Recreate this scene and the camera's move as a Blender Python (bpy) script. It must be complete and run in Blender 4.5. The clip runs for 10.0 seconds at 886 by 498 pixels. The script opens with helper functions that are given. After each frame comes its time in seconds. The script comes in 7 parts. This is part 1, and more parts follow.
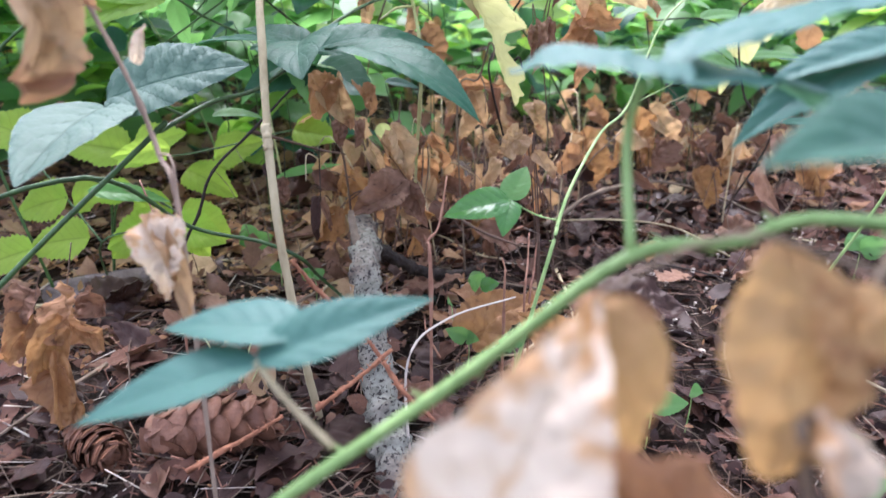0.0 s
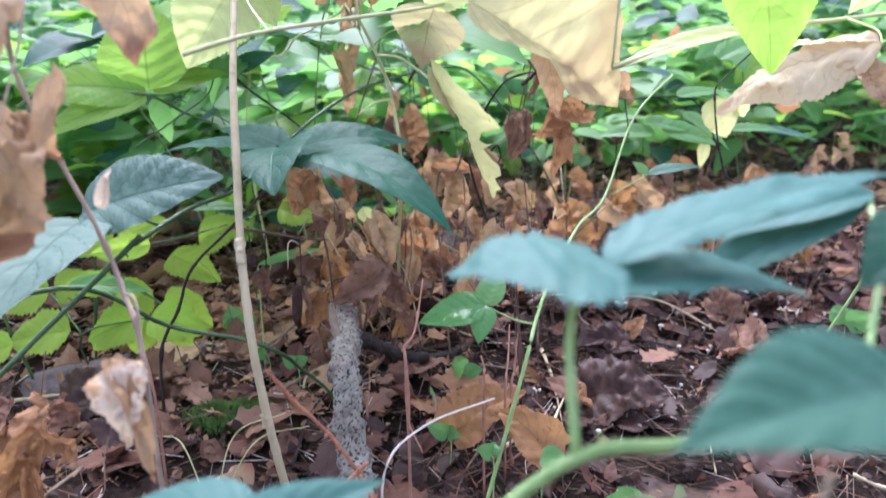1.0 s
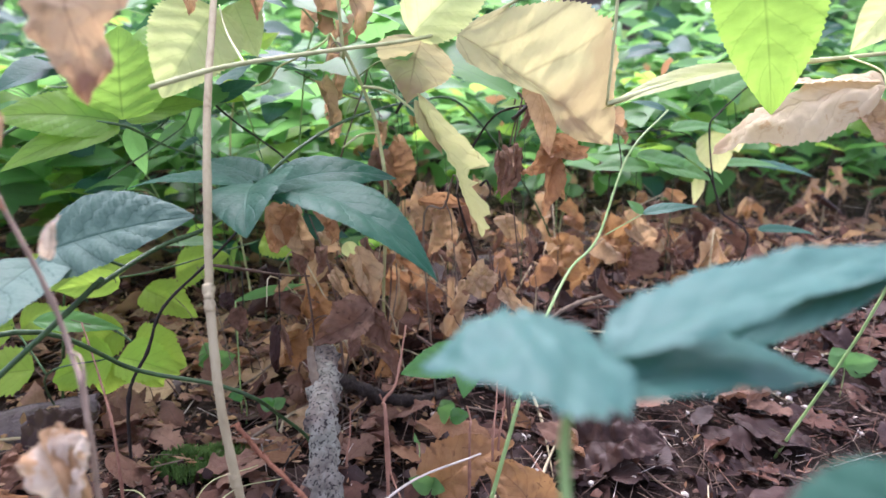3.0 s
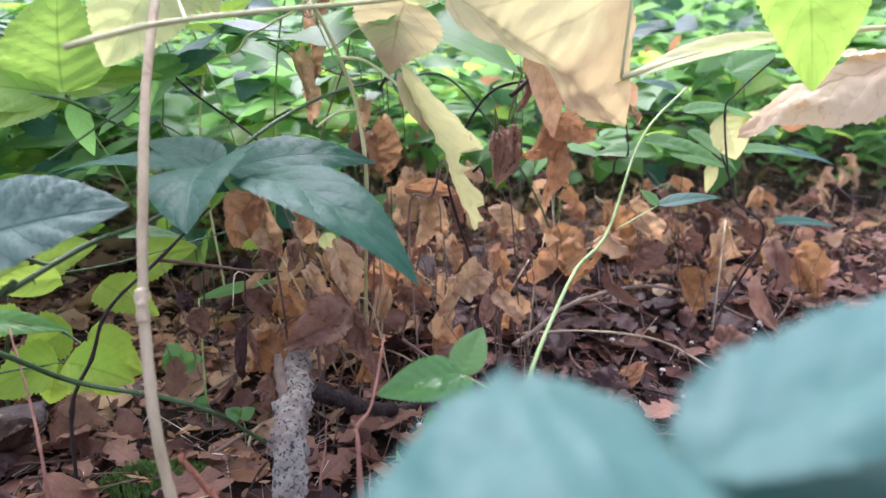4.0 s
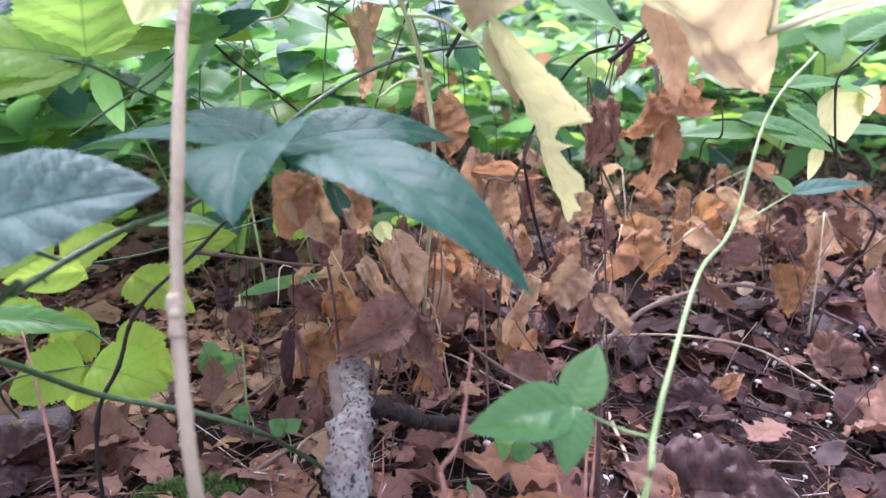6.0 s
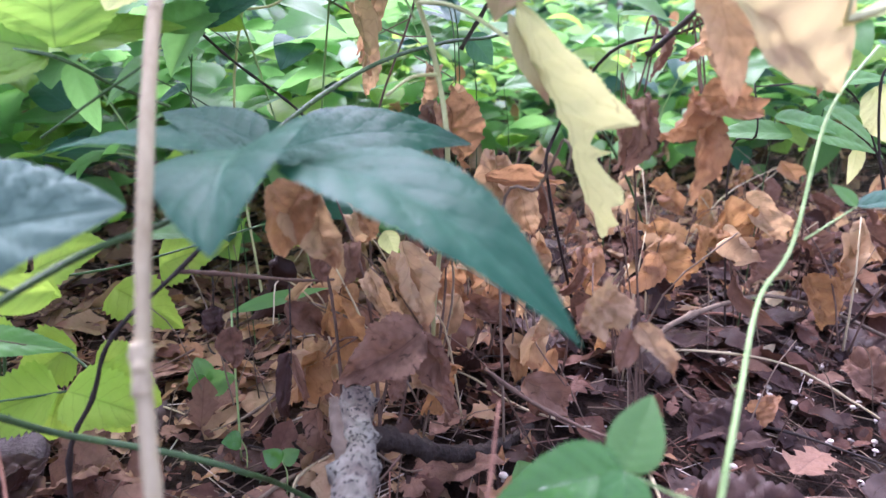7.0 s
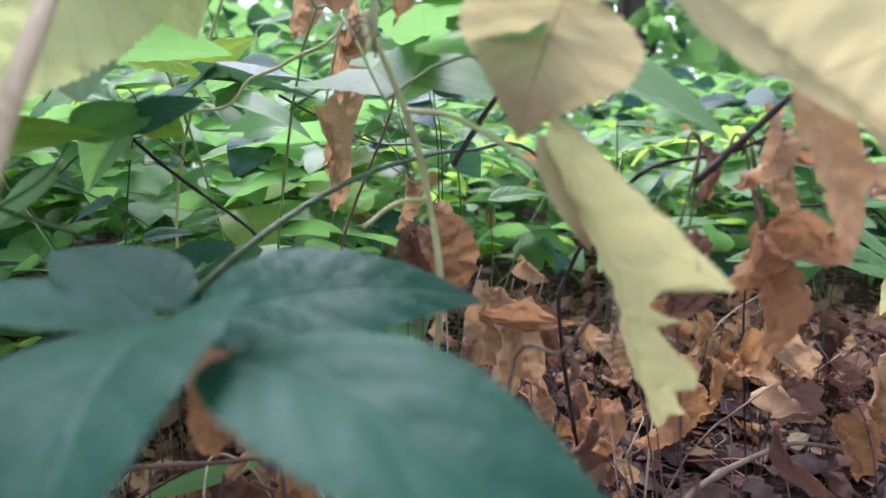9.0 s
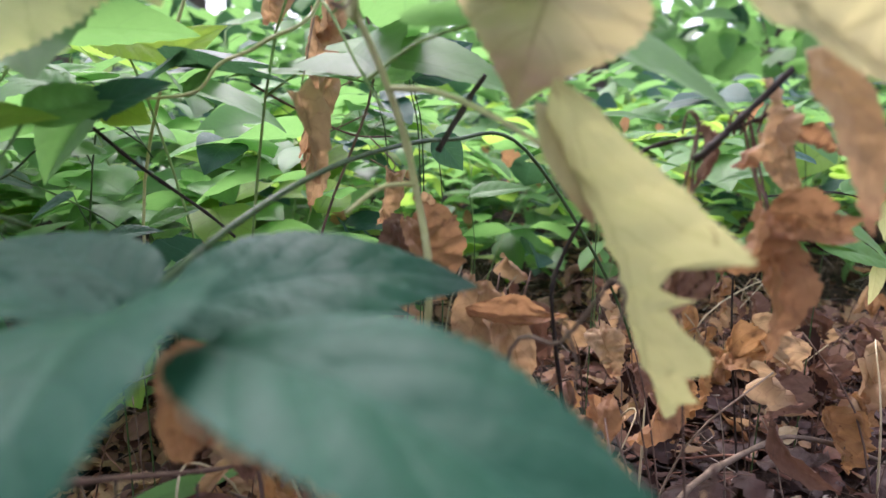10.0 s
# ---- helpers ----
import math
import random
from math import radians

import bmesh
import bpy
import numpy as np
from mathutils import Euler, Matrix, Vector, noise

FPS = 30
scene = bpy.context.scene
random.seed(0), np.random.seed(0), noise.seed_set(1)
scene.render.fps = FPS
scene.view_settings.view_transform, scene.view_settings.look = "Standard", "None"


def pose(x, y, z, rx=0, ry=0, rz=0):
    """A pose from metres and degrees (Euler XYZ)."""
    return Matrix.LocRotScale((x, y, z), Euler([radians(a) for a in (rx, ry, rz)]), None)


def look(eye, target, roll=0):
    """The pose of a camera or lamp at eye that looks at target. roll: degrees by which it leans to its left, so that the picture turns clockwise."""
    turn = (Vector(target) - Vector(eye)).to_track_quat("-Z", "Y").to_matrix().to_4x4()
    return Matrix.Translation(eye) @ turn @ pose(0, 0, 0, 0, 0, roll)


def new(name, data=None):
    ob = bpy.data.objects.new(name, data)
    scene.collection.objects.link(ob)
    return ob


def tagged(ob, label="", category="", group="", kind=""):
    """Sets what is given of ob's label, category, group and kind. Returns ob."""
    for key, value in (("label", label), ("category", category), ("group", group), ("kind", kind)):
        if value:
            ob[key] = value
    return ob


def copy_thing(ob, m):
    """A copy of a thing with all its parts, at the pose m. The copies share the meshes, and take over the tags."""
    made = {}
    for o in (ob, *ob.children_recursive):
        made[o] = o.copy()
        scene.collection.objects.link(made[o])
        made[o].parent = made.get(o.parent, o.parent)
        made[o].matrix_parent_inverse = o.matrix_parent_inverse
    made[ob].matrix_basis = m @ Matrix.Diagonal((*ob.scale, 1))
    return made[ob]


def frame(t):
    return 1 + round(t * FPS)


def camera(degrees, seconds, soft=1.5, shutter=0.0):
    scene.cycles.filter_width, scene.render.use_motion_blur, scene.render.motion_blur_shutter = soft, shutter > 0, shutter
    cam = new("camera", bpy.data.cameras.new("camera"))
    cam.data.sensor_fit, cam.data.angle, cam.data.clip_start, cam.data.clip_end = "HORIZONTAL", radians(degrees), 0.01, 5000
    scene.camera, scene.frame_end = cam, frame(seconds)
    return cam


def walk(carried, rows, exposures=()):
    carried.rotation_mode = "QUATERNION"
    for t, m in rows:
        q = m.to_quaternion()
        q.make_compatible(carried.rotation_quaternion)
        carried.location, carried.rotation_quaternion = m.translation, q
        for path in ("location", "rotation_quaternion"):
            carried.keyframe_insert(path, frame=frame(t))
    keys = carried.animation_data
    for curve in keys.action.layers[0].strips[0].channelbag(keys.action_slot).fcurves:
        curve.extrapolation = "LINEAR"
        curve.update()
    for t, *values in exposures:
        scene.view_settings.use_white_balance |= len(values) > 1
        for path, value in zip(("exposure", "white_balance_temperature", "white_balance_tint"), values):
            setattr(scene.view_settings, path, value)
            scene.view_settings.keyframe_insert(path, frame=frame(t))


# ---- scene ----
EXPO, SKY, SUN = 1.19, 0.225, 1.9
BRIGHTNESS = [(0.0, 0.48, 5650, 23), (1.0, 0.44, 5400, 26), (2.0, 0.26, 5550, 27), (4.0, 0.33, 5700, 34), (5.5, 0.6, 5550, 41), (7.5, 0.62, 5350, 40), (8.0, 0.65, 5300, 40), (8.5, 0.3, 5200, 37), (9.2, -0.06, 5800, 30), (10.0, -0.08, 6000, 30)]
cam = camera(67.6, 10.0, soft=1.45, shutter=0.5)
cam.data.dof.use_dof = True
cam.data.dof.focus_distance = 0.46
cam.data.dof.aperture_fstop = 8.0
PATH = [
    (0, (0.0001, -0.0002, 0.2748), (-0.0035, 0.934, -0.082), -0.14),
    (0.5, (0.0056, 0.0053, 0.2865), (0.005, 0.9482, -0.0464), -0.62),
    (1, (0.0139, 0.0127, 0.3116), (0.015, 0.9674, 0.0142), -1.02),
    (1.5, (0.0142, 0.0102, 0.3202), (0.0159, 0.9744, 0.055), -1.22),
    (2, (0.0161, 0.0114, 0.3263), (0.0176, 0.9775, 0.0682), -0.69),
    (2.5, (0.0157, 0.0187, 0.3213), (0.0239, 0.9845, 0.0621), -0.48),
    (4, (0.0229, 0.0994, 0.3072), (0.0478, 1.0573, 0.0211), 0.34),
    (4.5, (0.0166, 0.1252, 0.2958), (0.0279, 1.0807, 0.001), 0.34),
    (5, (0.0113, 0.1453, 0.2932), (0.0108, 1.1002, -0.0038), 0.17),
    (5.5, (0.0, 0.1575, 0.2932), (-0.0048, 1.1083, -0.0164), 0.18),
    (6, (-0.0058, 0.166, 0.2908), (-0.0258, 1.1184, -0.0135), 0.21),
    (7.5, (-0.0161, 0.2255, 0.2874), (-0.0372, 1.1739, -0.0289), 0.48),
    (8, (-0.0134, 0.2313, 0.2829), (-0.0358, 1.1826, -0.0244), 1.67),
    (8.5, (-0.0047, 0.2827, 0.3128), (0.0208, 1.2553, 0.0816), 1.99),
    (9, (-0.0295, 0.2987, 0.2959), (0.0075, 1.2821, 0.1182), 1.53),
    (9.5, (-0.0355, 0.3024, 0.2899), (0.0241, 1.2861, 0.1199), 1.38),
    (10, (-0.0342, 0.3144, 0.2852), (0.0416, 1.2975, 0.1185), 0.93),
]
walk(cam, [(t, look(eye, target, roll)) for t, eye, target, roll in PATH], [(t, EXPO + more, kelvin, tint) for t, more, kelvin, tint in BRIGHTNESS])

# ---- light: overcast sky over a wood, sun veiled, from ahead and above ----
SUN_AZ, SUN_EL = radians(-16), radians(54)
world = bpy.data.worlds.new("sky")
scene.world = world
world.use_nodes = True
wn = world.node_tree
sky = wn.nodes.new("ShaderNodeTexSky")
sky.sky_type = "NISHITA"
sky.sun_disc = False
sky.sun_elevation, sky.sun_rotation = SUN_EL, SUN_AZ
sky.air_density, sky.dust_density = 1.0, 4.0
cloud = wn.nodes.new("ShaderNodeHueSaturation")
cloud.inputs["Saturation"].default_value = 0.45
wn.links.new(sky.outputs[0], cloud.inputs["Color"])
wn.links.new(cloud.outputs[0], wn.nodes["Background"].inputs[0])
wn.nodes["Background"].inputs[1].default_value = SKY
sun = new("sun", bpy.data.lights.new("sun", "SUN"))
sun.data.energy, sun.data.angle, sun.data.color = SUN, radians(36), (1.0, 0.95, 0.86)
sun.matrix_world = look((math.sin(SUN_AZ) * 5, math.cos(SUN_AZ) * 5, 5 * math.tan(SUN_EL)), (0, 0, 0))


# ---- materials ----
def material(name):
    m = bpy.data.materials.new(name)
    m.use_nodes = True
    return m, m.node_tree.nodes, m.node_tree.links, m.node_tree.nodes["Principled BSDF"]


def ramp(n, l, value, stops):
    r = n.new("ShaderNodeValToRGB")
    e = r.color_ramp.elements
    while len(e) < len(stops):
        e.new(0.5)
    for k, (p, c) in zip(e, stops):
        k.position, k.color = p, (*c, 1)
    l.new(value, r.inputs[0])
    return r.outputs[0]


def noise_tex(n, l, vector, scale, detail=4.0, rough=0.6, warp=0.0):
    t = n.new("ShaderNodeTexNoise")
    t.inputs["Scale"].default_value, t.inputs["Detail"].default_value = scale, detail
    t.inputs["Roughness"].default_value, t.inputs["Distortion"].default_value = rough, warp
    if vector:
        l.new(vector, t.inputs["Vector"])
    return t.outputs["Fac"]


def calc(n, l, op, a, b=None, c=None, clamp=False):
    m = n.new("ShaderNodeMath")
    m.operation, m.use_clamp = op, clamp
    for socket, v in zip(m.inputs, (a, b, c)):
        if v is None:
            continue
        if isinstance(v, (int, float)):
            socket.default_value = v
        else:
            l.new(v, socket)
    return m.outputs[0]


def mix(n, l, fac, a, b, mode="MIX"):
    m = n.new("ShaderNodeMix")
    m.data_type, m.blend_type = "RGBA", mode
    for socket, v in ((m.inputs[0], fac), (m.inputs[6], a), (m.inputs[7], b)):
        if isinstance(v, tuple):
            socket.default_value = (*v, 1)
        elif isinstance(v, (int, float)):
            socket.default_value = v
        else:
            l.new(v, socket)
    return m.outputs[2]


def bump(n, l, height, strength, distance, shader):
    b = n.new("ShaderNodeBump")
    b.inputs["Strength"].default_value, b.inputs["Distance"].default_value = strength, distance
    l.new(height, b.inputs["Height"])
    l.new(b.outputs[0], shader.inputs["Normal"])


def leaf_material(name, dark, light, vein, thin, through_colour, rough=0.45, veins=0.6, spots=None, spot_at=0.62, side_veins=6.5, blotch=22.0, spec=0.4, relief_by=0.4, tip_stain=None, stain_from=0.74):
    """A leaf: two tones, a pale midrib and side veins along its own length, stains, light through the blade."""
    m, n, l, p = material(name)
    uv = n.new("ShaderNodeUVMap")
    uv.uv_map = "blade"
    sep = n.new("ShaderNodeSeparateXYZ")
    l.new(uv.outputs[0], sep.inputs[0])
    along, across = sep.outputs[0], calc(n, l, "ABSOLUTE", calc(n, l, "SUBTRACT", sep.outputs[1], 0.5))
    place = n.new("ShaderNodeTexCoord").outputs["Object"]
    info = n.new("ShaderNodeObjectInfo").outputs["Random"]
    big, fine = noise_tex(n, l, place, blotch, 3), noise_tex(n, l, place, 320.0, 4)
    tone = calc(n, l, "ADD", calc(n, l, "MULTIPLY", big, 0.75), calc(n, l, "MULTIPLY", info, 0.35))
    tone = calc(n, l, "ADD", tone, calc(n, l, "MULTIPLY_ADD", fine, 0.3, -0.15))
    colour = ramp(n, l, tone, ((0.22, dark), (0.78, light)))
    # veins
    wobble = calc(n, l, "MULTIPLY_ADD", big, 0.10, -0.05)
    phase = calc(n, l, "MULTIPLY", calc(n, l, "ADD", calc(n, l, "MULTIPLY_ADD", across, -0.55, along), wobble), side_veins)
    saw = calc(n, l, "ABSOLUTE", calc(n, l, "SUBTRACT", calc(n, l, "FRACT", phase), 0.5))
    side = calc(n, l, "SUBTRACT", 1.0, calc(n, l, "DIVIDE", saw, 0.07), clamp=True)
    mid = calc(n, l, "SUBTRACT", 1.0, calc(n, l, "DIVIDE", across, 0.022), clamp=True)
    lines = calc(n, l, "MAXIMUM", mid, calc(n, l, "MULTIPLY", side, 0.55))
    colour = mix(n, l, calc(n, l, "MULTIPLY", lines, veins), colour, vein)
    if spots:
        s = noise_tex(n, l, place, blotch * 3.0, 5, 0.65, 0.6)
        edge = calc(n, l, "ADD", s, calc(n, l, "MULTIPLY", across, 0.16))
        s = calc(n, l, "MULTIPLY_ADD", edge, 14.0, -14.0 * spot_at, clamp=True)
        colour = mix(n, l, s, colour, spots)
    if tip_stain:
        e = calc(n, l, "ADD", along, calc(n, l, "MULTIPLY_ADD", big, 0.7, -0.35))
        colour = mix(n, l, calc(n, l, "MULTIPLY_ADD", e, 6.0, -6.0 * stain_from, clamp=True), colour, tip_stain)
    l.new(colour, p.inputs["Base Color"])
    p.inputs["Roughness"].default_value = rough
    p.inputs["Specular IOR Level"].default_value = spec
    cells = n.new("ShaderNodeTexVoronoi")
    cells.inputs["Scale"].default_value = 420.0
    l.new(place, cells.inputs["Vector"])
    relief = calc(n, l, "ADD", calc(n, l, "MULTIPLY", lines, -0.8), calc(n, l, "MULTIPLY", cells.outputs["Distance"], 0.4))
    bump(n, l, relief, relief_by, 0.0005, p)
    t = n.new("ShaderNodeBsdfTranslucent")
    l.new(mix(n, l, calc(n, l, "MULTIPLY", lines, 0.35), mix(n, l, 0.55, colour, through_colour), dark), t.inputs[0])
    both = n.new("ShaderNodeMixShader")
    both.inputs[0].default_value = thin
    l.new(p.outputs[0], both.inputs[1])
    l.new(t.outputs[0], both.inputs[2])
    l.new(both.outputs[0], n["Material Output"].inputs[0])
    return m


def plain_material(name, stops, scale, rough=0.7, fine=240.0, relief=0.5, depth=0.002, warp=0.3, spec=0.4, stretch=(1, 1, 1)):
    """Bark, soil, stems: a ramp over coarse and fine noise, with relief."""
    m, n, l, p = material(name)
    mp = n.new("ShaderNodeMapping")
    mp.inputs["Scale"].default_value = stretch
    l.new(n.new("ShaderNodeTexCoord").outputs["Object"], mp.inputs[0])
    a, b = noise_tex(n, l, mp.outputs[0], scale, 5, 0.65, warp), noise_tex(n, l, mp.outputs[0], fine, 4, 0.6)
    info = n.new("ShaderNodeObjectInfo").outputs["Random"]
    v = calc(n, l, "ADD", calc(n, l, "MULTIPLY", a, 0.7), calc(n, l, "MULTIPLY", b, 0.3))
    v = calc(n, l, "ADD", v, calc(n, l, "MULTIPLY_ADD", info, 0.16, -0.08))
    l.new(ramp(n, l, v, stops), p.inputs["Base Color"])
    p.inputs["Roughness"].default_value = rough
    p.inputs["Specular IOR Level"].default_value = spec
    bump(n, l, calc(n, l, "ADD", a, b), relief, depth, p)
    return m


TEAL = leaf_material("bramble_leaf_top", (0.017, 0.058, 0.036), (0.034, 0.104, 0.067), (0.062, 0.155, 0.105), 0.2, (0.17, 0.44, 0.14), 0.5, 0.7, spec=0.18, relief_by=1.0)
DEEP = leaf_material("dark_bramble_leaf_top", (0.008, 0.046, 0.023), (0.019, 0.088, 0.048), (0.045, 0.135, 0.08), 0.16, (0.10, 0.42, 0.12), 0.5, 0.7, spec=0.14, relief_by=1.0)
# near copy of the bramble leaf, sky sheen put into its paler, bluer base
BLUISH_SHEEN = leaf_material("sky_sheen_bramble_leaf", (0.036, 0.104, 0.082), (0.066, 0.158, 0.128), (0.095, 0.21, 0.17), 0.22, (0.19, 0.45, 0.20), 0.5, 0.55, spec=0.16, relief_by=0.7)
OLDLEAF = leaf_material("dull_old_bramble_leaf", (0.050, 0.098, 0.070), (0.096, 0.155, 0.116), (0.034, 0.075, 0.053), 0.15, (0.2, 0.4, 0.2), 0.55, 0.8, spec=0.12, relief_by=1.0)
WET = leaf_material("wet_green_leaf", (0.035, 0.14, 0.025), (0.085, 0.25, 0.05), (0.10, 0.26, 0.07), 0.35, (0.28, 0.68, 0.07), 0.14, 0.35, spec=0.6, relief_by=0.5)
GREEN = leaf_material("fresh_green_leaf", (0.07, 0.19, 0.052), (0.155, 0.335, 0.105), (0.21, 0.38, 0.15), 0.52, (0.37, 0.74, 0.19), 0.45, 0.35, spec=0.3, relief_by=0.4)
OLIVE = leaf_material("backlit_olive_green_leaf", (0.14, 0.27, 0.038), (0.26, 0.43, 0.075), (0.06, 0.12, 0.02), 0.64, (0.56, 0.88, 0.13), 0.5, 0.5, spec=0.25)
LIME = leaf_material("thin_lime_leaf", (0.24, 0.41, 0.04), (0.38, 0.58, 0.085), (0.10, 0.20, 0.03), 0.68, (0.74, 0.95, 0.12), 0.5, 0.4, spec=0.2)
CREAM = leaf_material("faded_cream_leaf", (0.41, 0.35, 0.17), (0.54, 0.48, 0.25), (0.26, 0.18, 0.09), 0.4, (0.74, 0.64, 0.29), 0.6, 0.8, (0.42, 0.29, 0.14), 0.66, blotch=14.0, side_veins=5.0, relief_by=0.9, tip_stain=(0.35, 0.21, 0.13), stain_from=0.62)
BROWNED = leaf_material("half_browned_cream_leaf", (0.45, 0.41, 0.18), (0.58, 0.53, 0.27), (0.20, 0.14, 0.06), 0.45, (0.80, 0.72, 0.33), 0.6, 0.9, (0.42, 0.29, 0.16), 0.68, blotch=14.0, side_veins=4.0, relief_by=1.0, tip_stain=(0.38, 0.25, 0.125), stain_from=0.54)
BLEACHED = leaf_material("bleached_curled_leaf", (0.56, 0.45, 0.26), (0.74, 0.64, 0.44), (0.42, 0.30, 0.16), 0.5, (0.95, 0.78, 0.48), 0.65, 0.5, (0.48, 0.29, 0.13), 0.64, blotch=22.0, relief_by=0.8, tip_stain=(0.44, 0.26, 0.14), stain_from=0.80)
YELLOW = leaf_material("yellowed_leaf", (0.46, 0.46, 0.16), (0.59, 0.58, 0.26), (0.37, 0.37, 0.13), 0.48, (0.78, 0.75, 0.31), 0.55, 0.6, (0.25, 0.16, 0.07), 0.70)
YELGREEN = leaf_material("pale_yellow_green_leaf", (0.46, 0.53, 0.17), (0.66, 0.69, 0.32), (0.32, 0.40, 0.12), 0.58, (0.93, 0.96, 0.40), 0.5, 0.5)
TAN = leaf_material("dry_tan_leaf", (0.276, 0.162, 0.080), (0.515, 0.360, 0.200), (0.184, 0.096, 0.048), 0.38, (0.680, 0.430, 0.200), 0.7, 0.6, (0.184, 0.092, 0.055), 0.68, blotch=40.0, tip_stain=(0.239, 0.110, 0.064))
PALE = leaf_material("bleached_leaf_underside", (0.52, 0.41, 0.29), (0.74, 0.64, 0.49), (0.46, 0.32, 0.18), 0.3, (0.90, 0.68, 0.42), 0.7, 0.5, (0.52, 0.30, 0.14), 0.55, blotch=26.0, relief_by=0.8)
ORANGE = leaf_material("dry_orange_leaf", (0.20, 0.095, 0.045), (0.43, 0.235, 0.115), (0.15, 0.07, 0.03), 0.32, (0.78, 0.43, 0.18), 0.6, 0.6, (0.12, 0.055, 0.03), 0.66, blotch=40.0, spec=0.25)
RUST = leaf_material("golden_brown_dry_leaf", (0.24, 0.115, 0.045), (0.46, 0.255, 0.105), (0.17, 0.08, 0.035), 0.3, (0.78, 0.44, 0.17), 0.6, 0.6, (0.13, 0.06, 0.03), 0.64, blotch=40.0, spec=0.25)
AMBER = leaf_material("thin_amber_leaf", (0.33, 0.185, 0.07), (0.54, 0.345, 0.15), (0.22, 0.11, 0.045), 0.45, (0.85, 0.52, 0.20), 0.65, 0.6, (0.24, 0.11, 0.045), 0.62, blotch=30.0, relief_by=0.8)
BROWN = leaf_material("dead_brown_leaf", (0.105, 0.052, 0.034), (0.285, 0.165, 0.108), (0.075, 0.040, 0.029), 0.15, (0.405, 0.198, 0.108), 0.6, 0.5, (0.045, 0.025, 0.018), 0.66, blotch=40.0, spec=0.14)
REDBROWN = leaf_material("red_brown_fallen_leaf", (0.062, 0.027, 0.018), (0.175, 0.083, 0.053), (0.050, 0.024, 0.016), 0.1, (0.30, 0.14, 0.08), 0.55, 0.5, (0.030, 0.016, 0.012), 0.66, blotch=40.0, spec=0.15)
# damp brown, coloured darker still to stand for shade in the litter hollows
UMBER = leaf_material("damp_shaded_umber_leaf", (0.016, 0.008, 0.006), (0.062, 0.031, 0.023), (0.014, 0.008, 0.006), 0.05, (0.11, 0.055, 0.038), 0.5, 0.45, (0.105, 0.058, 0.042), 0.72, blotch=40.0, spec=0.18)
CANE = plain_material("green_cane", ((0.3, (0.17, 0.29, 0.08)), (0.7, (0.34, 0.48, 0.17))), 60.0, 0.5, stretch=(1, 1, 0.4))
DARKCANE = plain_material("dark_green_cane", ((0.3, (0.024, 0.052, 0.016)), (0.7, (0.075, 0.150, 0.04))), 60.0, 0.5)
STRAW = plain_material("dry_straw_stalk", ((0.25, (0.26, 0.195, 0.10)), (0.5, (0.47, 0.39, 0.225)), (0.8, (0.60, 0.53, 0.34))), 35.0, 0.6, stretch=(1, 1, 0.25))
GREYSTRAW = plain_material("bleached_grey_stalk", ((0.28, (0.17, 0.125, 0.06)), (0.42, (0.36, 0.295, 0.165)), (0.8, (0.52, 0.45, 0.275))), 45.0, 0.65, 420.0, stretch=(1, 1, 0.25), spec=0.15)
PALESTEM = plain_material("pale_green_stem", ((0.3, (0.36, 0.38, 0.14)), (0.7, (0.58, 0.57, 0.28))), 50.0, 0.55)
TWIG = plain_material("brown_twig", ((0.25, (0.06, 0.036, 0.026)), (0.75, (0.21, 0.135, 0.095))), 90.0, 0.75, stretch=(1, 1, 0.4), spec=0.2)
DEADSTEM = plain_material("pale_brown_dead_stem", ((0.28, (0.14, 0.09, 0.06)), (0.75, (0.44, 0.33, 0.24))), 80.0, 0.75, stretch=(1, 1, 0.4), spec=0.2)
REDTWIG = plain_material("reddish_twig", ((0.25, (0.16, 0.065, 0.04)), (0.75, (0.38, 0.20, 0.13))), 90.0, 0.65, spec=0.2)
DARKTWIG = plain_material("black_twig", ((0.25, (0.014, 0.011, 0.010)), (0.75, (0.06, 0.045, 0.035))), 90.0, 0.7, spec=0.2)
GREYTWIG = plain_material("grey_weathered_twig", ((0.25, (0.100, 0.070, 0.046)), (0.75, (0.290, 0.220, 0.155))), 90.0, 0.75, spec=0.2)
DAMPBARK = plain_material("dark_damp_bark", ((0.30, (0.014, 0.011, 0.009)), (0.55, (0.055, 0.042, 0.033)), (0.66, (0.19, 0.18, 0.15))), 70.0, 0.75, 260.0, 0.9, 0.003, spec=0.15)
PALETWIG = plain_material("bleached_twig", ((0.25, (0.42, 0.34, 0.26)), (0.75, (0.68, 0.60, 0.50))), 80.0, 0.7)
RUSTTWIG = plain_material("rusty_conifer_twig", ((0.25, (0.17, 0.06, 0.03)), (0.75, (0.42, 0.18, 0.09))), 120.0, 0.8)
CONE = plain_material("cone_scale", ((0.25, (0.070, 0.028, 0.016)), (0.75, (0.235, 0.110, 0.062))), 70.0, 0.5, spec=0.3)
SOIL = plain_material("leaf_mould", ((0.25, (0.007, 0.005, 0.004)), (0.5, (0.022, 0.014, 0.010)), (0.78, (0.075, 0.046, 0.033))), 34.0, 0.9, 190.0, 1.0, 0.010, spec=0.12)
MOSS = plain_material("moss", ((0.25, (0.03, 0.07, 0.012)), (0.75, (0.13, 0.24, 0.04))), 80.0, 0.9)
TRUNK = plain_material("tree_bark", ((0.25, (0.045, 0.034, 0.027)), (0.75, (0.16, 0.125, 0.10))), 9.0, 0.9, 60.0, 0.9, 0.02, stretch=(1, 1, 0.2))
FUNGUS = plain_material("white_fungus", ((0.3, (0.42, 0.35, 0.28)), (0.7, (0.66, 0.58, 0.48))), 300.0, 0.55)


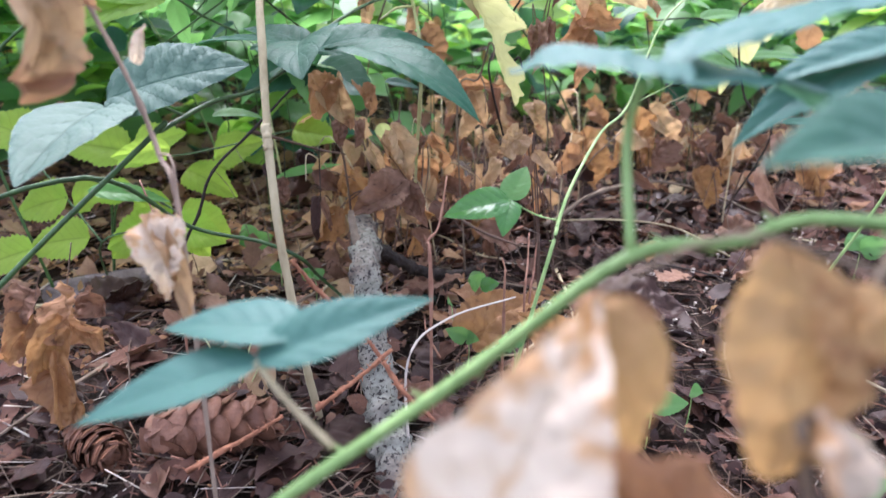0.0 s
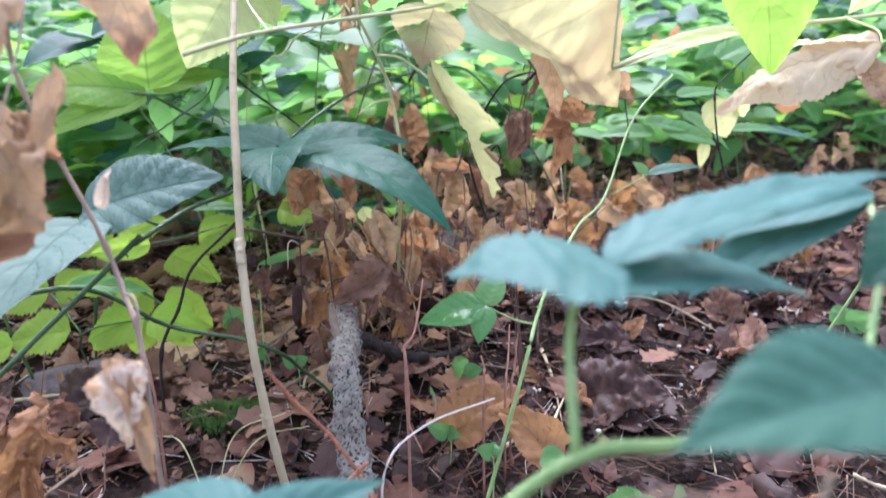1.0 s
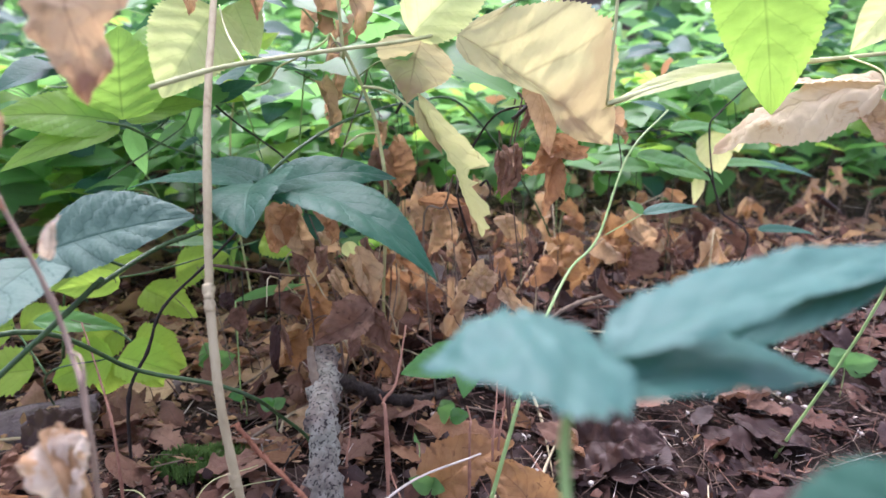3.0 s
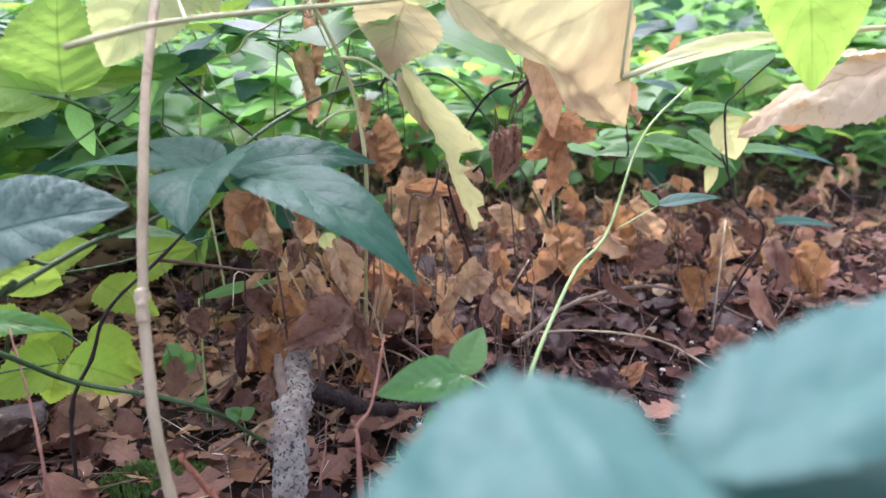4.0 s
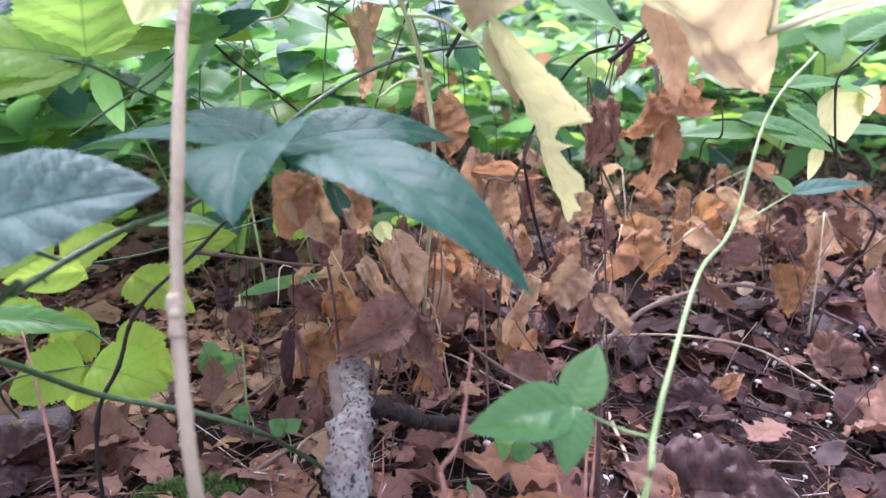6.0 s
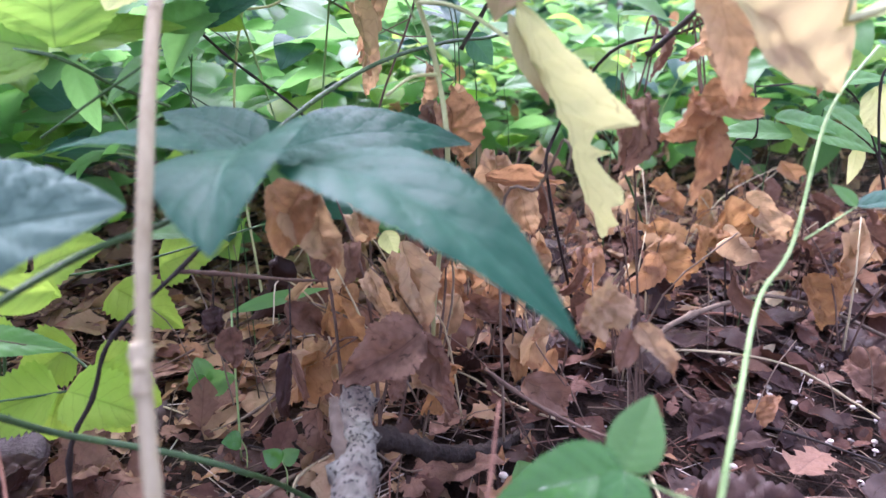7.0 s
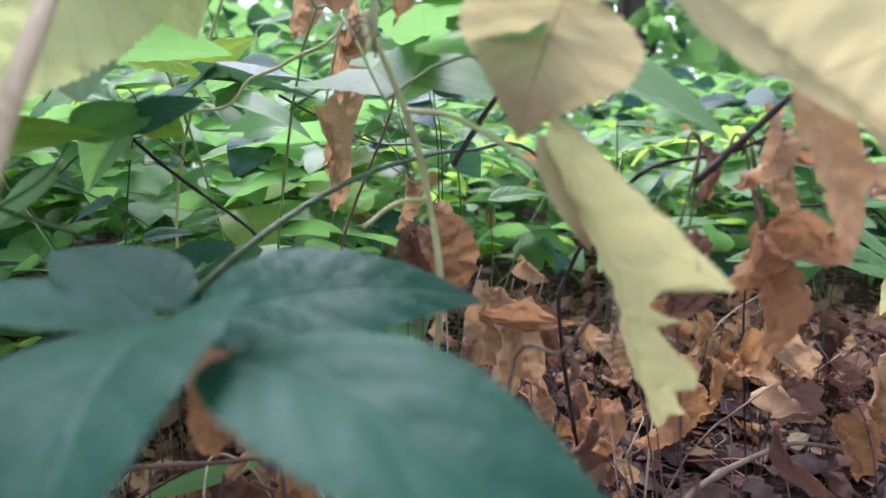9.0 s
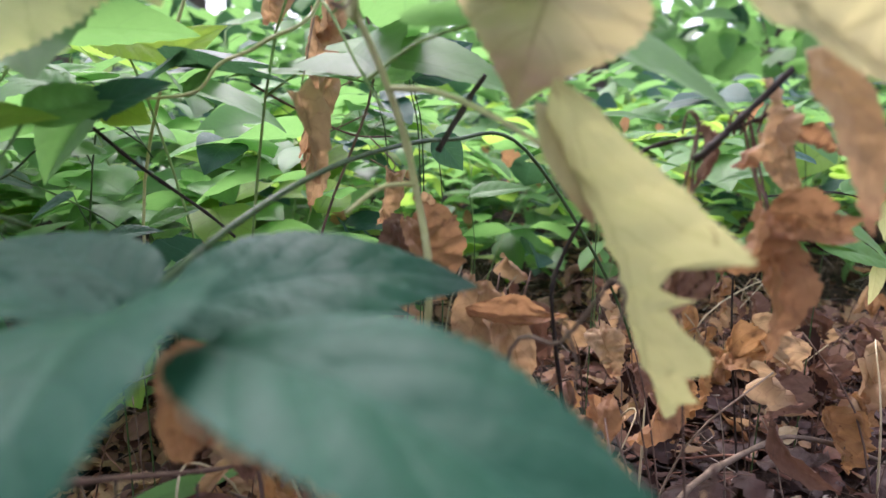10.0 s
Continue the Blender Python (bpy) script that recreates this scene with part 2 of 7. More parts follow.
def lichen_bark():
    """Grey bark under pale lichen crust, with dark pits and rings."""
    m, n, l, p = material("lichen_bark")
    place = n.new("ShaderNodeTexCoord").outputs["Object"]
    crust = calc(n, l, "MULTIPLY_ADD", noise_tex(n, l, place, 30.0, 5, 0.6, 0.5), 5.0, -1.9, clamp=True)
    pits = calc(n, l, "MULTIPLY_ADD", noise_tex(n, l, place, 420.0, 2, 0.5, 0.2), 22.0, -12.4, clamp=True)
    tone = noise_tex(n, l, place, 130.0, 4)
    bark = ramp(n, l, tone, ((0.3, (0.085, 0.062, 0.046)), (0.7, (0.22, 0.17, 0.13))))
    pale = ramp(n, l, tone, ((0.3, (0.13, 0.122, 0.09)), (0.7, (0.31, 0.30, 0.235))))
    colour = mix(n, l, pits, mix(n, l, crust, bark, pale), (0.035, 0.027, 0.022))
    l.new(colour, p.inputs["Base Color"])
    p.inputs["Roughness"].default_value = 0.85
    bump(n, l, calc(n, l, "SUBTRACT", calc(n, l, "ADD", crust, tone), pits), 0.7, 0.0012, p)
    return m


LICHEN = lichen_bark()


# ---- builders ----
def thing(name, at, label, category, group="", kind=""):
    ob = new(name)
    ob.location = at
    ob.empty_display_size = 0.01
    return tagged(ob, label, category, group, kind)


def mesh_of(name, verts, faces, mat, uvs=None, smooth=True):
    me = bpy.data.meshes.new(name)
    me.from_pydata([tuple(v) for v in verts], [], faces)
    if uvs is not None:
        layer = me.uv_layers.new(name="blade")
        loops = np.empty(len(me.loops), dtype=np.int32)
        me.loops.foreach_get("vertex_index", loops)
        layer.data.foreach_set("uv", np.asarray(uvs, dtype=np.float32)[loops].ravel())
    if smooth:
        me.polygons.foreach_set("use_smooth", np.ones(len(me.polygons), dtype=bool))
    me.materials.append(mat)
    me.update()
    return me


def part(name, mesh, parent, label="", matrix=None):
    ob = new(name, mesh)
    ob.parent = parent
    if matrix is not None:
        ob.matrix_basis = matrix
    return tagged(ob, label)


def top_of(ob):
    """World place of a thing's origin, which all its meshes are built round."""
    at = Vector(ob.location)
    while ob.parent:
        ob = ob.parent
        at = at + Vector(ob.location)
    return np.array(at)


def blade(length, width, shape="ovate", left=(), right=(), n=44, m=5, droop=0.4, fold=0.15, curl=0.0, twist=0.0, crumple=0.0, serr=0.075, teeth=26, ripple=0.055, ragged=0.0, seed=0, holes=0.0, halves=None):
    """Points, faces and blade coordinates of a leaf whose chord runs along +y from the origin, face up (+z)."""
    if serr:
        # one row in each notch and one at each tooth
        u = np.append(np.sort(np.concatenate([np.arange(teeth), np.arange(teeth) + 0.72])) / teeth, 1.0)
    else:
        u = np.linspace(0, 1, n + 1)
    n = len(u) - 1
    half = {
        "ovate": np.sin(np.pi * u**0.70) ** 0.9 * (1 - 0.30 * u**3),
        "broad": np.sin(np.pi * u**0.62) ** 0.75 * (1 - 0.18 * u**4),
        "round": np.sin(np.pi * np.clip(u, 0, 1) ** 0.85) ** 0.6,
        "lance": np.sin(np.pi * u**0.8) ** 1.1 * (1 - 0.15 * u**3),
        "oak": np.sin(np.pi * u**1.1) ** 0.7 * (0.78 + 0.22 * np.cos(2 * np.pi * u * 4.0)),
    }[shape]
    if halves:
        left, right = (), ()
    half = np.maximum(half, 0.012)
    if serr:
        deep = np.array([0.55 + 0.9 * abs(noise.noise(Vector((k * 0.83, seed * 2.7, 5.1)))) for k in range(n + 1)])
        half = half * np.where(np.arange(n + 1) % 2 == 1, 1 + 0.5 * serr * deep, 1 - 0.7 * serr * deep)
    v = np.linspace(-1, 1, 2 * m + 1)
    step = length * np.diff(u)
    angle = droop * (u - 0.25)
    cy = np.concatenate([[0], np.cumsum(np.cos(angle[:-1]) * step)])
    cz = np.concatenate([[0], np.cumsum(-np.sin(angle[:-1]) * step)])
    pts, uvs = [], []
    for i, t in enumerate(u):
        for w in v:
            h = half[i]
            lobe = left if w < 0 else right
            if halves:
                edge = halves[0 if w < 0 else 1]
                h = 2 * length / width * float(np.interp(t, [q[0] for q in edge], [q[1] for q in edge]))
                h *= 1 + serr * (0.6 if i % 2 else -0.6)
            if lobe:
                h *= float(np.interp(t, np.linspace(0, 1, len(lobe)), lobe))
            if ragged:
                h *= max(0.15, 1 + ragged * 1.6 * noise.noise(Vector((t * 6.0, 3.0 * (1 if w > 0 else -1), seed * 7.1))))
            x = w * h * width / 2
            roll = 0.0
            if curl:
                a = curl * 2 * x / width
                x, roll = math.sin(a) / curl * width / 2, (1 - math.cos(a)) / curl * width / 2
            z = roll + fold * abs(x) + ripple * width * (3.2 * abs(w) * (1 - abs(w)) + 0.25 * abs(w)) * abs(math.cos(math.pi * (t * 6.5 - abs(w) * 1.79))) * min(1, h * 1.5)
            if crumple:
                q = Vector((x / width * 2.2, t * 3.0, seed * 3.7))
                z += crumple * width * (noise.noise(q) + 1.2 * abs(noise.noise(q * 2.3)) + 0.7 * abs(noise.noise(q * 4.9)) - 0.5)
                x += crumple * width * 0.5 * noise.noise(q + Vector((9.1, 0, 0)))
            a = twist * (t - 0.3)
            x, z = x * math.cos(a) - z * math.sin(a), x * math.sin(a) + z * math.cos(a)
            s, c = math.sin(angle[i]), math.cos(angle[i])
            pts.append((x, cy[i] + z * s, cz[i] + z * c))
            uvs.append((t, w * 0.5 + 0.5))
    pts = np.array(pts)
    tip = np.array([0, cy[-1], cz[-1]])
    chord = math.hypot(tip[1], tip[2])
    a = math.atan2(tip[2], tip[1])
    y, z = pts[:, 1] * math.cos(a) + pts[:, 2] * math.sin(a), -pts[:, 1] * math.sin(a) + pts[:, 2] * math.cos(a)
    pts[:, 1], pts[:, 2] = y * length / chord, z
    k = 2 * m + 1
    faces = []
    for i in range(n):
        for j in range(2 * m):
            if holes and noise.noise(Vector((u[i] * 9, v[j] * 3, seed * 5.3))) > 1 - holes:
                continue
            a0 = i * k + j
            faces.append((a0, a0 + 1, a0 + k + 1, a0 + k))
    return pts, faces, uvs


def aimed(base, tip, face):
    """Axes of a leaf from base to tip whose upper side looks towards face."""
    y = np.subtract(tip, base)
    y = y / np.linalg.norm(y)
    z = np.asarray(face, float) - np.dot(face, y) * y
    z = z / np.linalg.norm(z)
    return np.cross(y, z), y, z


LEAF_COUNT = [0]


def leaf(parent, mat, base, tip, width, face=(0, 0, 1), name="leaflet", label="", **shape):
    """One leaf as a part of a plant, between two places of the world."""
    LEAF_COUNT[0] += 1
    shape.setdefault("seed", LEAF_COUNT[0])
    if "curl" in shape and shape.get("crumple", 0) > 0.15:
        shape["curl"] *= (0.8, 1.9, 1.2, 2.4, 1.5)[LEAF_COUNT[0] % 5]
    if shape.get("crumple", 0) > 0.15 and "shape" not in shape:
        # withered leaves shrink and fold, each in its own way
        shape["shape"] = ("lance", "ovate", "broad", "lance")[LEAF_COUNT[0] % 4]
        width *= 0.86
    x, y, z = aimed(base, tip, face)
    pts, faces, uvs = blade(float(np.linalg.norm(np.subtract(tip, base))), width, **shape)
    pts = pts @ np.array([x, y, z]) + np.asarray(base) - top_of(parent)
    return part(name, mesh_of(name, pts, faces, mat, uvs), parent, label)


DRY = dict(serr=0.06, teeth=18, crumple=0.29, ragged=0.17, m=7, droop=1.3, twist=0.8, fold=0.6, ripple=0.06)


def spline(points, steps=6):
    p = [np.asarray(q, float) for q in points]
    p = [2 * p[0] - p[1], *p, 2 * p[-1] - p[-2]]
    out = []
    for a, b, c, d in zip(p, p[1:], p[2:], p[3:]):
        for k in range(steps):
            t = k / steps
            out.append(0.5 * (2 * b + (c - a) * t + (2 * a - 5 * b + 4 * c - d) * t**2 + (3 * b - a - 3 * c + d) * t**3))
    return np.array(out + [p[-2]])


def tube(points, r0, r1, sides=7, steps=6, rough=0.06, knots=0, seed=0):
    """A tapering stem along a smooth line, slightly uneven, with swollen knots."""
    line = spline(points, steps) if len(points) > 2 else np.array([np.asarray(points[0]) * (1 - t) + np.asarray(points[1]) * t for t in np.linspace(0, 1, 5)])
    n = len(line)
    verts, faces = [], []
    ref = np.array([0.31, 0.52, 0.79])
    for i in range(n):
        d = line[min(i + 1, n - 1)] - line[max(i - 1, 0)]
        d = d / (np.linalg.norm(d) + 1e-9)
        a = np.cross(d, ref)
        a = a / np.linalg.norm(a)
        b = np.cross(d, a)
        t = i / (n - 1)
        r = r0 + (r1 - r0) * t
        if knots and i % max(2, n // (knots + 1)) == 0 and 0 < i < n - 1:
            r *= 1.35
        for k in range(sides):
            ang = 2 * math.pi * k / sides
            rr = r * (1 + rough * 2.5 * noise.noise(Vector((i * 0.9, k * 1.3, seed * 2.9 + r0 * 900))))
            verts.append(line[i] + rr * (math.cos(ang) * a + math.sin(ang) * b))
    for i in range(n - 1):
        for k in range(sides):
            faces.append((i * sides + k, i * sides + (k + 1) % sides, (i + 1) * sides + (k + 1) % sides, (i + 1) * sides + k))
    faces.append(tuple(range(sides))[::-1])
    faces.append(tuple((n - 1) * sides + k for k in range(sides)))
    return np.array(verts), faces, line


def stem(parent, mat, points, r0, r1, name="stem", label="", thorns=0, thorn_size=0.0035, knots=0, sides=7, steps=6, rough=0.06):
    LEAF_COUNT[0] += 1
    o = top_of(parent)
    verts, faces, line = tube([np.asarray(q) for q in points], r0, r1, sides, steps, rough, knots, LEAF_COUNT[0])
    ob = part(name, mesh_of(name, verts - o, faces, mat), parent, label)
    rnd = random.Random(LEAF_COUNT[0])
    for k in range(thorns):
        i = int((k + 0.5 + rnd.uniform(-0.3, 0.3)) / thorns * (len(line) - 2))
        d = line[i + 1] - line[i]
        d = d / np.linalg.norm(d)
        out = np.cross(d, (rnd.uniform(-1, 1), rnd.uniform(-1, 1), rnd.uniform(-1, 1)))
        out = out / np.linalg.norm(out)
        r = r0 + (r1 - r0) * i / len(line)
        foot = line[i] + out * r * 0.7 - o
        v, f, _ = tube([foot, foot + out * thorn_size * 0.6 - d * thorn_size * 0.1, foot + out * thorn_size - d * thorn_size * 0.45], r * 0.42, 0.0001, 5, 3, 0)
        part("thorn", mesh_of("thorn", v, f, mat), ob)
    return ob


def height(x, y):
    """The lie of the ground: level mould, a little higher further off, hummocky."""
    h = 0.035 * min(max((y - 0.45) / 0.5, 0), 1) - 0.004
    h += 0.020 * noise.noise(Vector((x * 3.1, y * 3.1, 0.7))) + 0.007 * noise.noise(Vector((x * 13, y * 13, 4.2)))
    far = min(max((y - 2) / 8, 0), 1)
    return h + far * 0.22 * noise.noise(Vector((x * 0.35, y * 0.35, 2.2)))


def on_ground(x, y, lift=0.0):
    return (x, y, height(x, y) + lift)


# ---- ground: one sheet to the horizon ----
def build_ground():
    def axis(lo, hi, near, fine, far):
        vals = list(np.arange(lo, hi + 1e-6, fine))
        s, v = fine, hi
        while v < far:
            s *= 1.35
            v += s
            vals.append(v)
        s, v = fine, lo
        while v > -near:
            s *= 1.35
            v -= s
            vals.insert(0, v)
        return vals

    xs, ys = axis(-0.75, 0.85, 70, 0.0125, 70), axis(0.0, 1.6, 40, 0.0125, 90)
    verts = [(x, y, height(x, y) + (0.004 * noise.noise(Vector((x * 45, y * 45, 1))) if abs(x) < 1 and -0.2 < y < 1.8 else 0)) for y in ys for x in xs]
    k = len(xs)
    faces = [(j * k + i, j * k + i + 1, (j + 1) * k + i + 1, (j + 1) * k + i) for j in range(len(ys) - 1) for i in range(k - 1)]
    ob = new("ground", mesh_of("ground", verts, faces, SOIL))
    return tagged(ob, "dark damp leaf mould on a forest floor", "ground", kind="structure")


build_ground()


# near bramble cane that arches low across the way, with its leaves

near = thing("bramble_cane", (-0.2, 0.12, 0), "fresh green bramble cane with thorns and three-part leaves, arching low", "bramble", "brambles")
stem(near, CANE, [(-0.2, 0.12, 0), (-0.13, 0.135, 0.08), (-0.042, 0.137, 0.153), (-0.001, 0.144, 0.181), (0.016, 0.146, 0.194), (0.045, 0.149, 0.216), (0.069, 0.148, 0.22), (0.103, 0.147, 0.225), (0.24, 0.14, 0.2), (0.34, 0.16, 0)], 0.0019, 0.0016, thorns=16, steps=7)
stem(near, CANE, [(0.045, 0.149, 0.216), (0.045, 0.162, 0.241), (0.046, 0.158, 0.256)], 0.0013, 0.0011, name="petiole")
leaf(near, BLUISH_SHEEN, (0.057, 0.170, 0.258), (0.015, 0.164, 0.258), 0.0520, (0.05, 0.02, 1), shape="broad", droop=0.5, fold=-0.06, ripple=0.05, serr=0.085, teeth=15, ragged=0.09, crumple=0.05, seed=5)
leaf(near, BLUISH_SHEEN, (0.054, 0.168, 0.258), (0.140, 0.194, 0.275), 0.0270, (-0.15, -0.05, 1), shape="broad", droop=0.45, fold=0.05, ripple=0.05, serr=0.085, teeth=18, ragged=0.10, crumple=0.06, seed=8)
leaf(near, BLUISH_SHEEN, (0.050, 0.158, 0.256), (0.126, 0.200, 0.236), 0.0300, (-0.1, -0.2, 1), droop=0.5, fold=0.1, ripple=0.05, serr=0.085, teeth=18, ragged=0.10, crumple=0.06, seed=11)
stem(near, CANE, [(0.103, 0.147, 0.225), (0.109, 0.147, 0.238), (0.107, 0.124, 0.247)], 0.0010, 0.0009, name="petiole")
leaf(near, TEAL, (0.107, 0.124, 0.247), (0.05, 0.103, 0.249), 0.0320, (-0.1, -0.3, 1), droop=0.5, fold=0.2)
leaf(near, BLUISH_SHEEN, (0.153, 0.225, 0.261), (0.099, 0.227, 0.225), 0.0260, (-0.2, -0.45, 1), droop=0.7, fold=0.25)
leaf(near, BLUISH_SHEEN, (0.153, 0.22, 0.263), (0.106, 0.23, 0.245), 0.0200, (0, -0.35, 1), droop=0.3, fold=0.25)
leaf(near, TEAL, (0.144, 0.176, 0.265), (0.116, 0.164, 0.252), 0.0240, (-0.3, -0.6, 1), droop=0.7)
stem(near, CANE, [(0.109, 0.147, 0.238), (0.134, 0.184, 0.252), (0.153, 0.223, 0.262)], 0.0010, 0.0009, name="petiole")
stem(near, STRAW, [(-0.029, 0.142, 0.165), (-0.042, 0.149, 0.175), (-0.051, 0.155, 0.183)], 0.0011, 0.0009, name="petiole")
leaf(near, BLUISH_SHEEN, (-0.050, 0.155, 0.183), (-0.099, 0.147, 0.168), 0.0230, (0.1, -0.12, 1), droop=0.35, fold=0.1, ripple=0.03)
leaf(near, BLUISH_SHEEN, (-0.051, 0.155, 0.183), (-0.003, 0.172, 0.194), 0.0210, (-0.2, -0.45, 1), droop=0.2, fold=0.2)
leaf(near, BLUISH_SHEEN, (-0.040, 0.166, 0.187), (-0.082, 0.172, 0.184), 0.0240, (0.1, -0.12, 1), shape="broad", droop=0.4, fold=0.1, ripple=0.03)

# withered shoot with large dead leaves, close by

shoot = thing("withered_shoot", (0.115, 0.06, 0), "withered bramble shoot with bleached and brown curled dead leaves", "dead plant", "withered shoots")
stem(shoot, GREYTWIG, [(0.115, 0.06, 0), (0.058, 0.082, 0.196), (0.062, 0.089, 0.21), (0.07, 0.099, 0.225), (0.082, 0.112, 0.238)], 0.0012, 0.0008)
stem(shoot, GREYTWIG, [(0.07, 0.099, 0.225), (0.066, 0.103, 0.23), (0.06, 0.104, 0.234)], 0.0007, 0.0005, name="petiole")
stem(shoot, GREYTWIG, [(0.075, 0.105, 0.23), (0.052, 0.111, 0.235), (0.026, 0.103, 0.227)], 0.0006, 0.0005, name="petiole")
leaf(shoot, PALE, (0.004, 0.076, 0.194), (0.027, 0.103, 0.228), 0.0345, (-0.25, -1, 0.35), shape="round", **{**DRY, 'crumple': 0.05, 'ragged': 0.05, 'twist': 0.1, 'droop': 0.3, 'fold': 0.2, 'serr': 0.04, 'teeth': 20, 'ripple': 0.02}, left=(1.5, 1.12, 0.69, 0.49, 0.33, 0.2), right=(1.5, 1.15, 0.83, 0.6, 0.42, 0.2))
leaf(shoot, AMBER, (0.028, 0.107, 0.225), (0.024, 0.093, 0.193), 0.0170, (0.3, -1, 0.2), shape="broad", **{**DRY, 'crumple': 0.08, 'ragged': 0.15})
leaf(shoot, AMBER, (0.057, 0.103, 0.236), (0.05, 0.084, 0.204), 0.0240, (0.1, -1, 0.3), shape="round", serr=0.05, crumple=0.07, ragged=0.1, droop=0.7, fold=0.25)
leaf(shoot, AMBER, (0.066, 0.1, 0.231), (0.061, 0.09, 0.211), 0.0130, (-0.4, -1, 0.2), shape="ovate", **DRY)
leaf(shoot, PALE, (0.058, 0.088, 0.214), (0.055, 0.076, 0.199), 0.0100, (0.2, -1, 0.2), shape="lance", **DRY)
leaf(shoot, ORANGE, (0.024, 0.08, 0.199), (0.045, 0.078, 0.203), 0.0160, (0, -0.7, 1), shape="broad", **DRY)

# upright dry stalk

stalk = thing("dry_stalk", (-0.086, 0.385, 0), "upright dry straw-coloured plant stalk with knuckled nodes", "dry stalk")
stem(stalk, STRAW, [(-0.086, 0.385, -0.002), (-0.088, 0.367, 0.05), (-0.09, 0.355, 0.1), (-0.095, 0.356, 0.15), (-0.1, 0.37, 0.2)], 0.0027, 0.0024, name="lower_stem", steps=10, rough=0.07, sides=10)
stem(stalk, GREYSTRAW, [(-0.1, 0.37, 0.2), (-0.106, 0.4, 0.25), (-0.115, 0.443, 0.3), (-0.127, 0.51, 0.36), (-0.145, 0.6, 0.44), (-0.165, 0.68, 0.52)], 0.0024, 0.0022, name="upper_stem", steps=10, rough=0.06, sides=10)
stem(stalk, STRAW, [(-0.0995, 0.367, 0.194), (-0.1, 0.3695, 0.1985), (-0.1003, 0.371, 0.202), (-0.101, 0.374, 0.207)], 0.0026, 0.0027, name="node", steps=4, rough=0.25, sides=10)
stem(stalk, STRAW, [(-0.0905, 0.354, 0.098), (-0.0908, 0.354, 0.102), (-0.0912, 0.3542, 0.106)], 0.0029, 0.0028, name="node", steps=4, rough=0.25, sides=10)

# main bramble leaf over the log, on its cane

main = thing("bramble_cane", (-0.33, 0.3, 0), "dark green thorny bramble cane bearing a large five-part leaf", "bramble", "brambles")
stem(main, DARKCANE, [(-0.33, 0.3, 0), (-0.28, 0.32, 0.09), (-0.17, 0.378, 0.199), (-0.168, 0.39, 0.201), (-0.151, 0.435, 0.211), (-0.131, 0.489, 0.215), (-0.096, 0.548, 0.249), (-0.07, 0.601, 0.267), (-0.041, 0.647, 0.278), (-0.001, 0.701, 0.284), (0.052, 0.742, 0.277), (0.14, 0.8, 0.16), (0.2, 0.85, 0.02)], 0.0017, 0.0011, thorns=26, thorn_size=0.003, steps=7)
stem(main, DARKCANE, [(-0.131, 0.494, 0.216), (-0.113, 0.482, 0.226), (-0.096, 0.472, 0.234)], 0.0012, 0.0010, name="petiole", thorns=3, thorn_size=0.002)
leaf(main, DEEP, (-0.074, 0.448, 0.242), (0.020, 0.373, 0.208), 0.0500, (0.22, -0.32, 1), droop=0.95, fold=0.12, ripple=0.05, teeth=34, serr=0.055)
leaf(main, DEEP, (-0.092, 0.482, 0.240), (-0.008, 0.512, 0.240), 0.0540, (0, -0.34, 1), shape="broad", droop=0.75, fold=0.02, ripple=0.05, teeth=34, serr=0.045)
leaf(main, DEEP, (-0.094, 0.470, 0.243), (-0.079, 0.374, 0.232), 0.0560, (-0.25, -0.32, 1), shape="broad", droop=0.9, fold=0.12, ripple=0.04, serr=0.06)
leaf(main, DEEP, (-0.098, 0.468, 0.242), (-0.190, 0.478, 0.238), 0.0420, (0.1, -0.05, 1), droop=0.6, fold=0.1)
leaf(main, DEEP, (-0.096, 0.480, 0.244), (-0.154, 0.523, 0.252), 0.0360, (0.1, -0.25, 1), droop=0.4, fold=0.1)
stem(main, DARKCANE, [(-0.16, 0.41, 0.206), (-0.18, 0.403, 0.216), (-0.2, 0.396, 0.214)], 0.0010, 0.0009, name="petiole")
leaf(main, OLDLEAF, (-0.2, 0.396, 0.218), (-0.116, 0.405, 0.237), 0.0660, (0.2, -0.55, 1), shape="broad", droop=0.35, fold=0.1, ripple=0.075, serr=0.045, teeth=34)
leaf(main, OLDLEAF, (-0.2, 0.396, 0.214), (-0.174, 0.258, 0.203), 0.0500, (0.15, -0.5, 1), shape="broad", droop=0.3, fold=0.1, ripple=0.075, serr=0.045, teeth=34)
leaf(main, GREEN, (-0.19, 0.542, 0.184), (-0.149, 0.561, 0.177), 0.0220, (0, -0.2, 1), droop=0.6)

# low cane that crosses the litter

low = thing("bramble_cane", (-0.36, 0.36, 0), "thin dark bramble cane running low across the litter", "bramble", "brambles")
stem(low, DARKCANE, [(-0.36, 0.36, 0), (-0.32, 0.37, 0.13), (-0.226, 0.403, 0.169), (-0.188, 0.462, 0.116), (-0.139, 0.468, 0.102), (-0.113, 0.478, 0.085), (-0.105, 0.502, 0.06), (-0.089, 0.523, 0.029), (-0.082, 0.536, 0.004)], 0.0018, 0.0013, thorns=14, thorn_size=0.0018)

# dead stem with drooping dead leaves

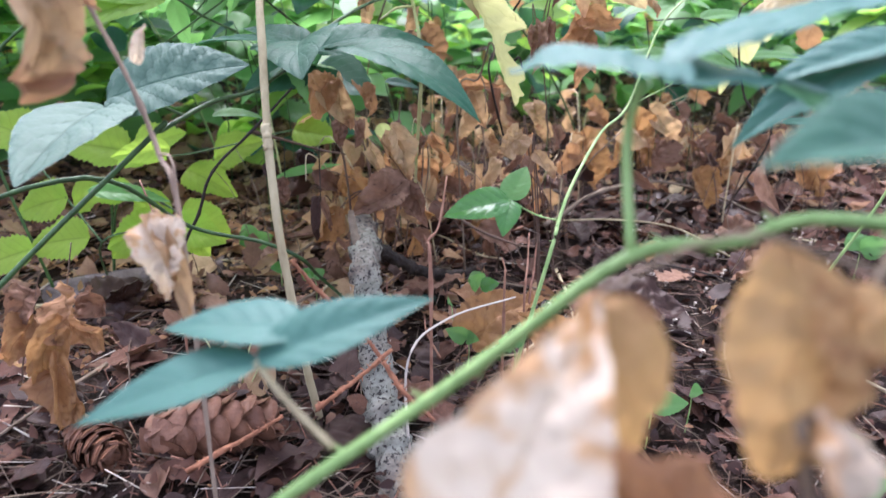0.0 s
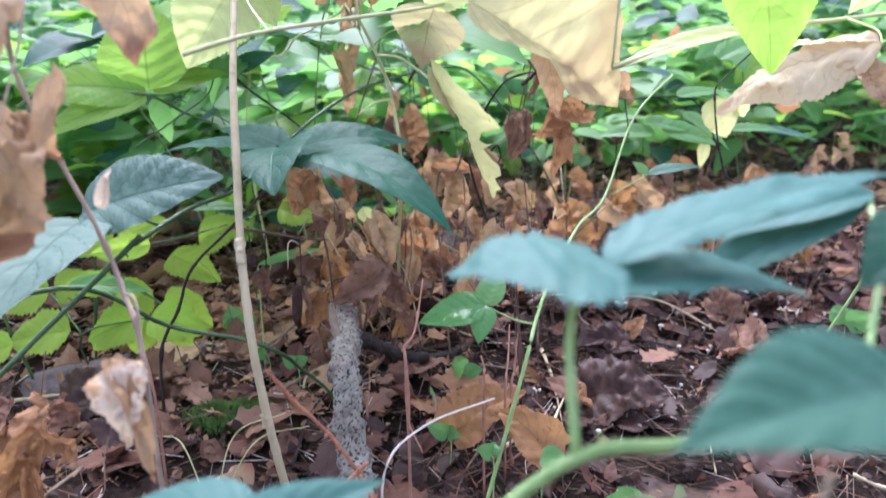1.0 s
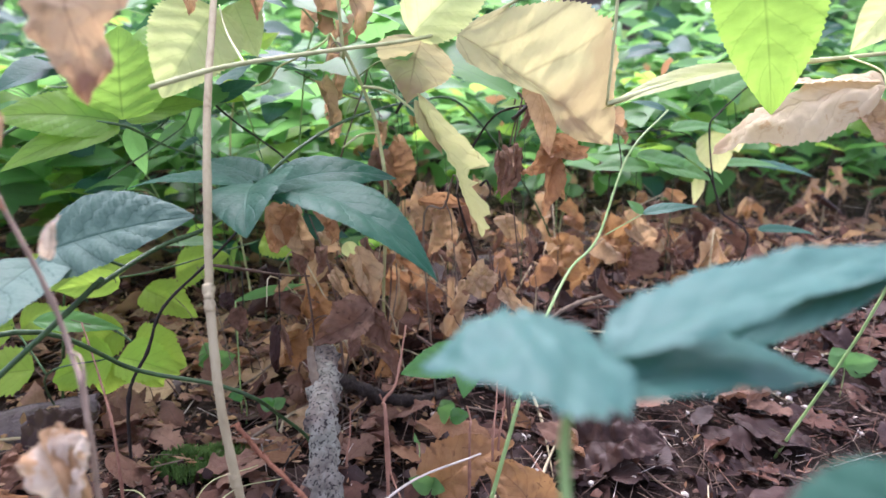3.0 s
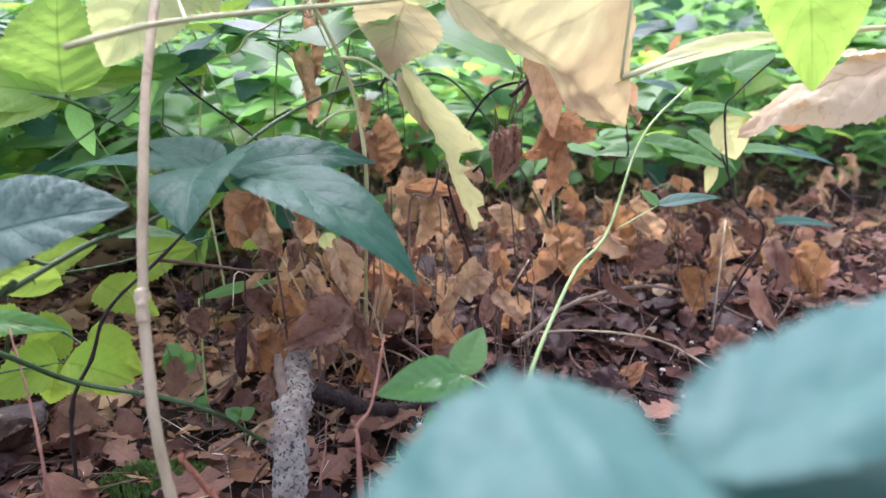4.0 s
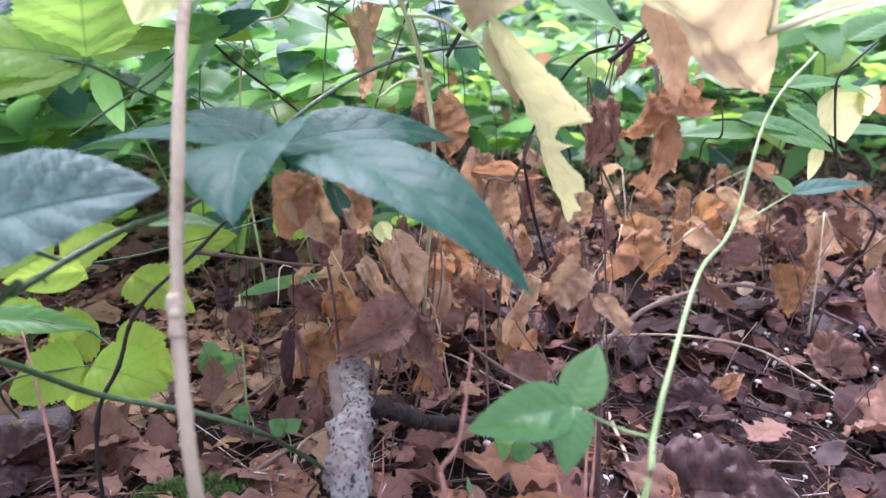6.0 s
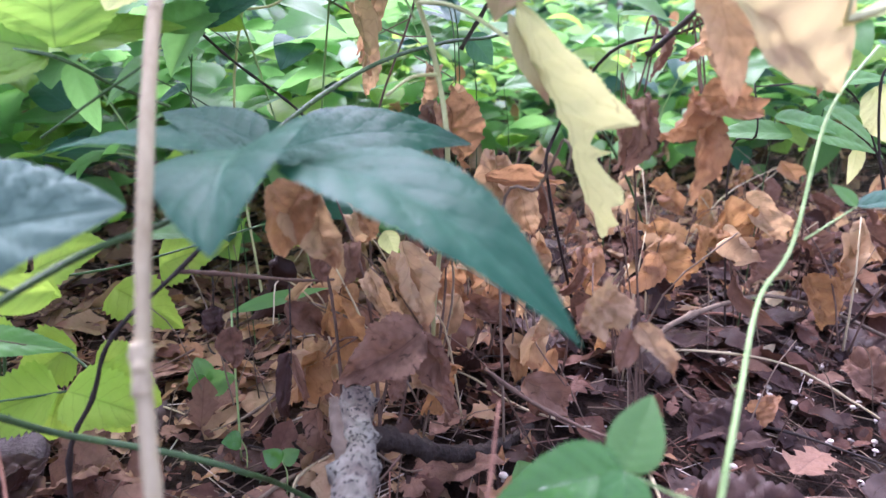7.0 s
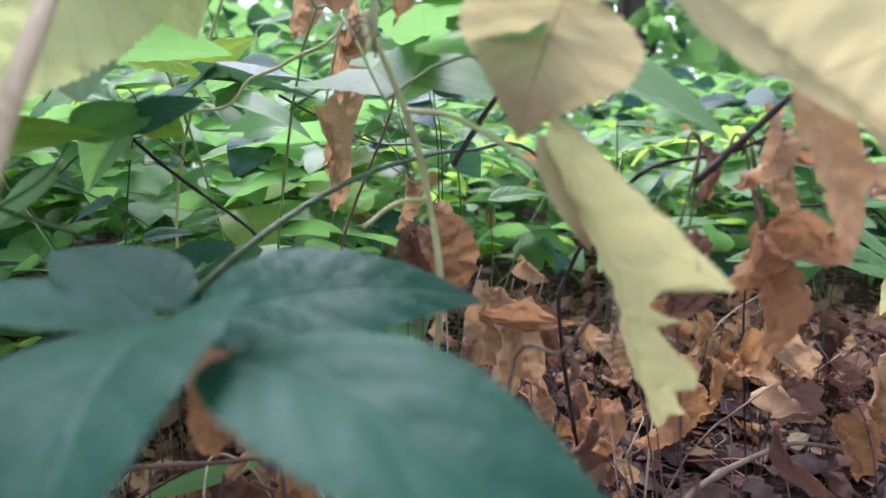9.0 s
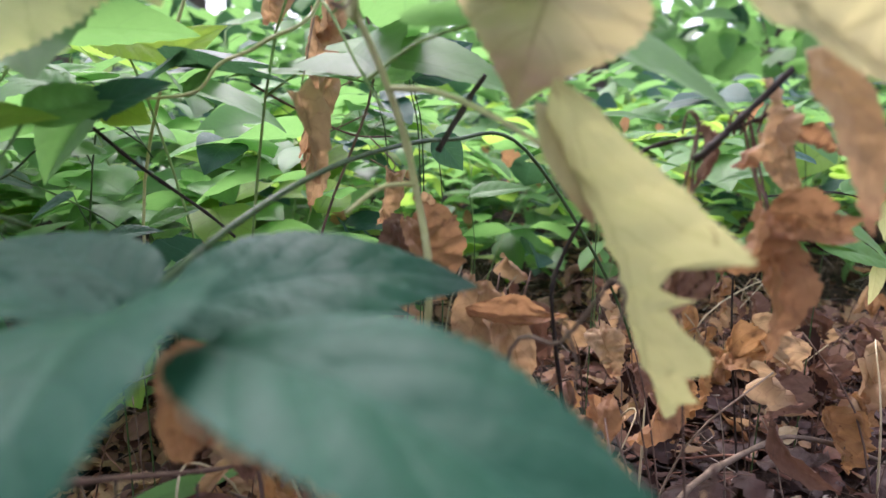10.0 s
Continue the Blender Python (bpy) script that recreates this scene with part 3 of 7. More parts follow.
dead1 = thing("withered_bramble", (-0.115, 0.262, 0), "brown withered bramble stem with curled drooping dead leaves", "dead plant", "withered brambles")
stem(dead1, DEADSTEM, [(-0.115, 0.262, 0), (-0.109, 0.258, 0.184), (-0.121, 0.275, 0.213), (-0.13, 0.279, 0.242), (-0.143, 0.282, 0.273), (-0.151, 0.28, 0.304), (-0.149, 0.278, 0.336), (-0.154, 0.281, 0.367)], 0.0011, 0.0009, knots=4, rough=0.15)
stem(dead1, DEADSTEM, [(-0.149, 0.279, 0.338), (-0.141, 0.286, 0.347), (-0.128, 0.3, 0.361)], 0.0008, 0.0006, name="branch", knots=2)
stem(dead1, PALETWIG, [(-0.136, 0.275, 0.342), (-0.14, 0.267, 0.313), (-0.155, 0.255, 0.268)], 0.0005, 0.0004, name="petiole")
stem(dead1, DEADSTEM, [(-0.121, 0.275, 0.213), (-0.112, 0.266, 0.212), (-0.107, 0.253, 0.191)], 0.0006, 0.0005, name="petiole")
leaf(dead1, PALE, (-0.107, 0.253, 0.191), (-0.11, 0.239, 0.161), 0.0240, (-0.3, -1, 0.2), **DRY, curl=0.8)
leaf(dead1, TAN, (-0.119, 0.255, 0.193), (-0.102, 0.235, 0.148), 0.0160, (0.7, -1, 0.2), **DRY, curl=0.9)
leaf(dead1, TAN, (-0.148, 0.273, 0.291), (-0.139, 0.231, 0.239), 0.0500, (0.3, -1, 0.1), **{**DRY, "crumple": 0.34, "twist": 1.2}, curl=0.9, shape="broad")
leaf(dead1, TAN, (-0.15, 0.273, 0.289), (-0.135, 0.271, 0.269), 0.0140, (0.3, -1, 0.3), **DRY)
leaf(dead1, PALE, (-0.125, 0.276, 0.249), (-0.122, 0.285, 0.264), 0.0070, (0.2, -1, 0.3), **DRY)
leaf(dead1, TAN, (-0.148, 0.272, 0.332), (-0.153, 0.245, 0.289), 0.0260, (0.3, -1, 0.1), **DRY, shape="broad")
stem(dead1, DEADSTEM, [(-0.128, 0.3, 0.361), (-0.12, 0.304, 0.366), (-0.114, 0.301, 0.357)], 0.0006, 0.0004, name="petiole")
leaf(dead1, TAN, (-0.117, 0.302, 0.359), (-0.102, 0.279, 0.305), 0.0340, (0.15, -1, 0.2), shape="broad", **{**DRY, 'crumple': 0.14, 'droop': 0.3, 'ragged': 0.5, 'fold': 0.15})

# tall faded plant with cream and yellow leaves

faded = thing("fading_bramble", (-0.03, 0.68, 0.02), "fading bramble with cream and yellow leaves on pale green stems", "bramble", "fading brambles")
stem(faded, PALESTEM, [(-0.03, 0.68, 0.02), (-0.03, 0.64, 0.1), (-0.02, 0.569, 0.216), (-0.026, 0.575, 0.269), (-0.036, 0.57, 0.303), (-0.052, 0.561, 0.338), (-0.047, 0.547, 0.328), (-0.05, 0.52, 0.42)], 0.0016, 0.0012, knots=3)
stem(faded, PALESTEM, [(-0.036, 0.57, 0.303), (-0.018, 0.557, 0.301), (0, 0.529, 0.291), (0.014, 0.506, 0.28), (0.024, 0.499, 0.272)], 0.0012, 0.0008, name="petiole")
stem(faded, PALESTEM, [(-0.026, 0.574, 0.267), (-0.039, 0.565, 0.266), (-0.051, 0.552, 0.258)], 0.0011, 0.0008, name="side_shoot")
leaf(faded, YELLOW, (0.008, 0.490, 0.301), (0.054, 0.510, 0.197), 0.1000, (0.83, 0.47, 0.40), shape="ovate", halves=(
    ((0, 0), (0.05, 0.08), (0.12, 0.11), (0.2, 0.125), (0.35, 0.09), (0.44, 0.045), (0.54, 0.05), (0.71, 0.04), (0.885, 0.035), (1, 0.004)),
    ((0, 0), (0.07, 0.07), (0.15, 0.11), (0.27, 0.20), (0.37, 0.27), (0.44, 0.32), (0.485, 0.35), (0.505, 0.29), (0.52, 0.13), (0.575, 0.085), (0.61, 0.17), (0.63, 0.10), (0.68, 0.11), (0.76, 0.19), (0.82, 0.17), (0.845, 0.10), (0.89, 0.095), (0.93, 0.115), (0.945, 0.045), (0.985, 0.03), (1, 0.004))),
    droop=0.25, fold=0.10, serr=0.035, teeth=52, crumple=0.03, m=9, ripple=0.02, seed=12)
leaf(faded, CREAM, (0.006, 0.504, 0.296), (0.025, 0.502, 0.258), 0.0160, (0.6, -1, 0.2), shape="lance", droop=0.2, fold=0.1)
stem(faded, PALESTEM, [(-0.122, 0.379, 0.308), (-0.089, 0.397, 0.318), (-0.046, 0.436, 0.326), (0.009, 0.485, 0.335), (0.048, 0.488, 0.346), (0.092, 0.479, 0.372), (0.135, 0.479, 0.413)], 0.0014, 0.0010, name="branch")
leaf(faded, CREAM, (0.011, 0.496, 0.337), (0.001, 0.509, 0.293), 0.0580, (-0.2, -1, 0.25), shape="round", droop=0.4, fold=0.15, crumple=0.04, serr=0.06, teeth=20, left=(1.1, 1.1, 0.92, 0.66, 0.38, 0.15), right=(1.1, 1.1, 0.9, 0.62, 0.35, 0.15), label="cream faded leaf with a brown tip")
leaf(faded, YELGREEN, (0.005, 0.496, 0.338), (0.065, 0.504, 0.39), 0.0500, (0, -1, 0.5), shape="broad", droop=0.4, fold=0.2)
leaf(faded, BROWNED, (0.035, 0.478, 0.339), (0.138, 0.486, 0.266), 0.1000, (0.2, -1, 0.3), halves=(
    ((0, 0), (0.04, 0.12), (0.12, 0.22), (0.3, 0.36), (0.45, 0.45), (0.53, 0.44), (0.59, 0.48), (0.68, 0.40), (0.75, 0.33), (0.845, 0.20), (0.95, 0.08), (1, 0.004)),
    ((0, 0), (0.03, 0.08), (0.12, 0.12), (0.25, 0.10), (0.42, 0.055), (0.52, 0.03), (0.6, 0.09), (0.7, 0.14), (0.8, 0.12), (0.9, 0.06), (1, 0.004))),
    shape="broad", droop=0.5, fold=0.22, crumple=0.045, serr=0.03, teeth=40, m=9, ripple=0.025, seed=31, label="cream leaf browned towards its tip")
leaf(faded, TAN, (0.087, 0.502, 0.313), (0.096, 0.484, 0.26), 0.0240, (0.3, -1, 0.2), shape="broad", crumple=0.08, ragged=0.15, droop=0.5)
leaf(faded, YELGREEN, (-0.137, 0.548, 0.359), (-0.172, 0.520, 0.297), 0.0680, (0.1, -1, 0.4), shape="broad", droop=0.4, fold=0.1)
leaf(faded, YELGREEN, (-0.126, 0.555, 0.363), (-0.109, 0.544, 0.325), 0.0340, (0, -1, 0.3), shape="broad", droop=0.3)
stem(faded, PALESTEM, [(-0.082, 0.408, 0.319), (-0.115, 0.492, 0.34), (-0.135, 0.549, 0.361)], 0.0008, 0.0006, name="petiole")
stem(faded, PALESTEM, [(0.132, 0.479, 0.294), (0.177, 0.492, 0.306), (0.23, 0.505, 0.315), (0.298, 0.497, 0.323), (0.355, 0.488, 0.329)], 0.0018, 0.0013, name="branch", knots=2)
leaf(faded, YELGREEN, (0.238, 0.506, 0.317), (0.128, 0.480, 0.290), 0.0300, (-0.1, -0.30, 1), droop=0.3, fold=0.15, label="pale yellowing leaf lying along its stem")
leaf(faded, YELGREEN, (0.327, 0.497, 0.364), (0.298, 0.497, 0.326), 0.0300, (0, -1, 0.5), droop=0.4)
leaf(faded, BLEACHED, (0.296, 0.452, 0.306), (0.232, 0.539, 0.252), 0.0620, (-0.2, -0.55, 0.8), shape="broad", droop=0.9, crumple=0.10, curl=-1.5, ragged=0.12, serr=0.06, m=7)
leaf(faded, BLEACHED, (0.295, 0.456, 0.308), (0.251, 0.521, 0.298), 0.0260, (0, 0.3, 1), shape="broad", droop=0.5, crumple=0.16, curl=-0.8, ragged=0.3)
leaf(faded, TAN, (0.287, 0.458, 0.295), (0.302, 0.45, 0.266), 0.0300, (0, -1, 0.2), **DRY)
stem(faded, PALESTEM, [(0.298, 0.497, 0.323), (0.298, 0.463, 0.315), (0.296, 0.451, 0.306)], 0.0008, 0.0006, name="petiole")
stem(faded, PALESTEM, [(-0.05, 0.52, 0.42), (0.04, 0.48, 0.425), (0.135, 0.479, 0.413)], 0.0012, 0.0010, name="branch")
stem(faded, PALESTEM, [(0.135, 0.479, 0.413), (0.133, 0.473, 0.35), (0.132, 0.479, 0.294)], 0.0010, 0.0010, name="branch")
stem(faded, DARKTWIG, [(0.01, 0.64, 0.315), (0.005, 0.639, 0.308), (-0.004, 0.632, 0.294), (-0.013, 0.624, 0.279)], 0.0012, 0.0015, name="dead_tip", rough=0.2)
stem(faded, DARKTWIG, [(0.06, 0.612, 0.352), (0.058, 0.611, 0.342), (0.053, 0.603, 0.326)], 0.0011, 0.0013, name="dead_tip", rough=0.2)
stem(faded, DARKTWIG, [(0.117, 0.563, 0.313), (0.099, 0.562, 0.295), (0.088, 0.56, 0.285), (0.08, 0.56, 0.278)], 0.0013, 0.0017, name="dead_tip", rough=0.2)
stem(faded, GREYTWIG, [(0.02, 0.6, 0.015), (0.01, 0.562, 0.192), (0.026, 0.54, 0.213), (0.031, 0.517, 0.234), (0.033, 0.509, 0.243), (0.036, 0.505, 0.239), (0.035, 0.506, 0.23)], 0.0009, 0.0006, name="withered_shoot", rough=0.2)
stem(faded, GREYTWIG, [(0.027, 0.535, 0.219), (0.032, 0.538, 0.205), (0.033, 0.545, 0.186)], 0.0006, 0.0004, name="withered_shoot", rough=0.2)
stem(faded, DARKTWIG, [(0.058, 0.59, 0.221), (0.063, 0.585, 0.226), (0.066, 0.584, 0.217), (0.063, 0.582, 0.21)], 0.0012, 0.0006, name="curled_tip", rough=0.2)

# fresh green leaf hanging into view

hangleaf = thing("green_shoot", (0.3, 0.52, 0), "fresh green shoot with a hanging pointed leaf", "bramble", "green shoots")
stem(hangleaf, CANE, [(0.3, 0.52, 0), (0.36, 0.5, 0.18), (0.34, 0.48, 0.36), (0.27, 0.47, 0.4), (0.229, 0.495, 0.394)], 0.0013, 0.0008)
leaf(hangleaf, OLIVE, (0.228, 0.497, 0.394), (0.239, 0.475, 0.287), 0.0740, (-0.1, -1, 0.25), shape="broad", droop=0.25, fold=0.2, serr=0.05, teeth=30)

# cluster of dry orange leaves on wiry stems

orange = thing("withered_bramble", (0.1, 0.6, 0.02), "withered bramble with dry orange hanging leaves on wiry brown stems", "dead plant", "withered brambles")
stem(orange, DARKTWIG, [(0.1, 0.74, 0.02), (0.044, 0.618, 0.19), (0.044, 0.611, 0.231), (0.069, 0.595, 0.278), (0.103, 0.583, 0.289), (0.126, 0.581, 0.3)], 0.0011, 0.0008, name="stem", knots=5, rough=0.2)
stem(orange, TWIG, [(0.109, 0.582, 0.288), (0.111, 0.582, 0.297), (0.115, 0.581, 0.293), (0.117, 0.58, 0.297), (0.119, 0.581, 0.301)], 0.0006, 0.0005, name="petiole")
leaf(orange, TAN, (0.119, 0.581, 0.301), (0.099, 0.568, 0.275), 0.0273, (0.3, -1, 0.25), **DRY, curl=0.5)
stem(orange, TWIG, [(0.103, 0.582, 0.288), (0.105, 0.582, 0.297), (0.109, 0.581, 0.293), (0.11, 0.573, 0.276), (0.11, 0.562, 0.259)], 0.0006, 0.0005, name="petiole")
leaf(orange, ORANGE, (0.11, 0.562, 0.259), (0.084, 0.55, 0.235), 0.0243, (0.4, -1, 0.25), **DRY, curl=0.5)
stem(orange, TWIG, [(0.103, 0.582, 0.288), (0.105, 0.582, 0.297), (0.109, 0.581, 0.293), (0.11, 0.573, 0.276), (0.11, 0.557, 0.26)], 0.0006, 0.0005, name="petiole")
leaf(orange, ORANGE, (0.11, 0.557, 0.26), (0.137, 0.55, 0.249), 0.0260, (-0.3, -1, 0.25), **DRY, curl=0.5)
stem(orange, TWIG, [(0.106, 0.582, 0.288), (0.108, 0.582, 0.297), (0.112, 0.581, 0.293), (0.112, 0.572, 0.271), (0.112, 0.559, 0.249)], 0.0006, 0.0005, name="petiole")
leaf(orange, ORANGE, (0.112, 0.559, 0.249), (0.103, 0.54, 0.204), 0.0223, (0.1, -1, 0.25), **DRY, curl=0.5)
stem(orange, TWIG, [(0.084, 0.582, 0.288), (0.086, 0.582, 0.297), (0.09, 0.581, 0.293), (0.084, 0.573, 0.275), (0.08, 0.572, 0.257)], 0.0006, 0.0005, name="petiole")
leaf(orange, BROWN, (0.08, 0.572, 0.257), (0.071, 0.554, 0.215), 0.0214, (0.2, -1, 0.25), **DRY, curl=0.5)
stem(orange, TWIG, [(0.084, 0.582, 0.288), (0.086, 0.582, 0.297), (0.09, 0.581, 0.293), (0.086, 0.573, 0.276), (0.083, 0.568, 0.259)], 0.0006, 0.0005, name="petiole")
leaf(orange, BROWN, (0.083, 0.568, 0.259), (0.076, 0.552, 0.226), 0.0150, (0.7, -1, 0.25), **DRY, curl=0.5)
stem(orange, TWIG, [(0.123, 0.583, 0.289), (0.125, 0.582, 0.297), (0.129, 0.581, 0.293), (0.138, 0.577, 0.289), (0.148, 0.576, 0.284)], 0.0006, 0.0005, name="petiole")
leaf(orange, TAN, (0.148, 0.576, 0.284), (0.172, 0.563, 0.258), 0.0239, (0.1, -1, 0.25), **DRY, curl=0.5)
stem(orange, TWIG, [(0.116, 0.582, 0.289), (0.119, 0.582, 0.297), (0.122, 0.581, 0.293), (0.124, 0.578, 0.291), (0.127, 0.577, 0.288)], 0.0006, 0.0005, name="petiole")
leaf(orange, ORANGE, (0.127, 0.577, 0.288), (0.143, 0.571, 0.281), 0.0137, (0, -1, 0.25), **DRY, curl=0.5)
stem(orange, TWIG, [(0.106, 0.582, 0.288), (0.108, 0.582, 0.297), (0.112, 0.581, 0.293), (0.114, 0.57, 0.267), (0.116, 0.561, 0.24)], 0.0006, 0.0005, name="petiole")
leaf(orange, ORANGE, (0.116, 0.561, 0.24), (0.122, 0.55, 0.216), 0.0150, (-0.8, -1, 0.25), **DRY, curl=0.5)
stem(orange, TWIG, [(0.084, 0.582, 0.288), (0.086, 0.582, 0.297), (0.09, 0.581, 0.293), (0.091, 0.579, 0.293), (0.094, 0.589, 0.293)], 0.0006, 0.0005, name="petiole")
leaf(orange, BROWN, (0.094, 0.589, 0.293), (0.085, 0.575, 0.264), 0.0119, (0.6, -1, 0.25), **DRY, curl=0.5)
stem(orange, TWIG, [(0.116, 0.582, 0.289), (0.119, 0.582, 0.297), (0.122, 0.581, 0.293), (0.122, 0.578, 0.292), (0.126, 0.588, 0.29)], 0.0006, 0.0005, name="petiole")
leaf(orange, TAN, (0.126, 0.588, 0.29), (0.13, 0.574, 0.259), 0.0175, (-0.7, -1, 0.25), **DRY, curl=0.5)

# pale green cane with thorns and its small glossy leaf

cane2 = thing("bramble_cane", (0.045, 0.36, 0), "slender pale green bramble cane with fine thorns and small glossy leaves", "bramble", "brambles")
stem(cane2, CANE, [(0.03, 0.36, 0), (0.061, 0.366, 0.126), (0.07, 0.386, 0.147), (0.082, 0.41, 0.164), (0.11, 0.465, 0.185), (0.136, 0.496, 0.2), (0.168, 0.545, 0.252), (0.21, 0.586, 0.283)], 0.0013, 0.0008, thorns=18, thorn_size=0.0022, steps=8)
stem(cane2, CANE, [(0.069, 0.386, 0.146), (0.056, 0.388, 0.149), (0.039, 0.386, 0.159)], 0.0006, 0.0005, name="petiole", thorns=3, thorn_size=0.0015)
leaf(cane2, WET, (0.039, 0.386, 0.159), (-0.001, 0.384, 0.149), 0.0231, (0.1, -0.75, 1), shape="broad", droop=0.4, fold=0.15, serr=0.08, teeth=20, label="wet glossy green leaflet")
leaf(cane2, GREEN, (0.039, 0.386, 0.159), (0.051, 0.405, 0.175), 0.0180, (-0.1, -0.85, 1), shape="broad", droop=0.3, fold=0.15, serr=0.08, teeth=20)
leaf(cane2, WET, (0.039, 0.386, 0.159), (0.034, 0.368, 0.142), 0.0164, (0, -0.9, 0.8), shape="broad", droop=0.4, fold=0.15, serr=0.08, teeth=20, label="wet glossy green leaflet")
stem(cane2, CANE, [(0.142, 0.498, 0.201), (0.173, 0.516, 0.212)], 0.0005, 0.0004, name="petiole", thorns=2, thorn_size=0.0012)
leaf(cane2, GREEN, (0.173, 0.516, 0.212), (0.163, 0.524, 0.221), 0.0097, (0, -0.6, 1), droop=0.3)
leaf(cane2, TEAL, (0.173, 0.516, 0.212), (0.214, 0.513, 0.218), 0.0167, (0, -0.25, 1), droop=0.3)

# seedlings and small green leaves on the floor

s = thing("seedling", (0.031, 0.535, 0), "tiny seedling with rounded green leaves on the litter", "seedling", "seedlings")
stem(s, CANE, [(0.031, 0.535, -0.002), (0.033, 0.537, 0.023), (0.031, 0.535, 0.035)], 0.0005, 0.0004, sides=5, steps=4)
leaf(s, WET, (0.031, 0.535, 0.035), (0.048, 0.535, 0.038), 0.0139, (0.5, -1, 0.8), shape="broad", n=14, m=3, serr=0.1, teeth=8, droop=0.5, fold=0.2, crumple=0.05)

s = thing("seedling", (0.031, 0.54, 0), "tiny seedling with rounded green leaves on the litter", "seedling", "seedlings")
stem(s, CANE, [(0.031, 0.54, -0.002), (0.033, 0.542, 0.023), (0.031, 0.54, 0.035)], 0.0005, 0.0004, sides=5, steps=4)
leaf(s, GREEN, (0.031, 0.54, 0.035), (0.024, 0.552, 0.042), 0.0166, (-0.162, -1, 0.7), shape="broad", n=14, m=3, serr=0.1, teeth=8, droop=0.5, fold=0.2, crumple=0.05)
leaf(s, GREEN, (0.031, 0.54, 0.035), (0.021, 0.532, 0.045), 0.0189, (-0.287, -1, 0.7), shape="broad", n=14, m=3, serr=0.1, teeth=8, droop=0.5, fold=0.2, crumple=0.05)

s = thing("seedling", (0.129, 0.354, 0), "tiny seedling with rounded green leaves on the litter", "seedling", "seedlings")
stem(s, CANE, [(0.129, 0.354, -0.002), (0.131, 0.356, 0.023), (0.129, 0.354, 0.035)], 0.0005, 0.0004, sides=5, steps=4)
leaf(s, GREEN, (0.129, 0.354, 0.035), (0.108, 0.345, 0.05), 0.0219, (-0.195, -1, 1), shape="broad", n=14, m=3, serr=0.1, teeth=8, droop=0.5, fold=0.2, crumple=0.05)
leaf(s, GREEN, (0.129, 0.354, 0.035), (0.151, 0.35, 0.038), 0.0165, (0.68, -1, 1), shape="broad", n=14, m=3, serr=0.1, teeth=8, droop=0.5, fold=0.2, crumple=0.05)
leaf(s, WET, (0.129, 0.354, 0.035), (0.122, 0.366, 0.042), 0.0192, (0.03, -1, 1), shape="broad", n=14, m=3, serr=0.1, teeth=8, droop=0.5, fold=0.2, crumple=0.05)

s = thing("seedling", (0.07, 0.351, 0), "tiny seedling with rounded green leaves on the litter", "seedling", "seedlings")
stem(s, CANE, [(0.07, 0.351, -0.002), (0.072, 0.353, 0.063), (0.07, 0.351, 0.075)], 0.0005, 0.0004, sides=5, steps=4)
leaf(s, GREEN, (0.07, 0.351, 0.075), (0.085, 0.345, 0.078), 0.0156, (0.417, -0.7, 1.2), shape="broad", n=14, m=3, serr=0.1, teeth=8, droop=0.5, fold=0.2, crumple=0.05)

s = thing("seedling", (0.041, 0.355, 0), "tiny seedling with rounded green leaves on the litter", "seedling", "seedlings")
stem(s, CANE, [(0.041, 0.355, -0.002), (0.043, 0.357, 0.063), (0.041, 0.355, 0.075)], 0.0005, 0.0004, sides=5, steps=4)
leaf(s, WET, (0.041, 0.355, 0.075), (0.044, 0.362, 0.079), 0.0098, (0.126, -0.8, 1.2), shape="broad", n=14, m=3, serr=0.1, teeth=8, droop=0.5, fold=0.2, crumple=0.05)
leaf(s, GREEN, (0.041, 0.355, 0.075), (0.032, 0.353, 0.081), 0.0111, (-0.465, -0.8, 1.2), shape="broad", n=14, m=3, serr=0.1, teeth=8, droop=0.5, fold=0.2, crumple=0.05)

s = thing("seedling", (0.016, 0.439, 0), "tiny seedling with rounded green leaves on the litter", "seedling", "seedlings")
stem(s, CANE, [(0.016, 0.439, -0.002), (0.018, 0.441, 0.023), (0.016, 0.439, 0.035)], 0.0005, 0.0004, sides=5, steps=4)
leaf(s, GREEN, (0.016, 0.439, 0.035), (0, 0.438, 0.044), 0.0132, (-0.499, -1, 0.9), shape="broad", n=14, m=3, serr=0.1, teeth=8, droop=0.5, fold=0.2, crumple=0.05)
leaf(s, GREEN, (0.016, 0.439, 0.035), (0.025, 0.433, 0.037), 0.0100, (0.324, -1, 0.9), shape="broad", n=14, m=3, serr=0.1, teeth=8, droop=0.5, fold=0.2, crumple=0.05)
leaf(s, GREEN, (0.016, 0.439, 0.035), (0.018, 0.446, 0.039), 0.0116, (0.117, -1, 0.9), shape="broad", n=14, m=3, serr=0.1, teeth=8, droop=0.5, fold=0.2, crumple=0.05)

s = thing("seedling", (0.16, 0.37, 0), "tiny seedling with rounded green leaves on the litter", "seedling", "seedlings")
stem(s, CANE, [(0.16, 0.37, -0.002), (0.162, 0.372, 0.023), (0.16, 0.37, 0.035)], 0.0005, 0.0004, sides=5, steps=4)
leaf(s, GREEN, (0.16, 0.37, 0.035), (0.165, 0.363, 0.037), 0.0103, (-0.203, -1, 0.8), shape="broad", n=14, m=3, serr=0.1, teeth=8, droop=0.5, fold=0.2, crumple=0.05)

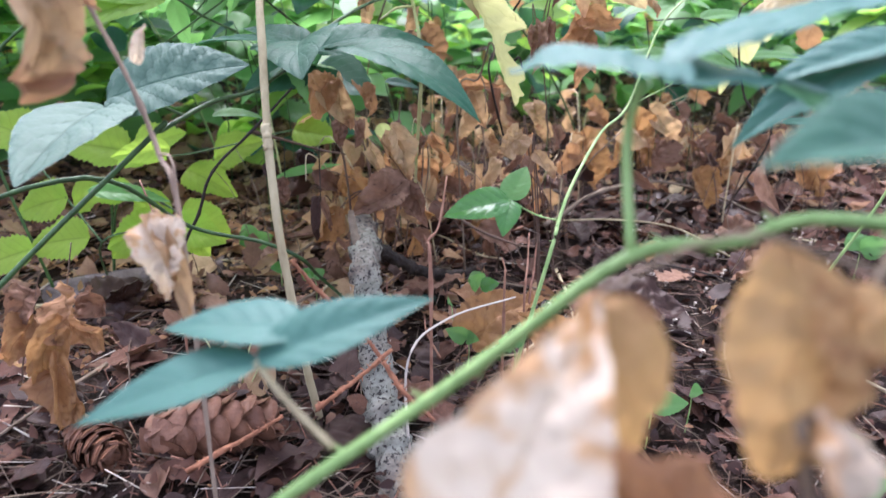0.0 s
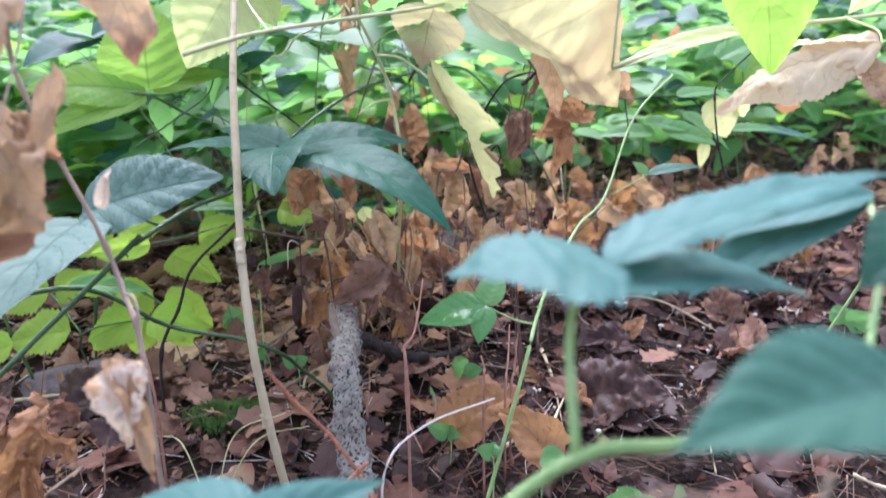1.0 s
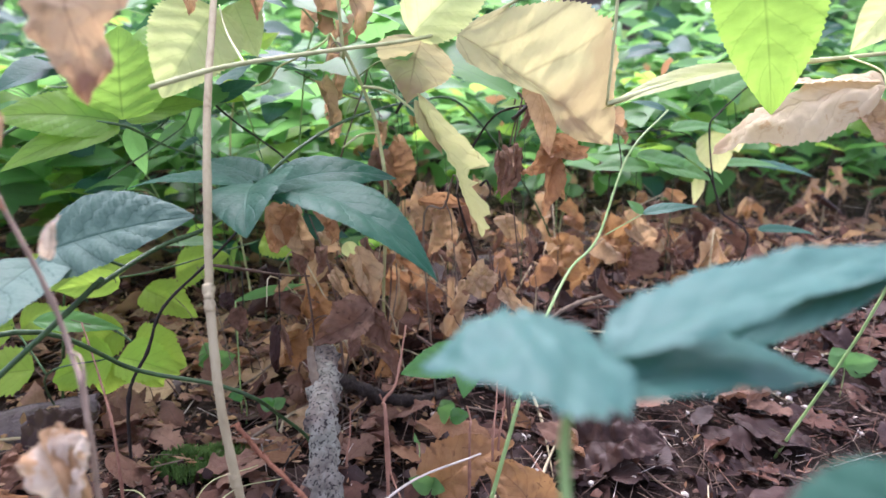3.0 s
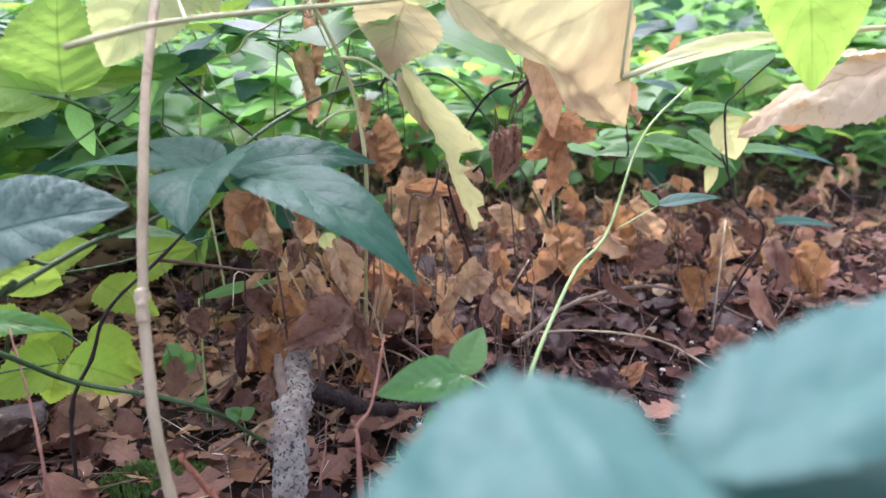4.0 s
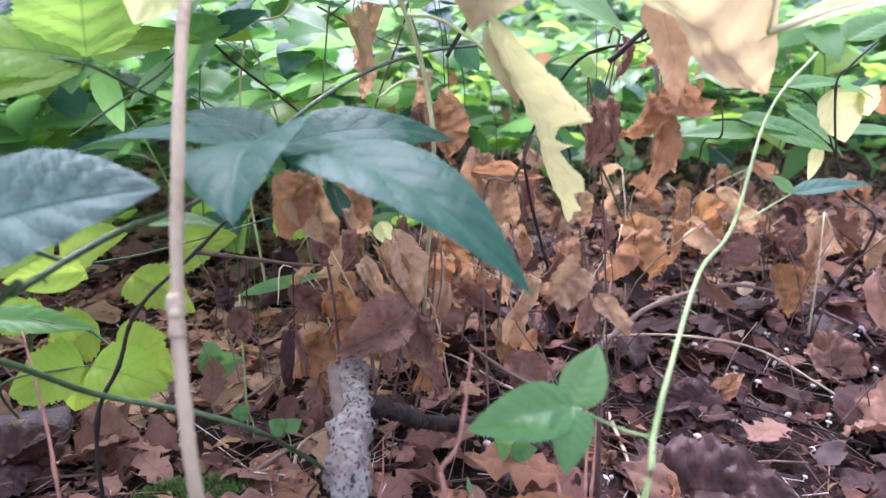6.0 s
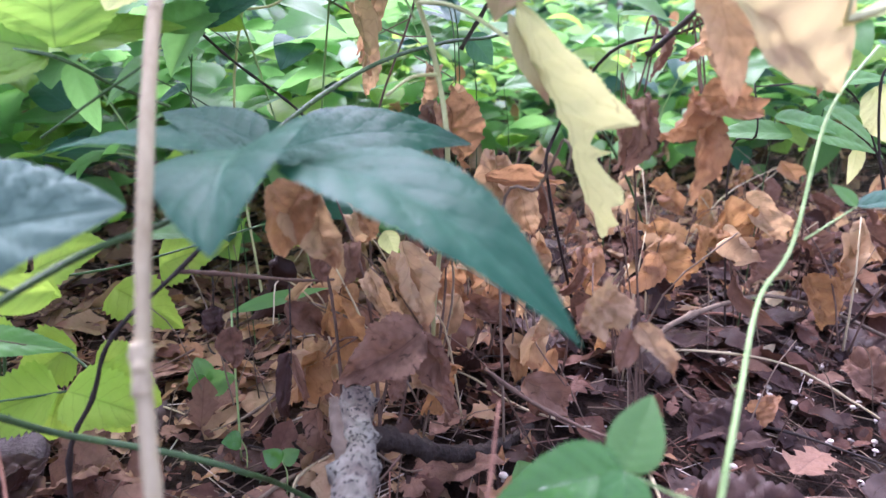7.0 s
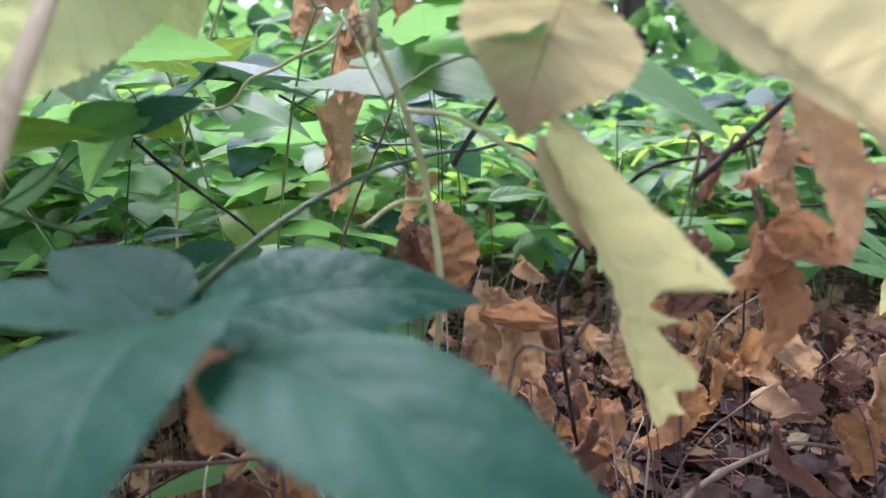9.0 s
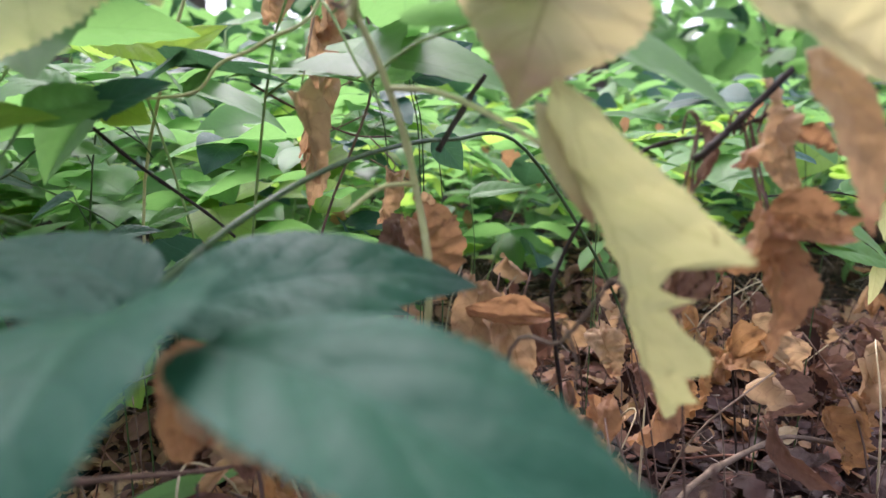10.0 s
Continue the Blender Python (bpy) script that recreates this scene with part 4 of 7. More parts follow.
s = thing("seedling", (-0.121, 0.557, 0), "tiny seedling with rounded green leaves on the litter", "seedling", "seedlings")
stem(s, CANE, [(-0.121, 0.557, -0.002), (-0.119, 0.559, 0.023), (-0.121, 0.557, 0.035)], 0.0005, 0.0004, sides=5, steps=4)
leaf(s, GREEN, (-0.121, 0.557, 0.035), (-0.111, 0.562, 0.04), 0.0113, (0.371, -1, 0.7), shape="broad", n=14, m=3, serr=0.1, teeth=8, droop=0.5, fold=0.2, crumple=0.05)
leaf(s, WET, (-0.121, 0.557, 0.035), (-0.133, 0.558, 0.041), 0.0129, (-0.489, -1, 0.7), shape="broad", n=14, m=3, serr=0.1, teeth=8, droop=0.5, fold=0.2, crumple=0.05)

s = thing("seedling", (0.229, 0.312, 0), "tiny seedling with rounded green leaves on the litter", "seedling", "seedlings")
stem(s, CANE, [(0.229, 0.312, -0.002), (0.231, 0.314, 0.023), (0.229, 0.312, 0.035)], 0.0005, 0.0004, sides=5, steps=4)
leaf(s, WET, (0.229, 0.312, 0.035), (0.216, 0.317, 0.043), 0.0119, (-0.437, -0.7, 1.2), shape="broad", n=14, m=3, serr=0.1, teeth=8, droop=0.5, fold=0.2, crumple=0.05)
leaf(s, GREEN, (0.229, 0.312, 0.035), (0.23, 0.305, 0.037), 0.0090, (0.06, -0.7, 1.2), shape="broad", n=14, m=3, serr=0.1, teeth=8, droop=0.5, fold=0.2, crumple=0.05)
leaf(s, GREEN, (0.229, 0.312, 0.035), (0.237, 0.317, 0.039), 0.0104, (0.366, -0.7, 1.2), shape="broad", n=14, m=3, serr=0.1, teeth=8, droop=0.5, fold=0.2, crumple=0.05)

s = thing("seedling", (0.004, 0.503, 0), "tiny seedling with rounded green leaves on the litter", "seedling", "seedlings")
stem(s, CANE, [(0.004, 0.503, -0.002), (0.006, 0.505, 0.023), (0.004, 0.503, 0.035)], 0.0005, 0.0004, sides=5, steps=4)
leaf(s, GREEN, (0.004, 0.503, 0.035), (0.002, 0.496, 0.037), 0.0099, (0.211, -1, 0.6), shape="broad", n=14, m=3, serr=0.1, teeth=8, droop=0.5, fold=0.2, crumple=0.05)

s = thing("seedling", (0.214, 0.276, 0), "tiny seedling with rounded green leaves on the litter", "seedling", "seedlings")
stem(s, CANE, [(0.214, 0.276, -0.002), (0.216, 0.278, 0.023), (0.214, 0.276, 0.035)], 0.0005, 0.0004, sides=5, steps=4)
leaf(s, GREEN, (0.214, 0.276, 0.035), (0.229, 0.277, 0.04), 0.0126, (0.494, -0.7, 1.2), shape="broad", n=14, m=3, serr=0.1, teeth=8, droop=0.5, fold=0.2, crumple=0.05)
leaf(s, GREEN, (0.214, 0.276, 0.035), (0.205, 0.281, 0.042), 0.0144, (-0.352, -0.7, 1.2), shape="broad", n=14, m=3, serr=0.1, teeth=8, droop=0.5, fold=0.2, crumple=0.05)

s = thing("seedling", (-0.2, 0.647, 0), "tiny seedling with rounded green leaves on the litter", "seedling", "seedlings")
stem(s, CANE, [(-0.2, 0.647, -0.002), (-0.198, 0.649, 0.023), (-0.2, 0.647, 0.035)], 0.0005, 0.0004, sides=5, steps=4)
leaf(s, GREEN, (-0.2, 0.647, 0.035), (-0.213, 0.662, 0.05), 0.0230, (-0.231, -1, 0.6), shape="broad", n=14, m=3, serr=0.1, teeth=8, droop=0.5, fold=0.2, crumple=0.05)
leaf(s, WET, (-0.2, 0.647, 0.035), (-0.211, 0.634, 0.039), 0.0174, (-0.223, -1, 0.6), shape="broad", n=14, m=3, serr=0.1, teeth=8, droop=0.5, fold=0.2, crumple=0.05)
leaf(s, GREEN, (-0.2, 0.647, 0.035), (-0.179, 0.649, 0.042), 0.0202, (0.493, -1, 0.6), shape="broad", n=14, m=3, serr=0.1, teeth=8, droop=0.5, fold=0.2, crumple=0.05)

s = thing("seedling", (-0.153, 0.578, 0), "tiny seedling with rounded green leaves on the litter", "seedling", "seedlings")
stem(s, CANE, [(-0.153, 0.578, -0.002), (-0.151, 0.58, 0.023), (-0.153, 0.578, 0.035)], 0.0005, 0.0004, sides=5, steps=4)
leaf(s, WET, (-0.153, 0.578, 0.035), (-0.164, 0.572, 0.037), 0.0127, (-0.345, -1, 0.8), shape="broad", n=14, m=3, serr=0.1, teeth=8, droop=0.5, fold=0.2, crumple=0.05)

s = thing("seedling", (0.417, 0.622, 0), "tiny seedling with rounded green leaves on the litter", "seedling", "seedlings")
stem(s, CANE, [(0.417, 0.622, -0.002), (0.419, 0.624, 0.023), (0.417, 0.622, 0.035)], 0.0005, 0.0004, sides=5, steps=4)
leaf(s, GREEN, (0.417, 0.622, 0.035), (0.444, 0.615, 0.045), 0.0246, (0.454, -1, 0.7), shape="broad", n=14, m=3, serr=0.1, teeth=8, droop=0.5, fold=0.2, crumple=0.05)
leaf(s, GREEN, (0.417, 0.622, 0.035), (0.412, 0.637, 0.049), 0.0280, (-0.098, -1, 0.7), shape="broad", n=14, m=3, serr=0.1, teeth=8, droop=0.5, fold=0.2, crumple=0.05)

# lichen-covered log

log = thing("fallen_branch", (-0.024, 0.306, 0), "fallen branch crusted with pale grey-green lichen", "branch")
stem(log, LICHEN, [(-0.004, 0.236, -0.033), (-0.024, 0.306, -0.003), (-0.035, 0.351, 0.018), (-0.047, 0.388, 0.045), (-0.057, 0.436, 0.087), (-0.064, 0.497, 0.09), (-0.071, 0.545, 0.092)], 0.0122, 0.0080, name="wood", sides=18, steps=14, rough=0.17, knots=9)
stem(log, GREYTWIG, [(-0.062, 0.462, 0.078), (-0.070, 0.483, 0.100), (-0.073, 0.492, 0.112), (-0.074, 0.495, 0.118)], 0.0040, 0.0022, name="stub", sides=9, rough=0.25)
stem(log, DAMPBARK, [(-0.064, 0.51, 0.085), (-0.048, 0.544, 0.06), (-0.019, 0.568, 0.035), (0.014, 0.595, 0.021), (0.041, 0.625, 0.018)], 0.0062, 0.0034, name="side_branch", sides=12, steps=10, rough=0.32, knots=4)

# reddish upright twig

tw = thing("twig", (-0.009, 0.363, 0), "reddish-brown upright twig with small buds", "twig", "twigs")
stem(tw, REDTWIG, [(-0.009, 0.366, 0), (-0.009, 0.37, 0.123), (-0.011, 0.379, 0.134), (-0.004, 0.388, 0.142), (0.001, 0.413, 0.167)], 0.0012, 0.0006, knots=4, rough=0.15)
stem(tw, REDTWIG, [(-0.011, 0.379, 0.134), (-0.013, 0.379, 0.139)], 0.0006, 0.0004, name="bud")

# bleached curved twig

tw = thing("twig", (-0.022, 0.338, 0), "bleached thin curved twig", "twig", "twigs")
stem(tw, PALETWIG, [(-0.022, 0.338, 0), (-0.022, 0.338, 0.075), (0.001, 0.367, 0.088), (0.046, 0.395, 0.09)], 0.0009, 0.0006)

# conifer twigs, rusty and needled

tw = thing("conifer_twig", (-0.093, 0.371, 0), "rusty dead conifer twig with rough needle stubs", "twig", "conifer twigs")
stem(tw, RUSTTWIG, [(-0.093, 0.371, 0.126), (-0.078, 0.365, 0.11), (-0.055, 0.353, 0.093), (-0.036, 0.34, 0.074)], 0.0016, 0.0011, rough=0.35, thorns=22, thorn_size=0.0028, steps=8)

tw = thing("conifer_twig", (-0.07, 0.305, 0), "rusty dead conifer twig with rough needle stubs", "twig", "conifer twigs")
stem(tw, RUSTTWIG, [(-0.07, 0.305, 0.065), (-0.05, 0.319, 0.075), (-0.031, 0.338, 0.083)], 0.0016, 0.0011, rough=0.35, thorns=22, thorn_size=0.0028, steps=8)

tw = thing("conifer_twig", (-0.149, 0.309, 0), "rusty dead conifer twig with rough needle stubs", "twig", "conifer twigs")
stem(tw, RUSTTWIG, [(-0.149, 0.309, 0.02), (-0.123, 0.323, 0.029), (-0.098, 0.337, 0.038)], 0.0016, 0.0011, rough=0.35, thorns=22, thorn_size=0.0028, steps=8)

tw = thing("conifer_twig", (-0.036, 0.336, 0), "rusty dead conifer twig with rough needle stubs", "twig", "conifer twigs")
stem(tw, RUSTTWIG, [(-0.036, 0.336, 0.076), (-0.022, 0.32, 0.064), (-0.006, 0.311, 0.053)], 0.0016, 0.0011, rough=0.35, thorns=22, thorn_size=0.0028, steps=8)

# arched twig over the litter, with side twigs

tw = thing("twig", (0.12, 0.69, 0.02), "grey arched twig with a side shoot", "twig", "twigs")
stem(tw, GREYTWIG, [(0.1, 0.638, 0.057), (0.123, 0.661, 0.061), (0.156, 0.686, 0.074), (0.21, 0.72, 0.078), (0.268, 0.759, 0.068), (0.33, 0.768, 0.048), (0.389, 0.765, 0.022), (0.438, 0.765, 0.003), (0.44, 0.8, 0.01)], 0.0023, 0.0014, knots=6, rough=0.15)
stem(tw, GREYTWIG, [(0.389, 0.765, 0.022), (0.394, 0.74, 0.008), (0.377, 0.726, -0.003)], 0.0013, 0.0008, name="side_twig")
stem(tw, GREYTWIG, [(0.401, 0.764, 0.018), (0.418, 0.77, 0.037), (0.429, 0.781, 0.054)], 0.0012, 0.0007, name="side_twig")

tw = thing("twig", (0.105, 0.688, 0), "pale brown straight stalk lying over the litter", "twig", "twigs")
stem(tw, STRAW, [(0.108, 0.706, 0.038), (0.185, 0.707, 0.04), (0.252, 0.695, 0.035), (0.292, 0.659, 0.021), (0.305, 0.637, 0.016)], 0.0012, 0.0008, knots=2)

tw = thing("twig", (0.035, 0.564, 0), "thin dark branch lying in the litter", "twig", "twigs")
stem(tw, TWIG, [(0.004, 0.576, 0.091), (0.031, 0.561, 0.078), (0.063, 0.538, 0.073), (0.076, 0.529, 0.075)], 0.0014, 0.0009, knots=3)

tw = thing("twig", (0.057, 0.428, 0), "thin upright reddish dead stalk", "twig", "twigs")
stem(tw, REDTWIG, [(0.057, 0.428, 0), (0.057, 0.433, 0.073), (0.061, 0.454, 0.089), (0.064, 0.476, 0.106)], 0.0010, 0.0005, knots=3, rough=0.15)

tw = thing("twig", (0.062, 0.436, 0), "thin upright reddish dead stalk", "twig", "twigs")
stem(tw, REDTWIG, [(0.062, 0.436, 0), (0.062, 0.442, 0.066), (0.067, 0.462, 0.08), (0.071, 0.482, 0.095)], 0.0010, 0.0005, knots=3, rough=0.15)

tw = thing("twig", (0.04, 0.403, 0), "thin upright reddish dead stalk", "twig", "twigs")
stem(tw, REDTWIG, [(0.04, 0.403, 0), (0.04, 0.408, 0.093), (0.041, 0.416, 0.1), (0.039, 0.423, 0.107)], 0.0010, 0.0005, knots=3, rough=0.15)

tw = thing("twig", (-0.18, 0.402, 0), "thin upright reddish dead stalk", "twig", "twigs")
stem(tw, REDTWIG, [(-0.18, 0.402, 0), (-0.18, 0.407, 0.092), (-0.197, 0.432, 0.121), (-0.218, 0.458, 0.153)], 0.0010, 0.0005, knots=3, rough=0.15)

tw = thing("twig", (-0.05, 0.485, 0), "thin upright reddish dead stalk", "twig", "twigs")
stem(tw, REDTWIG, [(-0.05, 0.485, 0), (-0.05, 0.491, 0.026), (-0.05, 0.514, 0.033), (-0.052, 0.538, 0.043)], 0.0010, 0.0005, knots=3, rough=0.15)

tw = thing("twig", (-0.17, 0.47, 0), "dark forked dead twig", "twig", "twigs")
stem(tw, DARKTWIG, [(-0.221, 0.499, 0), (-0.213, 0.496, 0.077), (-0.193, 0.493, 0.116), (-0.178, 0.494, 0.15), (-0.148, 0.509, 0.179), (-0.12, 0.529, 0.208)], 0.0014, 0.0009, knots=4, rough=0.15)
stem(tw, TWIG, [(-0.148, 0.508, 0.178), (-0.133, 0.536, 0.166), (-0.109, 0.573, 0.149), (-0.092, 0.601, 0.139)], 0.0013, 0.0008, name="side_twig", knots=3)
stem(tw, DARKTWIG, [(-0.147, 0.545, 0.161), (-0.15, 0.548, 0.139)], 0.0005, 0.0004, name="petiole")
stem(tw, DARKTWIG, [(-0.134, 0.545, 0.161), (-0.136, 0.545, 0.129)], 0.0005, 0.0004, name="petiole")
stem(tw, DARKTWIG, [(-0.105, 0.544, 0.159), (-0.106, 0.54, 0.112)], 0.0005, 0.0004, name="petiole")
leaf(tw, UMBER, (-0.146, 0.54, 0.146), (-0.143, 0.535, 0.131), 0.0147, (0, -1, 0.35), **DRY, name="dead_leaf")
leaf(tw, BROWN, (-0.14, 0.546, 0.132), (-0.135, 0.538, 0.109), 0.0172, (0, -1, 0.35), **DRY, name="dead_leaf")
leaf(tw, UMBER, (-0.11, 0.55, 0.113), (-0.111, 0.538, 0.075), 0.0125, (0, -1, 0.35), **DRY, curl=1, name="dead_leaf")
leaf(tw, BROWN, (-0.108, 0.55, 0.113), (-0.099, 0.541, 0.083), 0.0132, (0.4, -1, 0.2), **DRY, curl=1, name="dead_leaf")

# clump of withered stems behind the log with hanging dead leaves

clump = thing("withered_bramble", (-0.05, 0.6, 0.03), "clump of withered stems hung with brown and tan dead leaves", "dead plant", "withered brambles")
stem(clump, TWIG, [(-0.072, 0.598, 0), (-0.05, 0.613, 0.12), (-0.041, 0.628, 0.188)], 0.0011, 0.0006, knots=3, rough=0.15)
stem(clump, TWIG, [(-0.057, 0.616, 0), (-0.042, 0.626, 0.095), (-0.038, 0.635, 0.147)], 0.0011, 0.0006, knots=3, rough=0.15)
stem(clump, TWIG, [(-0.039, 0.617, 0), (-0.024, 0.627, 0.097), (-0.021, 0.636, 0.147)], 0.0011, 0.0006, knots=3, rough=0.15)
stem(clump, TWIG, [(-0.082, 0.573, 0), (-0.091, 0.586, 0.135), (-0.112, 0.599, 0.198)], 0.0011, 0.0006, knots=3, rough=0.15)
stem(clump, TWIG, [(-0.009, 0.685, 0), (0.018, 0.701, 0.13), (0.033, 0.717, 0.202)], 0.0011, 0.0006, knots=3, rough=0.15)
stem(clump, TWIG, [(-0.062, 0.591, 0), (-0.071, 0.604, 0.126), (-0.092, 0.618, 0.19)], 0.0011, 0.0006, knots=3, rough=0.15)
stem(clump, TWIG, [(0.006, 0.709, 0), (0.037, 0.723, 0.134), (0.057, 0.737, 0.199)], 0.0011, 0.0006, knots=3, rough=0.15)
stem(clump, TWIG, [(-0.046, 0.651, 0), (-0.03, 0.667, 0.124), (-0.025, 0.682, 0.194)], 0.0011, 0.0006, knots=3, rough=0.15)
leaf(clump, ORANGE, (-0.092, 0.522, 0.219), (-0.099, 0.505, 0.186), 0.0284, (0.2, -1, 0.25), name="dead_leaf", **DRY, curl=0.6)
leaf(clump, TAN, (-0.084, 0.531, 0.216), (-0.073, 0.513, 0.177), 0.0357, (-0.3, -1, 0.25), name="dead_leaf", **DRY, curl=0.6)
leaf(clump, ORANGE, (-0.068, 0.549, 0.205), (-0.06, 0.536, 0.184), 0.0205, (0.4, -1, 0.25), name="dead_leaf", **DRY, curl=0.6)
leaf(clump, BROWN, (-0.088, 0.562, 0.18), (-0.088, 0.547, 0.155), 0.0179, (0, -1, 0.25), name="dead_leaf", **DRY, curl=0.6)
leaf(clump, BROWN, (-0.073, 0.561, 0.177), (-0.076, 0.548, 0.155), 0.0165, (0.3, -1, 0.25), name="dead_leaf", **DRY, curl=0.6)
leaf(clump, TAN, (-0.037, 0.557, 0.1), (-0.02, 0.547, 0.089), 0.0113, (-0.4, -1, 0.25), name="dead_leaf", **DRY, curl=0.6)
leaf(clump, TAN, (-0.058, 0.586, 0.158), (-0.038, 0.565, 0.113), 0.0269, (0.5, -1, 0.25), name="dead_leaf", **DRY, curl=0.6)
leaf(clump, TAN, (-0.067, 0.595, 0.151), (-0.05, 0.578, 0.12), 0.0196, (-0.3, -1, 0.25), name="dead_leaf", **DRY, curl=0.6)
leaf(clump, ORANGE, (-0.022, 0.668, 0.246), (-0.013, 0.647, 0.201), 0.0384, (0.2, -1, 0.25), name="dead_leaf", **DRY, curl=0.6)
leaf(clump, BROWN, (-0.03, 0.667, 0.244), (-0.023, 0.648, 0.205), 0.0213, (-0.5, -1, 0.25), name="dead_leaf", **DRY, curl=0.6)
leaf(clump, TAN, (0.013, 0.676, 0.204), (0, 0.656, 0.164), 0.0355, (0.1, -1, 0.25), name="dead_leaf", **DRY, curl=0.6)
leaf(clump, TAN, (0.026, 0.673, 0.196), (0.04, 0.652, 0.151), 0.0355, (-0.3, -1, 0.25), name="dead_leaf", **DRY, curl=0.6)
leaf(clump, ORANGE, (0.004, 0.652, 0.196), (0.057, 0.645, 0.193), 0.0188, (0, -1, 0.25), name="dead_leaf", **DRY, curl=0.6)
leaf(clump, ORANGE, (-0.046, 0.726, 0.1), (0, 0.713, 0.081), 0.0410, (0.2, -1, 0.25), name="dead_leaf", **DRY, curl=0.6)
leaf(clump, ORANGE, (0.02, 0.702, 0.091), (0, 0.691, 0.079), 0.0347, (-0.2, -1, 0.25), name="dead_leaf", **DRY, curl=0.6)
leaf(clump, TAN, (0.038, 0.687, 0.141), (0.047, 0.671, 0.112), 0.0235, (0.4, -1, 0.25), name="dead_leaf", **DRY, curl=0.6)
leaf(clump, TAN, (0.018, 0.687, 0.175), (0.012, 0.667, 0.133), 0.0277, (0.6, -1, 0.25), name="dead_leaf", **DRY, curl=0.6)
leaf(clump, BROWN, (-0.005, 0.691, 0.089), (0.029, 0.679, 0.073), 0.0243, (0.1, -1, 0.25), name="dead_leaf", **DRY, curl=0.6)
leaf(clump, BROWN, (-0.05, 0.557, 0.1), (-0.051, 0.545, 0.082), 0.0150, (0.3, -1, 0.25), name="dead_leaf", **DRY, curl=0.6)
leaf(clump, TAN, (0.047, 0.59, 0.136), (0.031, 0.575, 0.109), 0.0196, (0, -1, 0.25), name="dead_leaf", **DRY, curl=0.6)
leaf(clump, BROWN, (-0.033, 0.555, 0.127), (-0.081, 0.541, 0.1), 0.0330, (0.1, -1, 0.6), name="dead_leaf", shape="broad", **{**DRY, 'crumple': 0.26, 'twist': 0.4, 'fold': 0.7, 'ragged': 0.15, 'droop': 0.6})
leaf(clump, BROWN, (-0.033, 0.557, 0.125), (-0.015, 0.543, 0.088), 0.0228, (-0.4, -1, 0.3), name="dead_leaf", shape="ovate", **{**DRY, 'crumple': 0.26, 'twist': 0.4, 'fold': 0.7, 'ragged': 0.15, 'droop': 0.6})
leaf(clump, TAN, (-0.046, 0.581, 0.173), (-0.033, 0.559, 0.12), 0.0248, (0.5, -1, 0.2), name="dead_leaf", shape="lance", **{**DRY, 'crumple': 0.26, 'twist': 0.4, 'fold': 0.7, 'ragged': 0.15, 'droop': 0.6})
stem(clump, TWIG, [(-0.066, 0.58, 0.156), (-0.048, 0.567, 0.144), (-0.033, 0.555, 0.127)], 0.0006, 0.0005, name="petiole")

# small withered sprigs on the right with orange leaves

w = thing("withered_sprig", (0.19, 0.8, 0), "withered sprig with dry leaves hanging near the litter", "dead plant", "withered sprigs")
stem(w, TWIG, [(0.194, 0.8, 0), (0.177, 0.804, 0.092), (0.163, 0.807, 0.134), (0.163, 0.807, 0.122)], 0.0006, 0.0004, name="stalk")
leaf(w, RUST, (0.163, 0.807, 0.122), (0.185, 0.781, 0.053), 0.0543, (0.1, -1, 0.25), name="dead_leaf", **DRY, curl=0.5)
stem(w, TWIG, [(0.194, 0.8, 0), (0.198, 0.803, 0.09), (0.206, 0.807, 0.132), (0.206, 0.807, 0.12)], 0.0006, 0.0004, name="stalk")
leaf(w, RUST, (0.206, 0.807, 0.12), (0.194, 0.787, 0.072), 0.0229, (0.8, -1, 0.25), name="dead_leaf", **DRY, curl=0.5)

w = thing("withered_sprig", (0.25, 0.79, 0), "withered sprig with dry leaves hanging near the litter", "dead plant", "withered sprigs")
stem(w, TWIG, [(0.254, 0.79, 0), (0.233, 0.784, 0.097), (0.216, 0.779, 0.142), (0.216, 0.779, 0.13)], 0.0006, 0.0004, name="stalk")
leaf(w, RUST, (0.216, 0.779, 0.13), (0.242, 0.769, 0.113), 0.0601, (0.2, -1, 0.25), name="dead_leaf", **DRY, curl=0.5)
stem(w, TWIG, [(0.254, 0.79, 0), (0.244, 0.788, 0.115), (0.238, 0.786, 0.165), (0.238, 0.786, 0.153)], 0.0006, 0.0004, name="stalk")
leaf(w, TAN, (0.238, 0.786, 0.153), (0.272, 0.768, 0.111), 0.0383, (-0.2, -1, 0.25), name="dead_leaf", **DRY, curl=0.5)
stem(w, TWIG, [(0.254, 0.79, 0), (0.251, 0.782, 0.088), (0.251, 0.775, 0.129), (0.251, 0.775, 0.117)], 0.0006, 0.0004, name="stalk")
leaf(w, BROWN, (0.251, 0.775, 0.117), (0.237, 0.757, 0.077), 0.0437, (0.3, -1, 0.25), name="dead_leaf", **DRY, curl=0.5)

w = thing("withered_sprig", (0.31, 0.8, 0), "withered sprig with dry leaves hanging near the litter", "dead plant", "withered sprigs")
stem(w, TWIG, [(0.314, 0.8, 0), (0.307, 0.792, 0.062), (0.305, 0.784, 0.094), (0.305, 0.784, 0.082)], 0.0006, 0.0004, name="stalk")
leaf(w, RUST, (0.305, 0.784, 0.082), (0.317, 0.764, 0.032), 0.0394, (-0.1, -1, 0.25), name="dead_leaf", **DRY, curl=0.5)
stem(w, TWIG, [(0.314, 0.8, 0), (0.32, 0.794, 0.068), (0.33, 0.787, 0.102), (0.33, 0.787, 0.09)], 0.0006, 0.0004, name="stalk")
